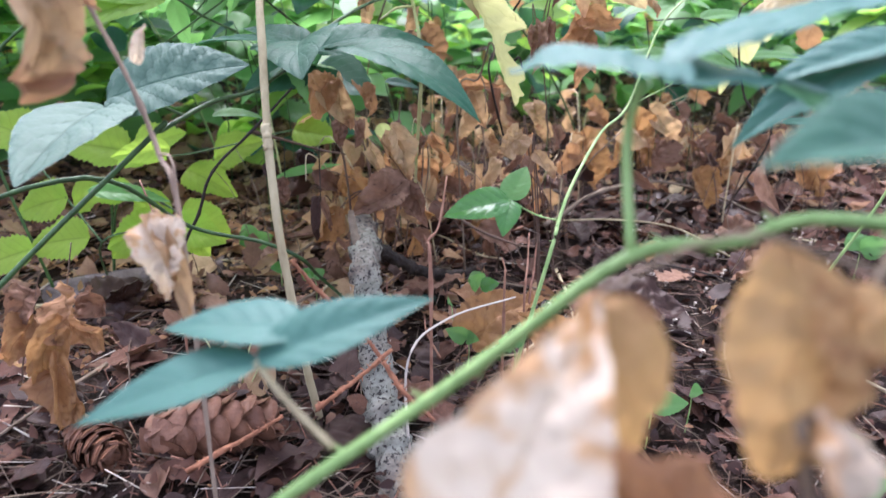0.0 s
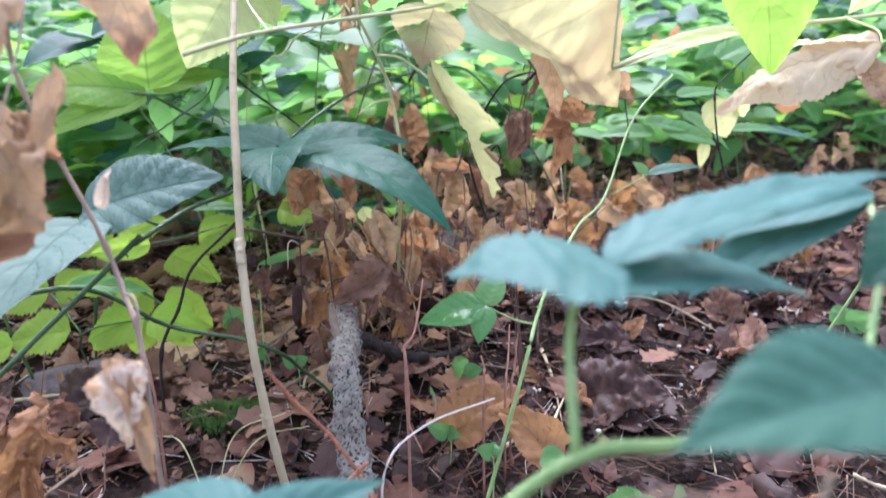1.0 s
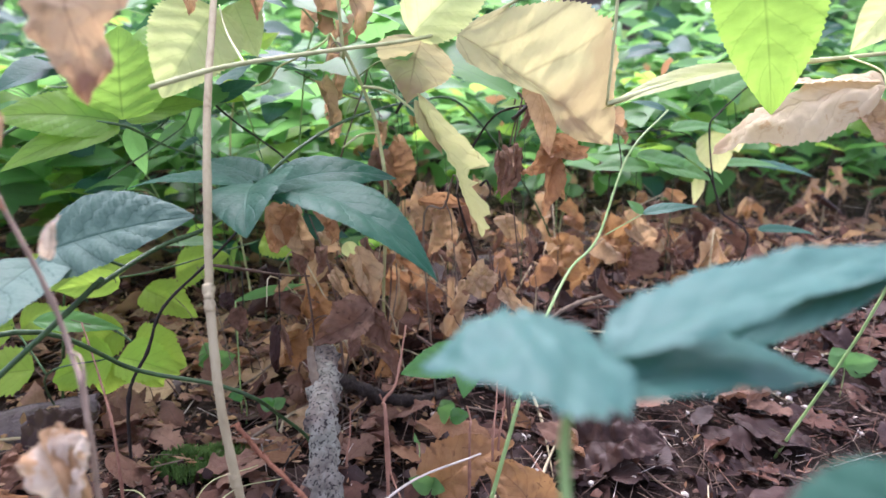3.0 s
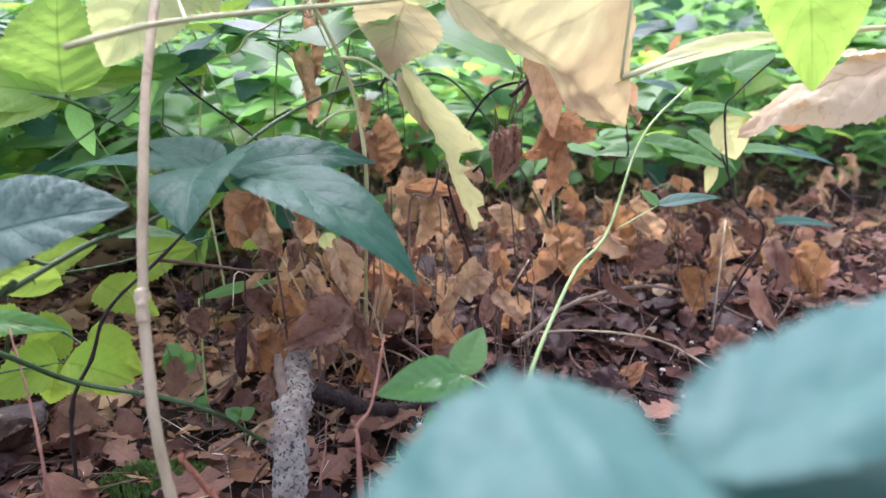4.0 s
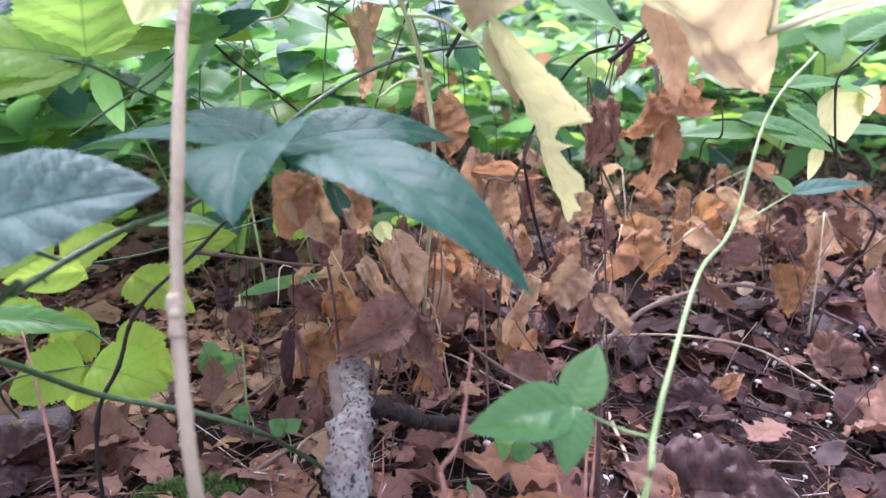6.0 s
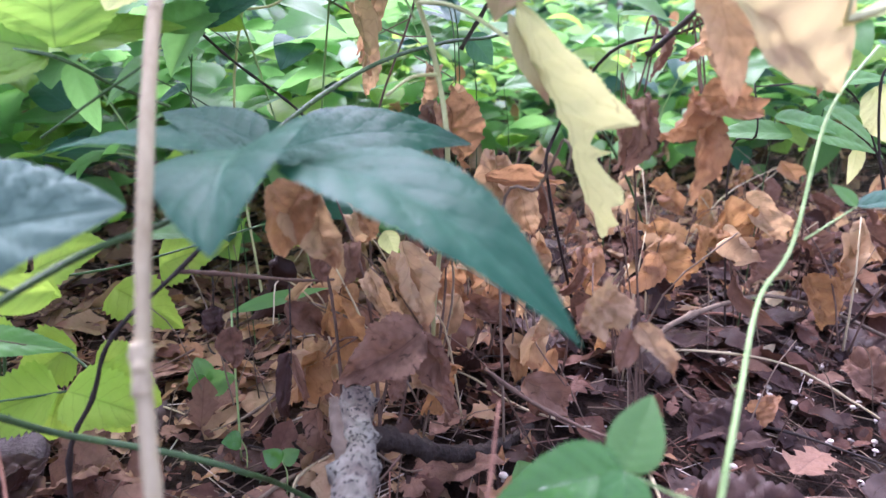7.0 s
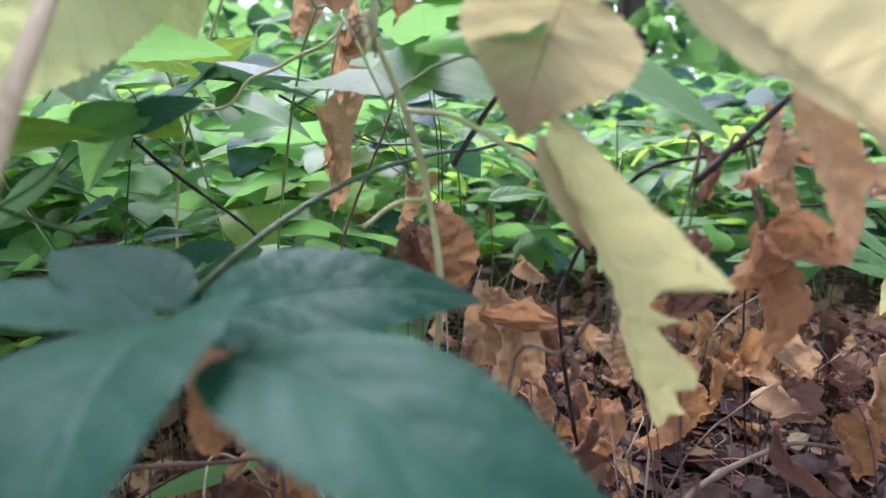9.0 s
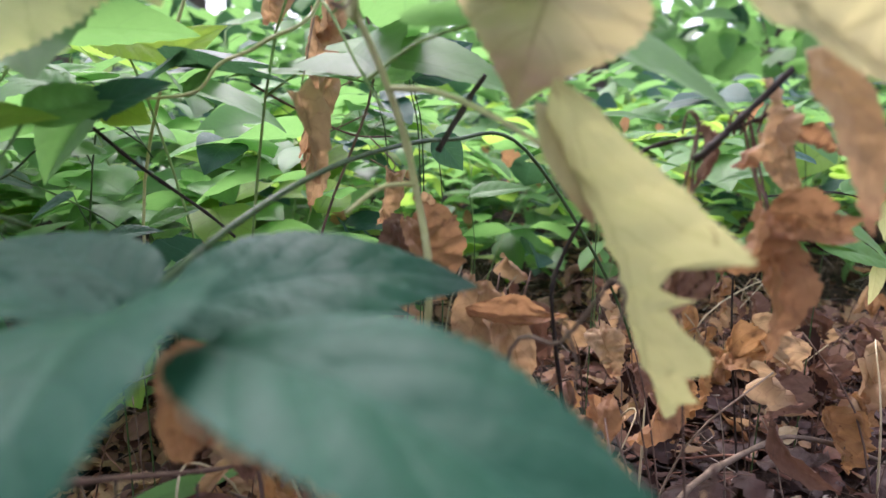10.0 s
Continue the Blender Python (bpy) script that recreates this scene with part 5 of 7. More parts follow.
leaf(w, RUST, (0.33, 0.787, 0.09), (0.331, 0.773, 0.06), 0.0203, (0.5, -1, 0.25), name="dead_leaf", **DRY, curl=0.5)
stem(w, TWIG, [(0.314, 0.8, 0), (0.304, 0.797, 0.084), (0.299, 0.794, 0.124), (0.299, 0.794, 0.112)], 0.0006, 0.0004, name="stalk")
leaf(w, BROWN, (0.299, 0.794, 0.112), (0.308, 0.782, 0.086), 0.0507, (0.2, -1, 0.25), name="dead_leaf", **DRY, curl=0.5)

w = thing("withered_sprig", (0.44, 0.85, 0), "withered sprig with dry leaves hanging near the litter", "dead plant", "withered sprigs")
stem(w, TWIG, [(0.444, 0.85, 0), (0.446, 0.84, 0.067), (0.451, 0.83, 0.102), (0.451, 0.83, 0.09)], 0.0006, 0.0004, name="stalk")
leaf(w, RUST, (0.451, 0.83, 0.09), (0.464, 0.807, 0.032), 0.0538, (0.2, -1, 0.25), name="dead_leaf", **DRY, curl=0.5)
stem(w, TWIG, [(0.444, 0.85, 0), (0.432, 0.842, 0.076), (0.424, 0.833, 0.113), (0.424, 0.833, 0.101)], 0.0006, 0.0004, name="stalk")
leaf(w, TAN, (0.424, 0.833, 0.101), (0.416, 0.816, 0.063), 0.0299, (-0.4, -1, 0.25), name="dead_leaf", **DRY, curl=0.5)

w = thing("withered_sprig", (0.075, 0.48, 0), "withered sprig with dry leaves hanging near the litter", "dead plant", "withered sprigs")
stem(w, TWIG, [(0.079, 0.48, 0), (0.066, 0.482, 0.135), (0.058, 0.484, 0.192), (0.058, 0.484, 0.18)], 0.0006, 0.0004, name="stalk")
leaf(w, TAN, (0.058, 0.484, 0.18), (0.037, 0.475, 0.166), 0.0265, (0, -1, 0.25), name="dead_leaf", **DRY, curl=0.5)
stem(w, TWIG, [(0.079, 0.48, 0), (0.07, 0.477, 0.126), (0.064, 0.475, 0.18), (0.064, 0.475, 0.168)], 0.0006, 0.0004, name="stalk")
leaf(w, TAN, (0.064, 0.475, 0.168), (0.079, 0.464, 0.149), 0.0145, (0.2, -1, 0.25), name="dead_leaf", **DRY, curl=0.5)
stem(w, TWIG, [(0.079, 0.48, 0), (0.069, 0.479, 0.123), (0.064, 0.479, 0.176), (0.064, 0.479, 0.164)], 0.0006, 0.0004, name="stalk")
leaf(w, BROWN, (0.064, 0.479, 0.164), (0.057, 0.469, 0.147), 0.0130, (-0.4, -1, 0.25), name="dead_leaf", **DRY, curl=0.5)

w = thing("withered_sprig", (0.13, 0.66, 0), "withered sprig with dry leaves hanging near the litter", "dead plant", "withered sprigs")
stem(w, TWIG, [(0.134, 0.66, 0), (0.122, 0.68, 0.111), (0.115, 0.7, 0.16), (0.115, 0.7, 0.148)], 0.0006, 0.0004, name="stalk")
leaf(w, BROWN, (0.115, 0.7, 0.148), (0.116, 0.687, 0.122), 0.0191, (0.2, -1, 0.25), name="dead_leaf", **DRY, curl=0.5)
stem(w, TWIG, [(0.134, 0.66, 0), (0.111, 0.679, 0.13), (0.092, 0.697, 0.185), (0.092, 0.697, 0.173)], 0.0006, 0.0004, name="stalk")
leaf(w, TAN, (0.092, 0.697, 0.173), (0.098, 0.683, 0.143), 0.0235, (-0.2, -1, 0.25), name="dead_leaf", **DRY, curl=0.5)

w = thing("withered_sprig", (0.1, 0.57, 0), "withered sprig with dry leaves hanging near the litter", "dead plant", "withered sprigs")
stem(w, TWIG, [(0.104, 0.57, 0), (0.086, 0.57, 0.19), (0.072, 0.571, 0.266), (0.072, 0.571, 0.254)], 0.0006, 0.0004, name="stalk")
leaf(w, BROWN, (0.072, 0.571, 0.254), (0.068, 0.555, 0.218), 0.0190, (0.2, -1, 0.25), name="dead_leaf", **DRY, curl=0.5)

# withered sprig by the cones

w = thing("withered_sprig", (-0.25, 0.4, 0), "withered sprig with golden-brown curled leaves beside conifer cones", "dead plant", "withered sprigs")
stem(w, TWIG, [(-0.25, 0.4, 0), (-0.261, 0.392, 0.043), (-0.252, 0.4, 0.091), (-0.243, 0.402, 0.126)], 0.0006, 0.0004, name="stalk")
stem(w, TWIG, [(-0.25, 0.4, 0), (-0.279, 0.377, 0.031), (-0.274, 0.394, 0.077), (-0.264, 0.396, 0.109)], 0.0006, 0.0004, name="stalk")
leaf(w, ORANGE, (-0.251, 0.401, 0.094), (-0.225, 0.383, 0.057), 0.0376, (-0.2, -1, 0.25), name="dead_leaf", **DRY, curl=0.6)
leaf(w, RUST, (-0.247, 0.385, 0.081), (-0.265, 0.365, 0.039), 0.0330, (0.3, -1, 0.25), name="dead_leaf", **DRY, curl=0.6)
leaf(w, ORANGE, (-0.249, 0.375, 0.054), (-0.232, 0.357, 0.018), 0.0349, (-0.1, -1, 0.25), name="dead_leaf", **DRY, curl=0.6)
leaf(w, BROWN, (-0.274, 0.401, 0.094), (-0.286, 0.388, 0.072), 0.0301, (0.2, -1, 0.25), name="dead_leaf", **DRY, curl=0.6)
leaf(w, ORANGE, (-0.274, 0.394, 0.077), (-0.29, 0.38, 0.051), 0.0263, (0.4, -1, 0.25), name="dead_leaf", **DRY, curl=0.6)
leaf(w, BROWN, (-0.245, 0.41, 0.09), (-0.228, 0.4, 0.074), 0.0269, (-0.3, -1, 0.25), name="dead_leaf", **DRY, curl=0.6)
leaf(w, RUST, (-0.247, 0.369, 0.066), (-0.243, 0.346, 0.018), 0.0179, (0.8, -1, 0.25), name="dead_leaf", **DRY, curl=0.6)

# left-hand lime leaves low behind the stalk

lime = thing("bramble_cane", (-0.33, 0.6, 0), "low bramble with thin bright lime-green leaves", "bramble", "brambles")
stem(lime, DARKCANE, [(-0.33, 0.6, 0), (-0.3, 0.58, 0.1), (-0.271, 0.579, 0.106), (-0.23, 0.563, 0.088)], 0.0012, 0.0009, thorns=4, thorn_size=0.0015)
leaf(lime, LIME, (-0.251, 0.578, 0.102), (-0.286, 0.569, 0.076), 0.0432, (0, -0.8, 0.7), droop=0.5, shape="broad", serr=0.13, teeth=13, ragged=0.14)
leaf(lime, LIME, (-0.23, 0.563, 0.088), (-0.192, 0.558, 0.073), 0.0423, (0, -0.8, 0.7), droop=0.5, shape="broad", serr=0.13, teeth=13, ragged=0.14)
leaf(lime, LIME, (-0.244, 0.583, 0.086), (-0.208, 0.585, 0.09), 0.0281, (0, -0.8, 0.7), droop=0.5, shape="broad", serr=0.13, teeth=13, ragged=0.14)
leaf(lime, LIME, (-0.253, 0.56, 0.08), (-0.261, 0.551, 0.051), 0.0384, (0, -0.8, 0.7), droop=0.5, shape="broad", serr=0.13, teeth=13, ragged=0.14)
leaf(lime, LIME, (-0.28, 0.558, 0.073), (-0.299, 0.552, 0.055), 0.0269, (0, -0.8, 0.7), droop=0.5, shape="broad", serr=0.13, teeth=13, ragged=0.14)
leaf(lime, LIME, (-0.274, 0.56, 0.114), (-0.319, 0.56, 0.114), 0.0263, (0, -0.8, 0.7), droop=0.5, shape="broad", serr=0.13, teeth=13, ragged=0.14)
leaf(lime, LIME, (-0.238, 0.561, 0.084), (-0.211, 0.553, 0.057), 0.0307, (0, -0.8, 0.7), droop=0.5, shape="broad", serr=0.13, teeth=13, ragged=0.14)
leaf(lime, LIME, (-0.251, 0.551, 0.149), (-0.279, 0.549, 0.142), 0.0215, (0, -0.8, 0.7), droop=0.5, shape="broad", serr=0.13, teeth=13, ragged=0.14)
leaf(lime, LIME, (-0.258, 0.552, 0.153), (-0.236, 0.55, 0.146), 0.0215, (0, -0.8, 0.7), droop=0.5, shape="broad", serr=0.13, teeth=13, ragged=0.14)
leaf(lime, LIME, (-0.295, 0.61, 0.139), (-0.359, 0.613, 0.146), 0.0476, (0.1, -0.7, 0.8), droop=0.5, shape="broad", serr=0.13, teeth=13, ragged=0.14)
leaf(lime, LIME, (-0.29, 0.61, 0.139), (-0.242, 0.617, 0.156), 0.0424, (0.1, -0.7, 0.8), droop=0.5, shape="broad", serr=0.13, teeth=13, ragged=0.14)
leaf(lime, LIME, (-0.342, 0.576, 0.105), (-0.388, 0.57, 0.091), 0.0461, (0.1, -0.7, 0.8), droop=0.5, shape="broad", serr=0.13, teeth=13, ragged=0.14)
leaf(lime, LIME, (-0.348, 0.593, 0.094), (-0.311, 0.599, 0.109), 0.0371, (0.1, -0.7, 0.8), droop=0.5, shape="broad", serr=0.13, teeth=13, ragged=0.14)
leaf(lime, LIME, (-0.311, 0.544, 0.078), (-0.365, 0.541, 0.069), 0.0446, (0.1, -0.7, 0.8), droop=0.5, shape="broad", serr=0.13, teeth=13, ragged=0.14)
leaf(lime, LIME, (-0.247, 0.548, 0.087), (-0.296, 0.541, 0.069), 0.0446, (0.1, -0.7, 0.8), droop=0.5, shape="broad", serr=0.13, teeth=13, ragged=0.14)
leaf(lime, LIME, (-0.242, 0.548, 0.087), (-0.192, 0.543, 0.073), 0.0396, (0.1, -0.7, 0.8), droop=0.5, shape="broad", serr=0.13, teeth=13, ragged=0.14)
leaf(lime, LIME, (-0.348, 0.522, 0.076), (-0.396, 0.515, 0.058), 0.0383, (0.1, -0.7, 0.8), droop=0.5, shape="broad", serr=0.13, teeth=13, ragged=0.14)
leaf(lime, LIME, (-0.258, 0.644, 0.114), (-0.207, 0.634, 0.088), 0.0394, (0.1, -0.7, 0.8), droop=0.5, shape="broad", serr=0.13, teeth=13, ragged=0.14)
leaf(lime, LIME, (-0.373, 0.594, 0.153), (-0.424, 0.601, 0.172), 0.0461, (0.1, -0.7, 0.8), droop=0.5, shape="broad", serr=0.13, teeth=13, ragged=0.14)
leaf(lime, LIME, (-0.244, 0.687, 0.115), (-0.19, 0.694, 0.132), 0.0478, (0.1, -0.7, 0.8), droop=0.5, shape="broad", serr=0.13, teeth=13, ragged=0.14)
leaf(lime, LIME, (-0.172, 0.748, 0.134), (-0.12, 0.744, 0.122), 0.0448, (0.1, -0.7, 0.8), droop=0.5, shape="broad", serr=0.13, teeth=13, ragged=0.14)
stem(lime, DARKCANE, [(-0.33, 0.6, 0), (-0.32, 0.62, 0.12), (-0.301, 0.608, 0.131), (-0.247, 0.65, 0.13), (-0.172, 0.748, 0.134)], 0.0012, 0.0008, thorns=4, thorn_size=0.0015)
stem(lime, DARKCANE, [(-0.33, 0.6, 0), (-0.301, 0.543, 0.074), (-0.242, 0.548, 0.087)], 0.0010, 0.0007)
stem(lime, DARKCANE, [(-0.301, 0.543, 0.074), (-0.342, 0.575, 0.103), (-0.383, 0.592, 0.148)], 0.0010, 0.0007)
leaf(lime, GREEN, (-0.304, 0.542, 0.121), (-0.245, 0.568, 0.103), 0.0233, (0, -0.6, 1), droop=0.4, shape="ovate")
leaf(lime, YELGREEN, (-0.063, 0.64, 0.16), (-0.055, 0.634, 0.143), 0.0154, (0, -1, 0.3), droop=0.3)
leaf(lime, LIME, (-0.219, 0.52, 0.162), (-0.266, 0.516, 0.156), 0.0214, (0, -1, 0.5), droop=0.3, shape="broad")

gb = thing("grass", (-0.153, 0.574, 0), "broad fresh green grass blade bent over the litter", "grass")
stem(gb, CANE, [(-0.16, 0.592, 0), (-0.157, 0.594, 0.119)], 0.0008, 0.0007, name="sheath")
leaf(gb, GREEN, (-0.158, 0.594, 0.118), (-0.1, 0.627, 0.123), 0.0100, (0, -0.9, 0.7), name="blade", shape="lance", serr=0, droop=0.5, fold=0.25, ripple=0)

bk = thing("bark_piece", (0.321, 0.583, 0), "black damp piece of bark in the litter", "bark")
stem(bk, DARKTWIG, [(0.285, 0.574, -0.014), (0.317, 0.586, -0.011), (0.371, 0.598, -0.008)], 0.0110, 0.0130, name="bark", rough=0.3, sides=9)

# upper-left bramble with backlit leaves

ul = thing("bramble_cane", (-0.36, 0.56, 0), "bramble with thin backlit green leaves on dark twigs", "bramble", "brambles")
stem(ul, DARKCANE, [(-0.36, 0.56, 0), (-0.38, 0.55, 0.2), (-0.291, 0.573, 0.282), (-0.24, 0.541, 0.28), (-0.21, 0.54, 0.276), (-0.195, 0.566, 0.26), (-0.176, 0.584, 0.248)], 0.0014, 0.0009, thorns=5, thorn_size=0.0018)
stem(ul, DARKCANE, [(-0.236, 0.558, 0.234), (-0.197, 0.555, 0.258), (-0.174, 0.56, 0.274), (-0.171, 0.576, 0.289)], 0.0008, 0.0006, name="twig")
leaf(ul, OLIVE, (-0.214, 0.548, 0.280), (-0.219, 0.572, 0.348), 0.0720, (0.05, -1, 0.4), shape="broad", droop=0.4, fold=0.12, ripple=0.05)
leaf(ul, OLIVE, (-0.216, 0.545, 0.279), (-0.302, 0.530, 0.283), 0.0480, (0, -0.7, 0.8), shape="broad", droop=0.5, fold=0.12)
leaf(ul, OLIVE, (-0.215, 0.543, 0.276), (-0.283, 0.503, 0.248), 0.0370, (0.1, -0.6, 0.9), shape="broad", droop=0.5, fold=0.12)
leaf(ul, OLIVE, (-0.212, 0.549, 0.279), (-0.162, 0.585, 0.290), 0.0380, (-0.1, -0.6, 0.9), shape="broad", droop=0.5, fold=0.12)
leaf(ul, GREEN, (-0.175, 0.571, 0.273), (-0.212, 0.583, 0.248), 0.0205, (0, -0.75, 0.8), droop=0.4, shape="broad")
leaf(ul, GREEN, (-0.219, 0.57, 0.273), (-0.215, 0.579, 0.234), 0.0171, (0, -0.75, 0.8), droop=0.4, shape="broad")
leaf(ul, GREEN, (-0.176, 0.587, 0.289), (-0.147, 0.611, 0.3), 0.0300, (0, -0.75, 0.8), droop=0.4, shape="broad")
leaf(ul, TEAL, (-0.160, 0.600, 0.292), (-0.128, 0.612, 0.306), 0.0220, (0, -0.75, 0.8), droop=0.4, shape="broad")

# bramble shoot with curling young leaf and tendril, over the main leaf

young = thing("bramble_cane", (-0.2, 0.8, 0.02), "bramble shoot with soft young leaves and a pale curving stem", "bramble", "brambles")
stem(young, PALESTEM, [(-0.2, 0.8, 0.02), (-0.21, 0.8, 0.25), (-0.1, 0.68, 0.45), (-0.069, 0.651, 0.355), (-0.097, 0.648, 0.328), (-0.117, 0.648, 0.318), (-0.13, 0.646, 0.304), (-0.167, 0.648, 0.3), (-0.177, 0.648, 0.297)], 0.0012, 0.0007, steps=7)
stem(young, DARKTWIG, [(-0.181, 0.656, 0.287), (-0.166, 0.672, 0.268), (-0.137, 0.687, 0.242), (-0.126, 0.704, 0.226)], 0.0010, 0.0008, name="twig", knots=3)
leaf(young, GREEN, (-0.174, 0.648, 0.301), (-0.194, 0.632, 0.26), 0.0338, (-0.4, -1, 0.3), droop=0.4, fold=0.4, teeth=10)
leaf(young, LIME, (-0.171, 0.648, 0.3), (-0.149, 0.645, 0.289), 0.0225, (0.2, -1, 0.3), droop=0.4, fold=0.3, teeth=8)
leaf(young, GREEN, (-0.121, 0.678, 0.314), (-0.04, 0.682, 0.311), 0.0215, (0, -0.25, 1), droop=0.4)
leaf(young, GREEN, (-0.142, 0.677, 0.303), (-0.13, 0.69, 0.321), 0.0123, (0, -0.5, 1), droop=0.4)
leaf(young, GREEN, (-0.025, 0.713, 0.318), (-0.056, 0.731, 0.351), 0.0410, (0, -0.9, 0.6), droop=0.4)
stem(young, DARKCANE, [(-0.015, 0.743, 0), (-0.017, 0.733, 0.258), (-0.025, 0.713, 0.318)], 0.0006, 0.0004, name="shoot")
leaf(young, TEAL, (-0.022, 0.734, 0.319), (0.016, 0.746, 0.344), 0.0394, (0, -0.8, 0.7), droop=0.4)
stem(young, DARKCANE, [(-0.012, 0.764, 0), (-0.014, 0.754, 0.259), (-0.022, 0.734, 0.319)], 0.0006, 0.0004, name="shoot")
leaf(young, GREEN, (-0.045, 0.734, 0.313), (0.001, 0.75, 0.362), 0.0323, (0, -0.7, 0.7), droop=0.4)
stem(young, DARKCANE, [(-0.035, 0.764, 0), (-0.037, 0.754, 0.253), (-0.045, 0.734, 0.313)], 0.0006, 0.0004, name="shoot")
leaf(young, LIME, (-0.204, 0.708, 0.343), (-0.148, 0.711, 0.322), 0.0389, (0, -0.7, 0.7), droop=0.4)
leaf(young, GREEN, (-0.209, 0.73, 0.349), (-0.172, 0.74, 0.362), 0.0239, (0, -0.6, 0.8), droop=0.4)
leaf(young, GREEN, (-0.205, 0.692, 0.307), (-0.249, 0.706, 0.313), 0.0253, (0, -0.5, 1), droop=0.4)
leaf(young, GREEN, (-0.246, 0.725, 0.311), (-0.21, 0.735, 0.323), 0.0239, (0, -0.5, 1), droop=0.4)
leaf(young, LIME, (-0.178, 0.744, 0.324), (-0.138, 0.756, 0.352), 0.0323, (0, -0.7, 0.7), droop=0.4)
leaf(young, TEAL, (-0.201, 0.708, 0.224), (-0.17, 0.717, 0.227), 0.0171, (0, -0.4, 1), droop=0.4)
stem(young, DARKCANE, [(-0.191, 0.738, 0), (-0.193, 0.728, 0.164), (-0.201, 0.708, 0.224)], 0.0006, 0.0004, name="shoot")
leaf(young, TEAL, (-0.209, 0.692, 0.25), (-0.24, 0.701, 0.232), 0.0195, (0, -0.5, 1), droop=0.4)
stem(young, DARKCANE, [(-0.199, 0.722, 0), (-0.201, 0.712, 0.19), (-0.209, 0.692, 0.25)], 0.0006, 0.0004, name="shoot")
leaf(young, GREEN, (-0.187, 0.738, 0.227), (-0.154, 0.748, 0.238), 0.0184, (0, -0.5, 1), droop=0.4)
stem(young, DARKCANE, [(-0.177, 0.768, 0), (-0.179, 0.758, 0.167), (-0.187, 0.738, 0.227)], 0.0006, 0.0004, name="shoot")
leaf(young, TEAL, (-0.007, 0.757, 0.286), (0.013, 0.762, 0.263), 0.0231, (0, -1, 0.4), droop=0.4)
stem(young, DARKCANE, [(0.003, 0.787, 0), (0.001, 0.777, 0.226), (-0.007, 0.757, 0.286)], 0.0006, 0.0004, name="shoot")
leaf(young, TEAL, (-0.058, 0.654, 0.198), (-0.024, 0.661, 0.19), 0.0154, (0, -0.5, 1), droop=0.4)
stem(young, DARKCANE, [(-0.048, 0.684, 0), (-0.05, 0.674, 0.138), (-0.058, 0.654, 0.198)], 0.0006, 0.0004, name="shoot")
leaf(young, GREEN, (0.119, 0.804, 0.303), (0.174, 0.809, 0.296), 0.0171, (0, -0.3, 1), droop=0.4)
stem(young, DARKCANE, [(0.129, 0.834, 0), (0.127, 0.824, 0.243), (0.119, 0.804, 0.303)], 0.0006, 0.0004, name="shoot")
leaf(young, GREEN, (0.239, 0.752, 0.224), (0.302, 0.756, 0.208), 0.0321, (0, -0.4, 1), droop=0.4)
stem(young, DARKCANE, [(0.249, 0.782, 0), (0.247, 0.772, 0.164), (0.239, 0.752, 0.224)], 0.0006, 0.0004, name="shoot")
leaf(young, GREEN, (0.291, 0.78, 0.229), (0.35, 0.78, 0.186), 0.0384, (0, -0.4, 1), droop=0.4)
stem(young, DARKCANE, [(0.301, 0.81, 0), (0.299, 0.8, 0.169), (0.291, 0.78, 0.229)], 0.0006, 0.0004, name="shoot")
leaf(young, GREEN, (0.028, 0.849, 0.239), (0.081, 0.857, 0.244), 0.0235, (0, -0.5, 1), droop=0.4)
stem(young, DARKCANE, [(0.038, 0.879, 0), (0.036, 0.869, 0.179), (0.028, 0.849, 0.239)], 0.0006, 0.0004, name="shoot")
stem(young, DARKCANE, [(-0.279, 0.717, 0.25), (-0.256, 0.717, 0.26), (-0.235, 0.719, 0.278), (-0.197, 0.708, 0.287)], 0.0008, 0.0006, name="twig")
stem(young, DARKCANE, [(-0.256, 0.717, 0.26), (-0.219, 0.722, 0.241), (-0.202, 0.729, 0.228)], 0.0007, 0.0005, name="twig")
stem(young, TWIG, [(-0.117, 0.718, 0.314), (-0.092, 0.735, 0.3), (-0.061, 0.751, 0.286), (-0.034, 0.759, 0.285)], 0.0008, 0.0005, name="twig", knots=3)

# green and yellow leaves over the open litter

rg = thing("bramble_cane", (0.33, 0.78, 0.02), "bramble with flat green and yellowing leaves on dark twigs", "bramble", "brambles")
stem(rg, DARKTWIG, [(0.33, 0.78, 0), (0.364, 0.737, 0.128), (0.329, 0.74, 0.17), (0.312, 0.744, 0.25), (0.32, 0.741, 0.271), (0.352, 0.741, 0.303)], 0.0012, 0.0008, knots=4)
stem(rg, DARKTWIG, [(0.326, 0.738, 0.18), (0.302, 0.751, 0.237), (0.27, 0.745, 0.252), (0.212, 0.734, 0.25)], 0.0008, 0.0006, name="twig", knots=3)
stem(rg, DARKTWIG, [(0.24, 0.78, 0), (0.217, 0.776, 0.185), (0.217, 0.732, 0.213), (0.211, 0.734, 0.253)], 0.0009, 0.0006, name="twig", knots=3)
leaf(rg, GREEN, (0.25, 0.743, 0.213), (0.189, 0.754, 0.209), 0.0297, (0, -0.45, 1), droop=0.4, shape="broad", ragged=0)
leaf(rg, GREEN, (0.257, 0.744, 0.216), (0.323, 0.75, 0.197), 0.0421, (0, -0.5, 1), droop=0.4, shape="broad", ragged=0)
leaf(rg, GREEN, (0.272, 0.745, 0.252), (0.33, 0.758, 0.254), 0.0243, (0, -0.4, 1), droop=0.4, shape="broad", ragged=0)
leaf(rg, GREEN, (0.309, 0.736, 0.29), (0.359, 0.755, 0.308), 0.0329, (0, -0.5, 1), droop=0.4, shape="broad", ragged=0)
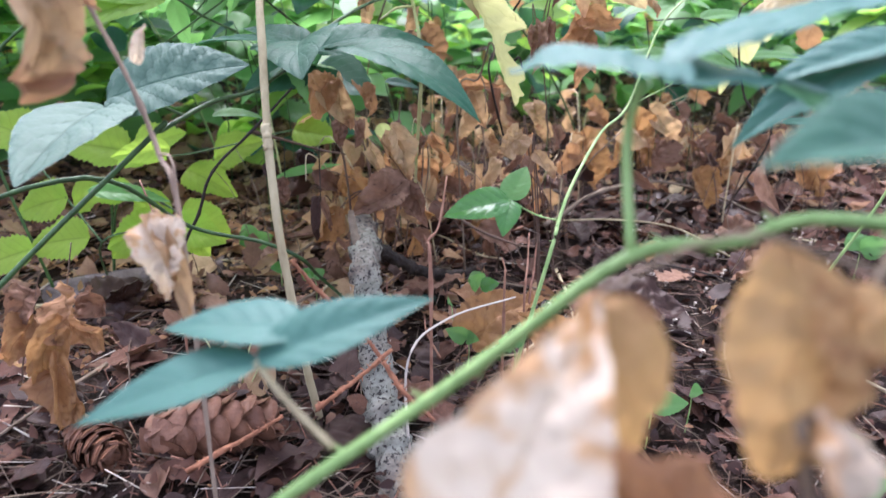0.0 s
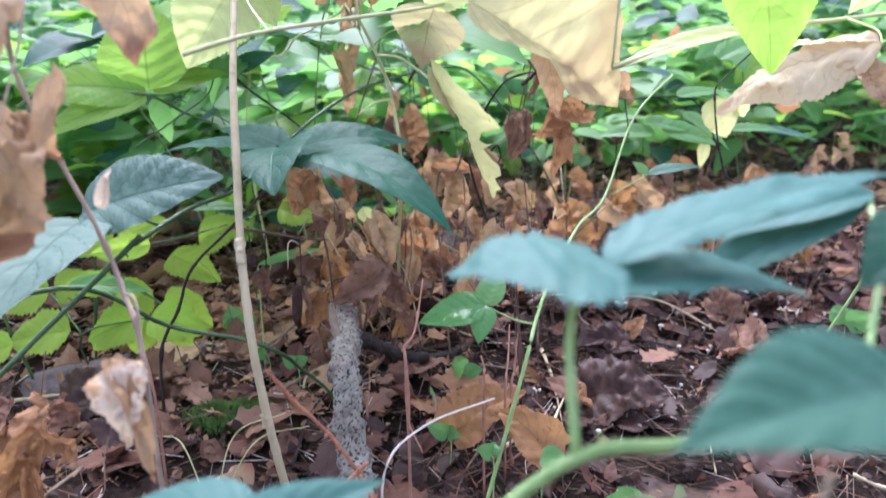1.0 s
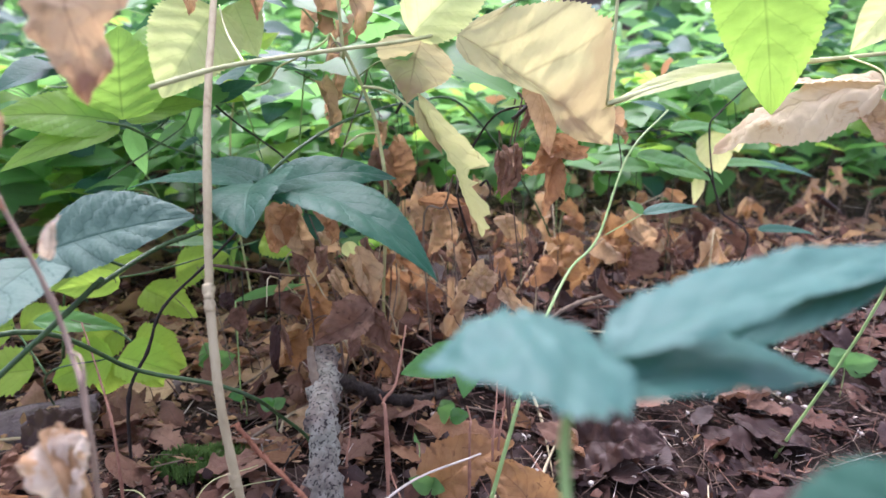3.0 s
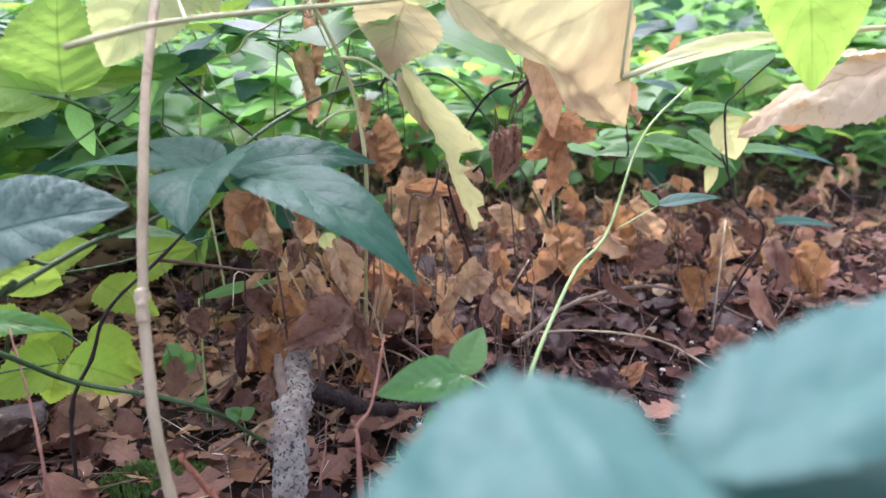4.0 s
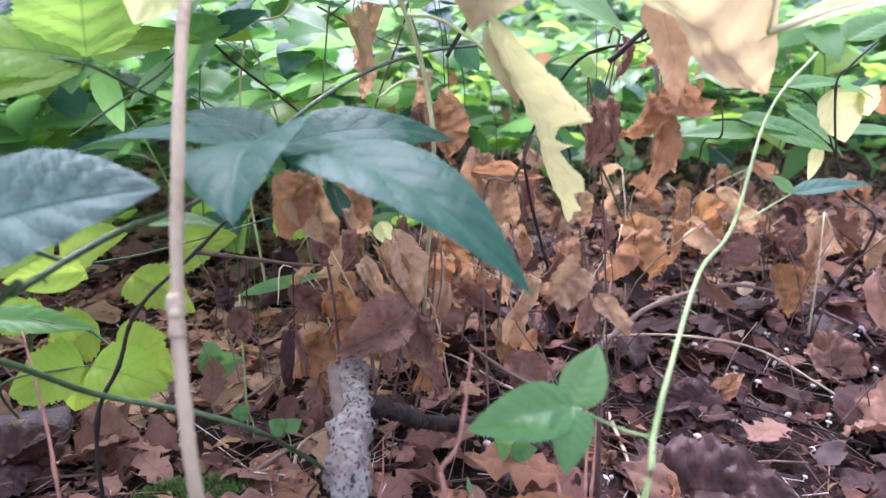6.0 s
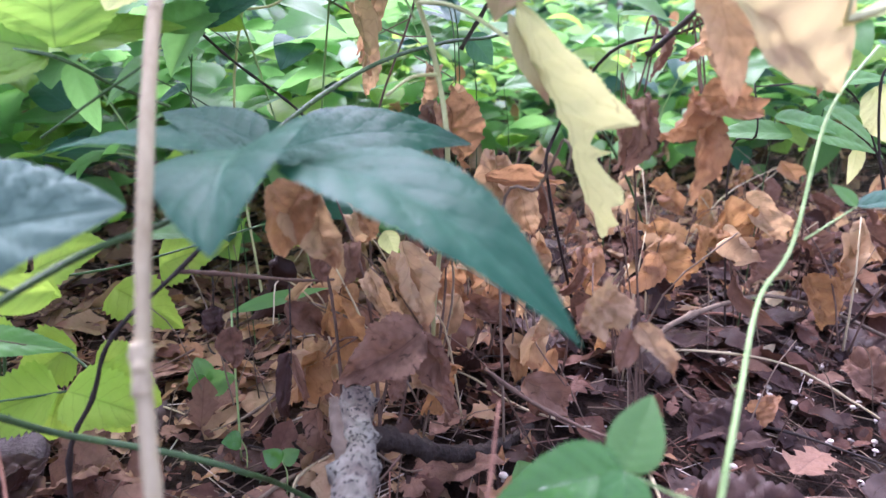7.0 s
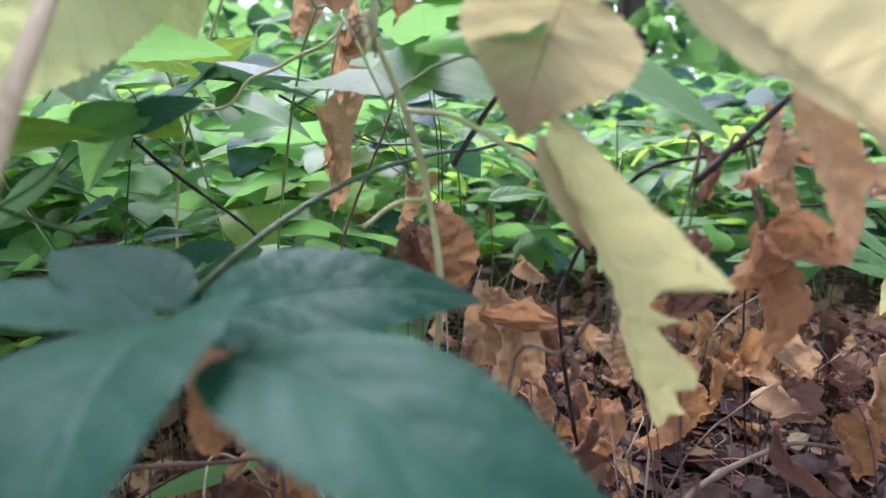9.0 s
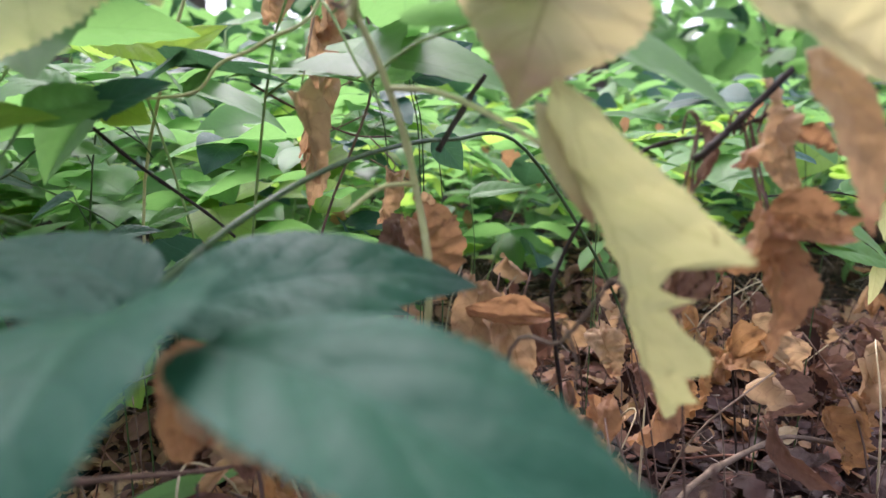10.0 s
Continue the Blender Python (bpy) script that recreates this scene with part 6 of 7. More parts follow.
leaf(rg, GREEN, (0.256, 0.78, 0.265), (0.203, 0.789, 0.254), 0.0231, (0, -0.3, 1), droop=0.4, shape="broad", ragged=0)
leaf(rg, GREEN, (0.316, 0.745, 0.252), (0.352, 0.755, 0.242), 0.0195, (0, -0.4, 1), droop=0.4, shape="broad", ragged=0)
leaf(rg, GREEN, (0.349, 0.784, 0.209), (0.42, 0.795, 0.204), 0.0244, (0, -0.3, 1), droop=0.4, shape="broad", ragged=0)
leaf(rg, TEAL, (0.388, 0.804, 0.206), (0.473, 0.812, 0.189), 0.0251, (0, -0.3, 1), droop=0.4, shape="broad", ragged=0)
leaf(rg, YELLOW, (0.314, 0.755, 0.249), (0.333, 0.753, 0.205), 0.0495, (0.2, -1, 0.2), droop=0.4, shape="broad", ragged=0.15)
leaf(rg, YELLOW, (0.341, 0.756, 0.252), (0.353, 0.76, 0.227), 0.0248, (-0.2, -1, 0.2), droop=0.4, shape="broad", ragged=0.15)
leaf(rg, YELLOW, (0.307, 0.75, 0.203), (0.306, 0.752, 0.171), 0.0171, (0.3, -1, 0.2), droop=0.4, shape="broad", ragged=0.15)
leaf(rg, TEAL, (0.276, 0.782, 0.27), (0.24, 0.798, 0.279), 0.0205, (0, -0.3, 1), droop=0.4, shape="broad", ragged=0)
leaf(rg, TEAL, (0.386, 0.761, 0.138), (0.459, 0.771, 0.13), 0.0191, (0, -0.3, 1), droop=0.4, shape="broad", ragged=0)

# brown curled leaves hanging behind

hb = thing("withered_bramble", (-0.09, 0.76, 0.02), "tall withered stem with long curled brown leaves", "dead plant", "withered brambles")
stem(hb, GREYTWIG, [(-0.09, 0.76, 0.02), (-0.085, 0.75, 0.2), (-0.046, 0.735, 0.321), (-0.064, 0.749, 0.394)], 0.0011, 0.0007)
stem(hb, GREYTWIG, [(-0.05, 0.745, 0.373), (-0.078, 0.743, 0.358), (-0.078, 0.743, 0.352)], 0.0005, 0.0004, name="petiole")
leaf(hb, TAN, (-0.078, 0.743, 0.352), (-0.085, 0.736, 0.309), 0.0323, (0.3, -1, 0.2), name="dead_leaf", **DRY, curl=0.9)
stem(hb, GREYTWIG, [(-0.05, 0.74, 0.349), (-0.071, 0.738, 0.333), (-0.071, 0.738, 0.327)], 0.0005, 0.0004, name="petiole")
leaf(hb, TAN, (-0.071, 0.738, 0.327), (-0.091, 0.729, 0.27), 0.0287, (0.3, -1, 0.2), name="dead_leaf", **DRY, curl=0.9)
stem(hb, GREYTWIG, [(-0.049, 0.736, 0.324), (-0.078, 0.734, 0.308), (-0.078, 0.734, 0.302)], 0.0005, 0.0004, name="petiole")
leaf(hb, TAN, (-0.078, 0.734, 0.302), (-0.091, 0.729, 0.266), 0.0251, (0.3, -1, 0.2), name="dead_leaf", **DRY, curl=0.9)
stem(hb, GREYTWIG, [(-0.049, 0.732, 0.299), (-0.081, 0.73, 0.283), (-0.081, 0.73, 0.277)], 0.0005, 0.0004, name="petiole")
leaf(hb, TAN, (-0.081, 0.73, 0.277), (-0.086, 0.724, 0.24), 0.0179, (0.3, -1, 0.2), name="dead_leaf", **DRY, curl=0.9)
stem(hb, GREYTWIG, [(-0.05, 0.748, 0.391), (-0.068, 0.745, 0.375), (-0.068, 0.745, 0.369)], 0.0005, 0.0004, name="petiole")
leaf(hb, TAN, (-0.068, 0.745, 0.369), (-0.082, 0.741, 0.341), 0.0287, (0.3, -1, 0.2), name="dead_leaf", **DRY, curl=0.9)
stem(hb, GREYTWIG, [(-0.05, 0.748, 0.395), (-0.1, 0.749, 0.385), (-0.1, 0.749, 0.379)], 0.0005, 0.0004, name="petiole")
leaf(hb, TAN, (-0.1, 0.749, 0.379), (-0.114, 0.745, 0.351), 0.0287, (0.3, -1, 0.2), name="dead_leaf", **DRY, curl=0.9)
stem(hb, GREYTWIG, [(-0.049, 0.729, 0.285), (-0.034, 0.725, 0.27), (-0.034, 0.725, 0.264)], 0.0005, 0.0004, name="petiole")
leaf(hb, TAN, (-0.034, 0.725, 0.264), (-0.044, 0.72, 0.232), 0.0251, (0.3, -1, 0.2), name="dead_leaf", **DRY, curl=0.9)
stem(hb, GREYTWIG, [(-0.048, 0.727, 0.271), (-0.02, 0.722, 0.256), (-0.02, 0.722, 0.25)], 0.0005, 0.0004, name="petiole")
leaf(hb, TAN, (-0.02, 0.722, 0.25), (-0.008, 0.715, 0.219), 0.0215, (0.3, -1, 0.2), name="dead_leaf", **DRY, curl=0.9)
stem(hb, GREYTWIG, [(-0.061, 0.749, 0.394), (-0.107, 0.65, 0.43), (-0.153, 0.55, 0.406)], 0.0005, 0.0004, name="petiole")
leaf(hb, TAN, (-0.153, 0.55, 0.406), (-0.152, 0.536, 0.352), 0.0256, (0.2, -1, 0.2), name="dead_leaf", **DRY, curl=0.8)
stem(hb, GREYTWIG, [(-0.061, 0.749, 0.394), (-0.086, 0.65, 0.43), (-0.11, 0.55, 0.405)], 0.0005, 0.0004, name="petiole")
leaf(hb, TAN, (-0.11, 0.55, 0.405), (-0.105, 0.535, 0.348), 0.0256, (0.2, -1, 0.2), name="dead_leaf", **DRY, curl=0.8)
stem(hb, GREYTWIG, [(-0.061, 0.749, 0.394), (-0.066, 0.676, 0.431), (-0.071, 0.603, 0.408)], 0.0005, 0.0004, name="petiole")
leaf(hb, TAN, (-0.071, 0.603, 0.408), (-0.067, 0.585, 0.342), 0.0376, (0.2, -1, 0.2), name="dead_leaf", **DRY, curl=0.8)
stem(hb, GREYTWIG, [(-0.061, 0.749, 0.394), (-0.054, 0.675, 0.429), (-0.048, 0.601, 0.403)], 0.0005, 0.0004, name="petiole")
leaf(hb, TAN, (-0.048, 0.601, 0.403), (-0.039, 0.583, 0.335), 0.0329, (0.2, -1, 0.2), name="dead_leaf", **DRY, curl=0.8)
stem(hb, GREYTWIG, [(-0.061, 0.749, 0.394), (-0.07, 0.698, 0.38), (-0.079, 0.648, 0.306)], 0.0005, 0.0004, name="petiole")
leaf(hb, TAN, (-0.079, 0.648, 0.306), (-0.069, 0.636, 0.26), 0.0265, (0.2, -1, 0.2), name="dead_leaf", **DRY, curl=0.8)

# coiled tendril on the faded stem
coil = [(-0.052 + 0.0045 * math.cos(a * 0.9) * (1 - a / 26), 0.545 + 0.0008 * a, 0.331 + 0.0045 * math.sin(a * 0.9) * (1 - a / 26)) for a in range(20)]
stem(faded, GREYTWIG, [(-0.047, 0.556, 0.322)] + coil, 0.0005, 0.0003, name="tendril", sides=6, steps=3)

# slab of purplish bark
BARK = plain_material("purplish_grey_bark", ((0.28, (0.075, 0.055, 0.055)), (0.55, (0.16, 0.125, 0.125)), (0.8, (0.30, 0.25, 0.245))), 55.0, 0.7, 300.0, 0.9, 0.004, spec=0.2)
slab = thing("bark_piece", (-0.325, 0.575, 0), "curved slab of purplish grey bark in the litter", "bark")
verts, faces = [], []
for side in (0, 1):
    for i in range(13):
        for j in range(9):
            u, v = i / 12 - 0.5, j / 8 - 0.5
            rim = 1 + 0.22 * noise.noise(Vector((math.atan2(v, u) * 2, side * 0.1, 3.3)))
            bow = 0.010 * (1 - 4 * v * v) + 0.004 * noise.noise(Vector((u * 5, v * 5, 1.7)))
            verts.append((u * 0.090 * rim, v * 0.050 * rim, 0.018 + bow - side * 0.004))
for i in range(12):
    for j in range(8):
        a = i * 9 + j
        faces += [(a, a + 9, a + 10, a + 1), (117 + a, 118 + a, 127 + a, 126 + a)]
edge = [i * 9 for i in range(13)] + [108 + j for j in range(1, 9)] + [i * 9 + 8 for i in range(11, -1, -1)] + list(range(7, 0, -1))
faces += [(a, b, b + 117, a + 117) for a, b in zip(edge, edge[1:] + edge[:1])]
part("bark", mesh_of("bark", verts, faces, BARK), slab, matrix=pose(0, 0, 0, 32, -6, 14))

# pale leaf chips
for x, y, z, w in ((0.290, 0.800, 0.046, 0.014), (0.262, 0.742, 0.020, 0.009)):
    g = thing("fallen_leaf", (x, y, 0), "small bleached leaf scrap on the litter", "leaf", "fallen leaves")
    leaf(g, BLEACHED, (x - w * 0.7, y, z), (x + w * 0.7, y + 0.004, z + 0.008), w, (0.1, -0.9, 0.6), name="blade", shape="broad", serr=0.04, teeth=10, crumple=0.12, ragged=0.2)

# fine grass by the moss
gb = thing("grass", (-0.135, 0.41, 0), "few thin pale green grass blades bent over the litter", "grass")
for a, b, c in (((-0.150, 0.405, 0.000), (-0.132, 0.412, 0.055), (-0.100, 0.428, 0.062)), ((-0.148, 0.409, 0.000), (-0.120, 0.420, 0.045), (-0.088, 0.446, 0.040)), ((-0.152, 0.402, 0.000), (-0.168, 0.410, 0.050), (-0.192, 0.424, 0.048))):
    stem(gb, PALESTEM, [a, b, c], 0.0006, 0.0003, name="leaf_blade", sides=5, steps=8)

# leaves on the floor that stand out

g = thing("fallen_leaf", (0.048, 0.447, 0), "crumpled dry orange leaf on the litter", "leaf", "fallen leaves")
leaf(g, RUST, (0.020, 0.447, 0.030), (0.074, 0.447, 0.062), 0.0400, (0.3, -0.6, 1), name="blade", shape="broad", **{**DRY, 'crumple': 0.18})
stem(g, TWIG, [(0.016, 0.447, 0.038), (0.005, 0.447, 0)], 0.0006, 0.0004, name="leaf_stalk", sides=5)

g = thing("fallen_leaf", (0.068, 0.415, 0), "crumpled dry orange leaf on the litter", "leaf", "fallen leaves")
leaf(g, RUST, (0.09, 0.405, 0.030), (0.052, 0.429, 0.062), 0.0380, (-0.039, -0.6, 1), name="blade", shape="ovate", **{**DRY, 'crumple': 0.18})
stem(g, TWIG, [(0.09, 0.401, 0.048), (0.097, 0.396, 0)], 0.0006, 0.0004, name="leaf_stalk", sides=5)

g = thing("fallen_leaf", (-0.282, 0.529, 0), "damp dark brown fallen leaf", "leaf", "fallen leaves")
leaf(g, UMBER, (-0.284, 0.545, 0.018), (-0.281, 0.514, 0.038), 0.0358, (-0.29, -0.6, 1), name="blade", shape="broad", **{**DRY, 'crumple': 0.10, 'ragged': 0.15, 'fold': 0.2, 'twist': 0.2, 'droop': 0.5})
stem(g, TWIG, [(-0.284, 0.545, 0.018), (-0.285, 0.55, 0)], 0.0006, 0.0004, name="leaf_stalk", sides=5)

g = thing("fallen_leaf", (-0.297, 0.546, 0), "damp dark brown fallen leaf", "leaf", "fallen leaves")
leaf(g, UMBER, (-0.319, 0.526, 0.008), (-0.274, 0.565, 0.028), 0.0569, (0.113, -0.6, 1), name="blade", shape="broad", **{**DRY, 'crumple': 0.10, 'ragged': 0.15, 'fold': 0.2, 'twist': 0.2, 'droop': 0.5})
stem(g, TWIG, [(-0.319, 0.526, 0.008), (-0.327, 0.519, 0)], 0.0006, 0.0004, name="leaf_stalk", sides=5)

g = thing("fallen_leaf", (0.183, 0.623, 0), "damp dark brown fallen leaf", "leaf", "fallen leaves")
leaf(g, UMBER, (0.21, 0.626, 0.008), (0.156, 0.621, 0.028), 0.0432, (0.261, -0.6, 1), name="blade", shape="ovate", **{**DRY, 'crumple': 0.10, 'ragged': 0.15, 'fold': 0.2, 'twist': 0.2, 'droop': 0.5})
stem(g, TWIG, [(0.21, 0.626, 0.008), (0.219, 0.627, 0)], 0.0006, 0.0004, name="leaf_stalk", sides=5)

g = thing("fallen_leaf", (0.163, 0.516, 0), "damp dark brown fallen leaf", "leaf", "fallen leaves")
leaf(g, UMBER, (0.125, 0.534, 0.008), (0.2, 0.497, 0.028), 0.0735, (-0.181, -0.6, 1), name="blade", shape="broad", **{**DRY, 'crumple': 0.10, 'ragged': 0.15, 'fold': 0.2, 'twist': 0.2, 'droop': 0.5})
stem(g, TWIG, [(0.125, 0.534, 0.008), (0.112, 0.541, 0)], 0.0006, 0.0004, name="leaf_stalk", sides=5)

g = thing("fallen_leaf", (0.325, 0.704, 0), "curled brown fallen leaf", "leaf", "fallen leaves")
leaf(g, BROWN, (0.331, 0.685, 0.008), (0.319, 0.723, 0.028), 0.0453, (-0.214, -0.6, 1), name="blade", shape="broad", **{**DRY, 'crumple': 0.18})
stem(g, TWIG, [(0.331, 0.685, 0.008), (0.333, 0.678, 0)], 0.0006, 0.0004, name="leaf_stalk", sides=5)

g = thing("fallen_leaf", (0.305, 0.577, 0), "curled brown fallen leaf", "leaf", "fallen leaves")
leaf(g, BROWN, (0.321, 0.596, 0.008), (0.289, 0.559, 0.028), 0.0494, (0.236, -0.6, 1), name="blade", shape="ovate", **{**DRY, 'crumple': 0.18})
stem(g, TWIG, [(0.321, 0.596, 0.008), (0.327, 0.602, 0)], 0.0006, 0.0004, name="leaf_stalk", sides=5)

g = thing("fallen_leaf", (0.212, 0.637, 0), "crumpled dry orange leaf on the litter", "leaf", "fallen leaves")
leaf(g, ORANGE, (0.2, 0.635, 0.018), (0.223, 0.64, 0.038), 0.0183, (0.154, -0.6, 1), name="blade", shape="broad", **{**DRY, 'crumple': 0.18})
stem(g, TWIG, [(0.2, 0.635, 0.018), (0.197, 0.635, 0)], 0.0006, 0.0004, name="leaf_stalk", sides=5)

g = thing("fallen_leaf", (0.166, 0.528, 0), "damp dark brown fallen leaf", "leaf", "fallen leaves")
leaf(g, UMBER, (0.186, 0.521, 0.004), (0.146, 0.536, 0.02), 0.0360, (-0.275, -0.6, 1), name="blade", shape="broad", **{**DRY, 'crumple': 0.10, 'ragged': 0.15, 'fold': 0.2, 'twist': 0.2, 'droop': 0.5})
stem(g, TWIG, [(0.186, 0.521, 0.004), (0.193, 0.519, 0)], 0.0006, 0.0004, name="leaf_stalk", sides=5)

g = thing("fallen_leaf", (0.315, 0.594, 0), "curled brown fallen leaf", "leaf", "fallen leaves")
leaf(g, BROWN, (0.304, 0.615, 0.008), (0.325, 0.572, 0.028), 0.0526, (-0.083, -0.6, 1), name="blade", shape="ovate", **{**DRY, 'crumple': 0.18})
stem(g, TWIG, [(0.304, 0.615, 0.008), (0.3, 0.623, 0)], 0.0006, 0.0004, name="leaf_stalk", sides=5)

g = thing("fallen_leaf", (0.191, 0.526, 0), "damp dark brown fallen leaf", "leaf", "fallen leaves")
leaf(g, UMBER, (0.176, 0.502, 0.004), (0.206, 0.55, 0.018), 0.0600, (0.297, -0.6, 1), name="blade", shape="broad", **{**DRY, 'crumple': 0.10, 'ragged': 0.15, 'fold': 0.2, 'twist': 0.2, 'droop': 0.5})
stem(g, TWIG, [(0.176, 0.502, 0.004), (0.17, 0.493, 0)], 0.0006, 0.0004, name="leaf_stalk", sides=5)

g = thing("fallen_leaf", (-0.133, 0.746, 0), "crumpled dry tan leaf on the litter", "leaf", "fallen leaves")
leaf(g, TAN, (-0.115, 0.752, 0.038), (-0.15, 0.741, 0.058), 0.0304, (0.006, -0.6, 1), name="blade", shape="broad", **{**DRY, 'crumple': 0.18})
stem(g, TWIG, [(-0.115, 0.752, 0.038), (-0.109, 0.753, 0)], 0.0006, 0.0004, name="leaf_stalk", sides=5)

g = thing("fallen_leaf", (-0.245, 0.564, 0), "curled brown fallen leaf", "leaf", "fallen leaves")
leaf(g, BROWN, (-0.272, 0.571, 0.008), (-0.219, 0.557, 0.028), 0.0452, (-0.298, -0.6, 1), name="blade", shape="ovate", **{**DRY, 'crumple': 0.18})
stem(g, TWIG, [(-0.272, 0.571, 0.008), (-0.281, 0.573, 0)], 0.0006, 0.0004, name="leaf_stalk", sides=5)

g = thing("fallen_leaf", (0.176, 0.627, 0), "damp dark brown fallen leaf", "leaf", "fallen leaves")
leaf(g, UMBER, (0.189, 0.609, 0.008), (0.162, 0.646, 0.028), 0.0473, (0.071, -0.6, 1), name="blade", shape="broad", **{**DRY, 'crumple': 0.10, 'ragged': 0.15, 'fold': 0.2, 'twist': 0.2, 'droop': 0.5})
stem(g, TWIG, [(0.189, 0.609, 0.008), (0.194, 0.602, 0)], 0.0006, 0.0004, name="leaf_stalk", sides=5)

g = thing("fallen_leaf", (0.127, 0.512, 0), "crumpled dry orange leaf on the litter", "leaf", "fallen leaves")
leaf(g, ORANGE, (0.131, 0.522, 0.008), (0.123, 0.502, 0.028), 0.0230, (0.28, -0.6, 1), name="blade", shape="broad", **{**DRY, 'crumple': 0.18})
stem(g, TWIG, [(0.131, 0.522, 0.008), (0.132, 0.525, 0)], 0.0006, 0.0004, name="leaf_stalk", sides=5)

g = thing("fallen_leaf", (0.479, 0.826, 0), "crumpled dry orange leaf on the litter", "leaf", "fallen leaves")
leaf(g, ORANGE, (0.452, 0.815, 0.048), (0.505, 0.837, 0.068), 0.0492, (-0.143, -0.6, 1), name="blade", shape="ovate", **{**DRY, 'crumple': 0.18})
stem(g, TWIG, [(0.452, 0.815, 0.048), (0.443, 0.811, 0)], 0.0006, 0.0004, name="leaf_stalk", sides=5)

# ---- cones ----
def cone(at, axis, length, radius):
    """A conifer cone: a core set round with overlapping rounded scales."""
    t = thing("conifer_cone", at, "brown conifer cone with rounded overlapping scales, lying in the litter", "cone", "cones")
    d = np.asarray(axis, float) / np.linalg.norm(axis)
    a = np.cross(d, (0, 0, 1))
    a = a / np.linalg.norm(a)
    b = np.cross(d, a)
    core = [-d * length * 0.5, -d * length * 0.2, d * length * 0.2, d * length * 0.5]
    v, f, _ = tube(core, radius * 0.55, radius * 0.35, 10, 5)
    part("core", mesh_of("core", v, f, CONE), t)
    n = 46
    for k in range(n):
        s = k / n
        ang = k * 2.39996
        r = radius * math.sin(math.pi * (0.12 + 0.82 * s)) ** 0.6
        out = math.cos(ang) * a + math.sin(ang) * b
        side = np.cross(out, d)
        c = d * length * (s - 0.5) + out * r * 0.62
        w, h = radius * 0.56, radius * 0.74
        verts, faces = [], []
        for i in range(4):
            for j in range(5):
                p, q = i / 3, j / 4 * 2 - 1
                bulge = radius * 0.12 * (1 - q * q)
                verts.append(c + d * h * (p - 0.3) * (1 - 0.25 * q * q) + side * w * q * (1 - 0.35 * p * p) + out * (r * 0.30 * p + bulge))
        for i in range(3):
            for j in range(4):
                faces.append((i * 5 + j, i * 5 + j + 1, i * 5 + j + 6, i * 5 + j + 5))
        m = len(verts)
        verts += [q - out * radius * 0.10 for q in verts]
        faces += [tuple(m + q for q in g)[::-1] for g in faces]
        faces += [(15 + j, 16 + j, m + 16 + j, m + 15 + j)[::-1] for j in range(4)]
        part("scale", mesh_of("scale", verts, faces, CONE), t)
    return t


cone((-0.145, 0.342, 0.026), (1, 0.2, 0.05), 0.070, 0.020)
cone((-0.215, 0.335, 0.018), (0.8, -0.6, 0.1), 0.045, 0.015)


# ---- tiny white fungi dotted over the damp leaves ----
def fungus_mesh(r):
    bm = bmesh.new()
    bmesh.ops.create_uvsphere(bm, u_segments=8, v_segments=5, radius=r)
    for q in bm.verts:
        q.co.z = q.co.z * 0.65 if q.co.z > 0 else q.co.z * 0.3
        q.co.z += r * 1.1
    s = bmesh.ops.create_cone(bm, segments=6, radius1=r * 0.3, radius2=r * 0.25, depth=r * 1.4)
    for q in s["verts"]:
        q.co.z += r * 0.3
    me = bpy.data.meshes.new("fungus")
    bm.to_mesh(me)
    bm.free()
    me.polygons.foreach_set("use_smooth", np.ones(len(me.polygons), dtype=bool))
    me.materials.append(FUNGUS)
    return me


rnd = random.Random(5)
FUNGI = [fungus_mesh(r) for r in (0.0017, 0.0024, 0.0032)]
for k in range(110):
    cx, cy = rnd.choice(((0.30, 0.66), (0.36, 0.60), (0.25, 0.72), (0.40, 0.72), (0.18, 0.58), (0.12, 0.50)))
    x, y = rnd.gauss(cx, 0.045), rnd.gauss(cy, 0.04)
    ob = new("fungus", FUNGI[rnd.choice((0, 0, 1, 1, 2))])
    ob.matrix_basis = pose(x, y, height(x, y) + rnd.uniform(0.004, 0.010), rnd.uniform(-15, 15), rnd.uniform(-15, 15), 0)
    tagged(ob, "tiny white fungus cap on damp litter", "fungus", "fungi")


# ---- leaf litter ----
def joined(name, pieces, mat, with_uv=True):
    """One mesh out of many (points, faces, uvs)."""
    verts, faces, uvs, o = [], [], [], 0
    for p, f, uv in pieces:
        verts.append(p)
        faces += [tuple(o + i for i in g) for g in f]
        if with_uv:
            uvs += list(uv)
        o += len(p)
    return mesh_of(name, np.concatenate(verts), faces, mat, uvs if with_uv else None)


def turned(pts, m):
    return np.asarray(pts) @ np.array(m.to_3x3()).T + np.array(m.translation)


rnd = random.Random(11)
DEAD = (UMBER, REDBROWN, BROWN, TAN, ORANGE)
LABELS = ("damp fallen leaf in the litter, darkened for shade", "red-brown fallen leaf in the litter", "curled brown fallen leaf in the litter", "dry tan fallen leaf in the litter", "dry orange fallen leaf in the litter")
FORMS = ((0.62, "broad"), (0.55, "ovate"), (0.72, "round"), (0.70, "oak"), (0.60, "oak"), (0.5, "broad"), (0.40, "lance"), (0.66, "ovate"))


def litter_shapes(rows, cols, seed):
    q = random.Random(seed)
    return [blade(1.0, w, s, n=rows, m=cols, droop=q.uniform(-0.5, 0.9), fold=q.uniform(-0.15, 0.3), curl=q.uniform(-0.5, 0.8), twist=q.uniform(-0.5, 0.5), crumple=q.uniform(0.06, 0.16), serr=0.0, ripple=0.05, ragged=0.22, seed=seed + k)
            for k, (w, s) in enumerate(FORMS)]


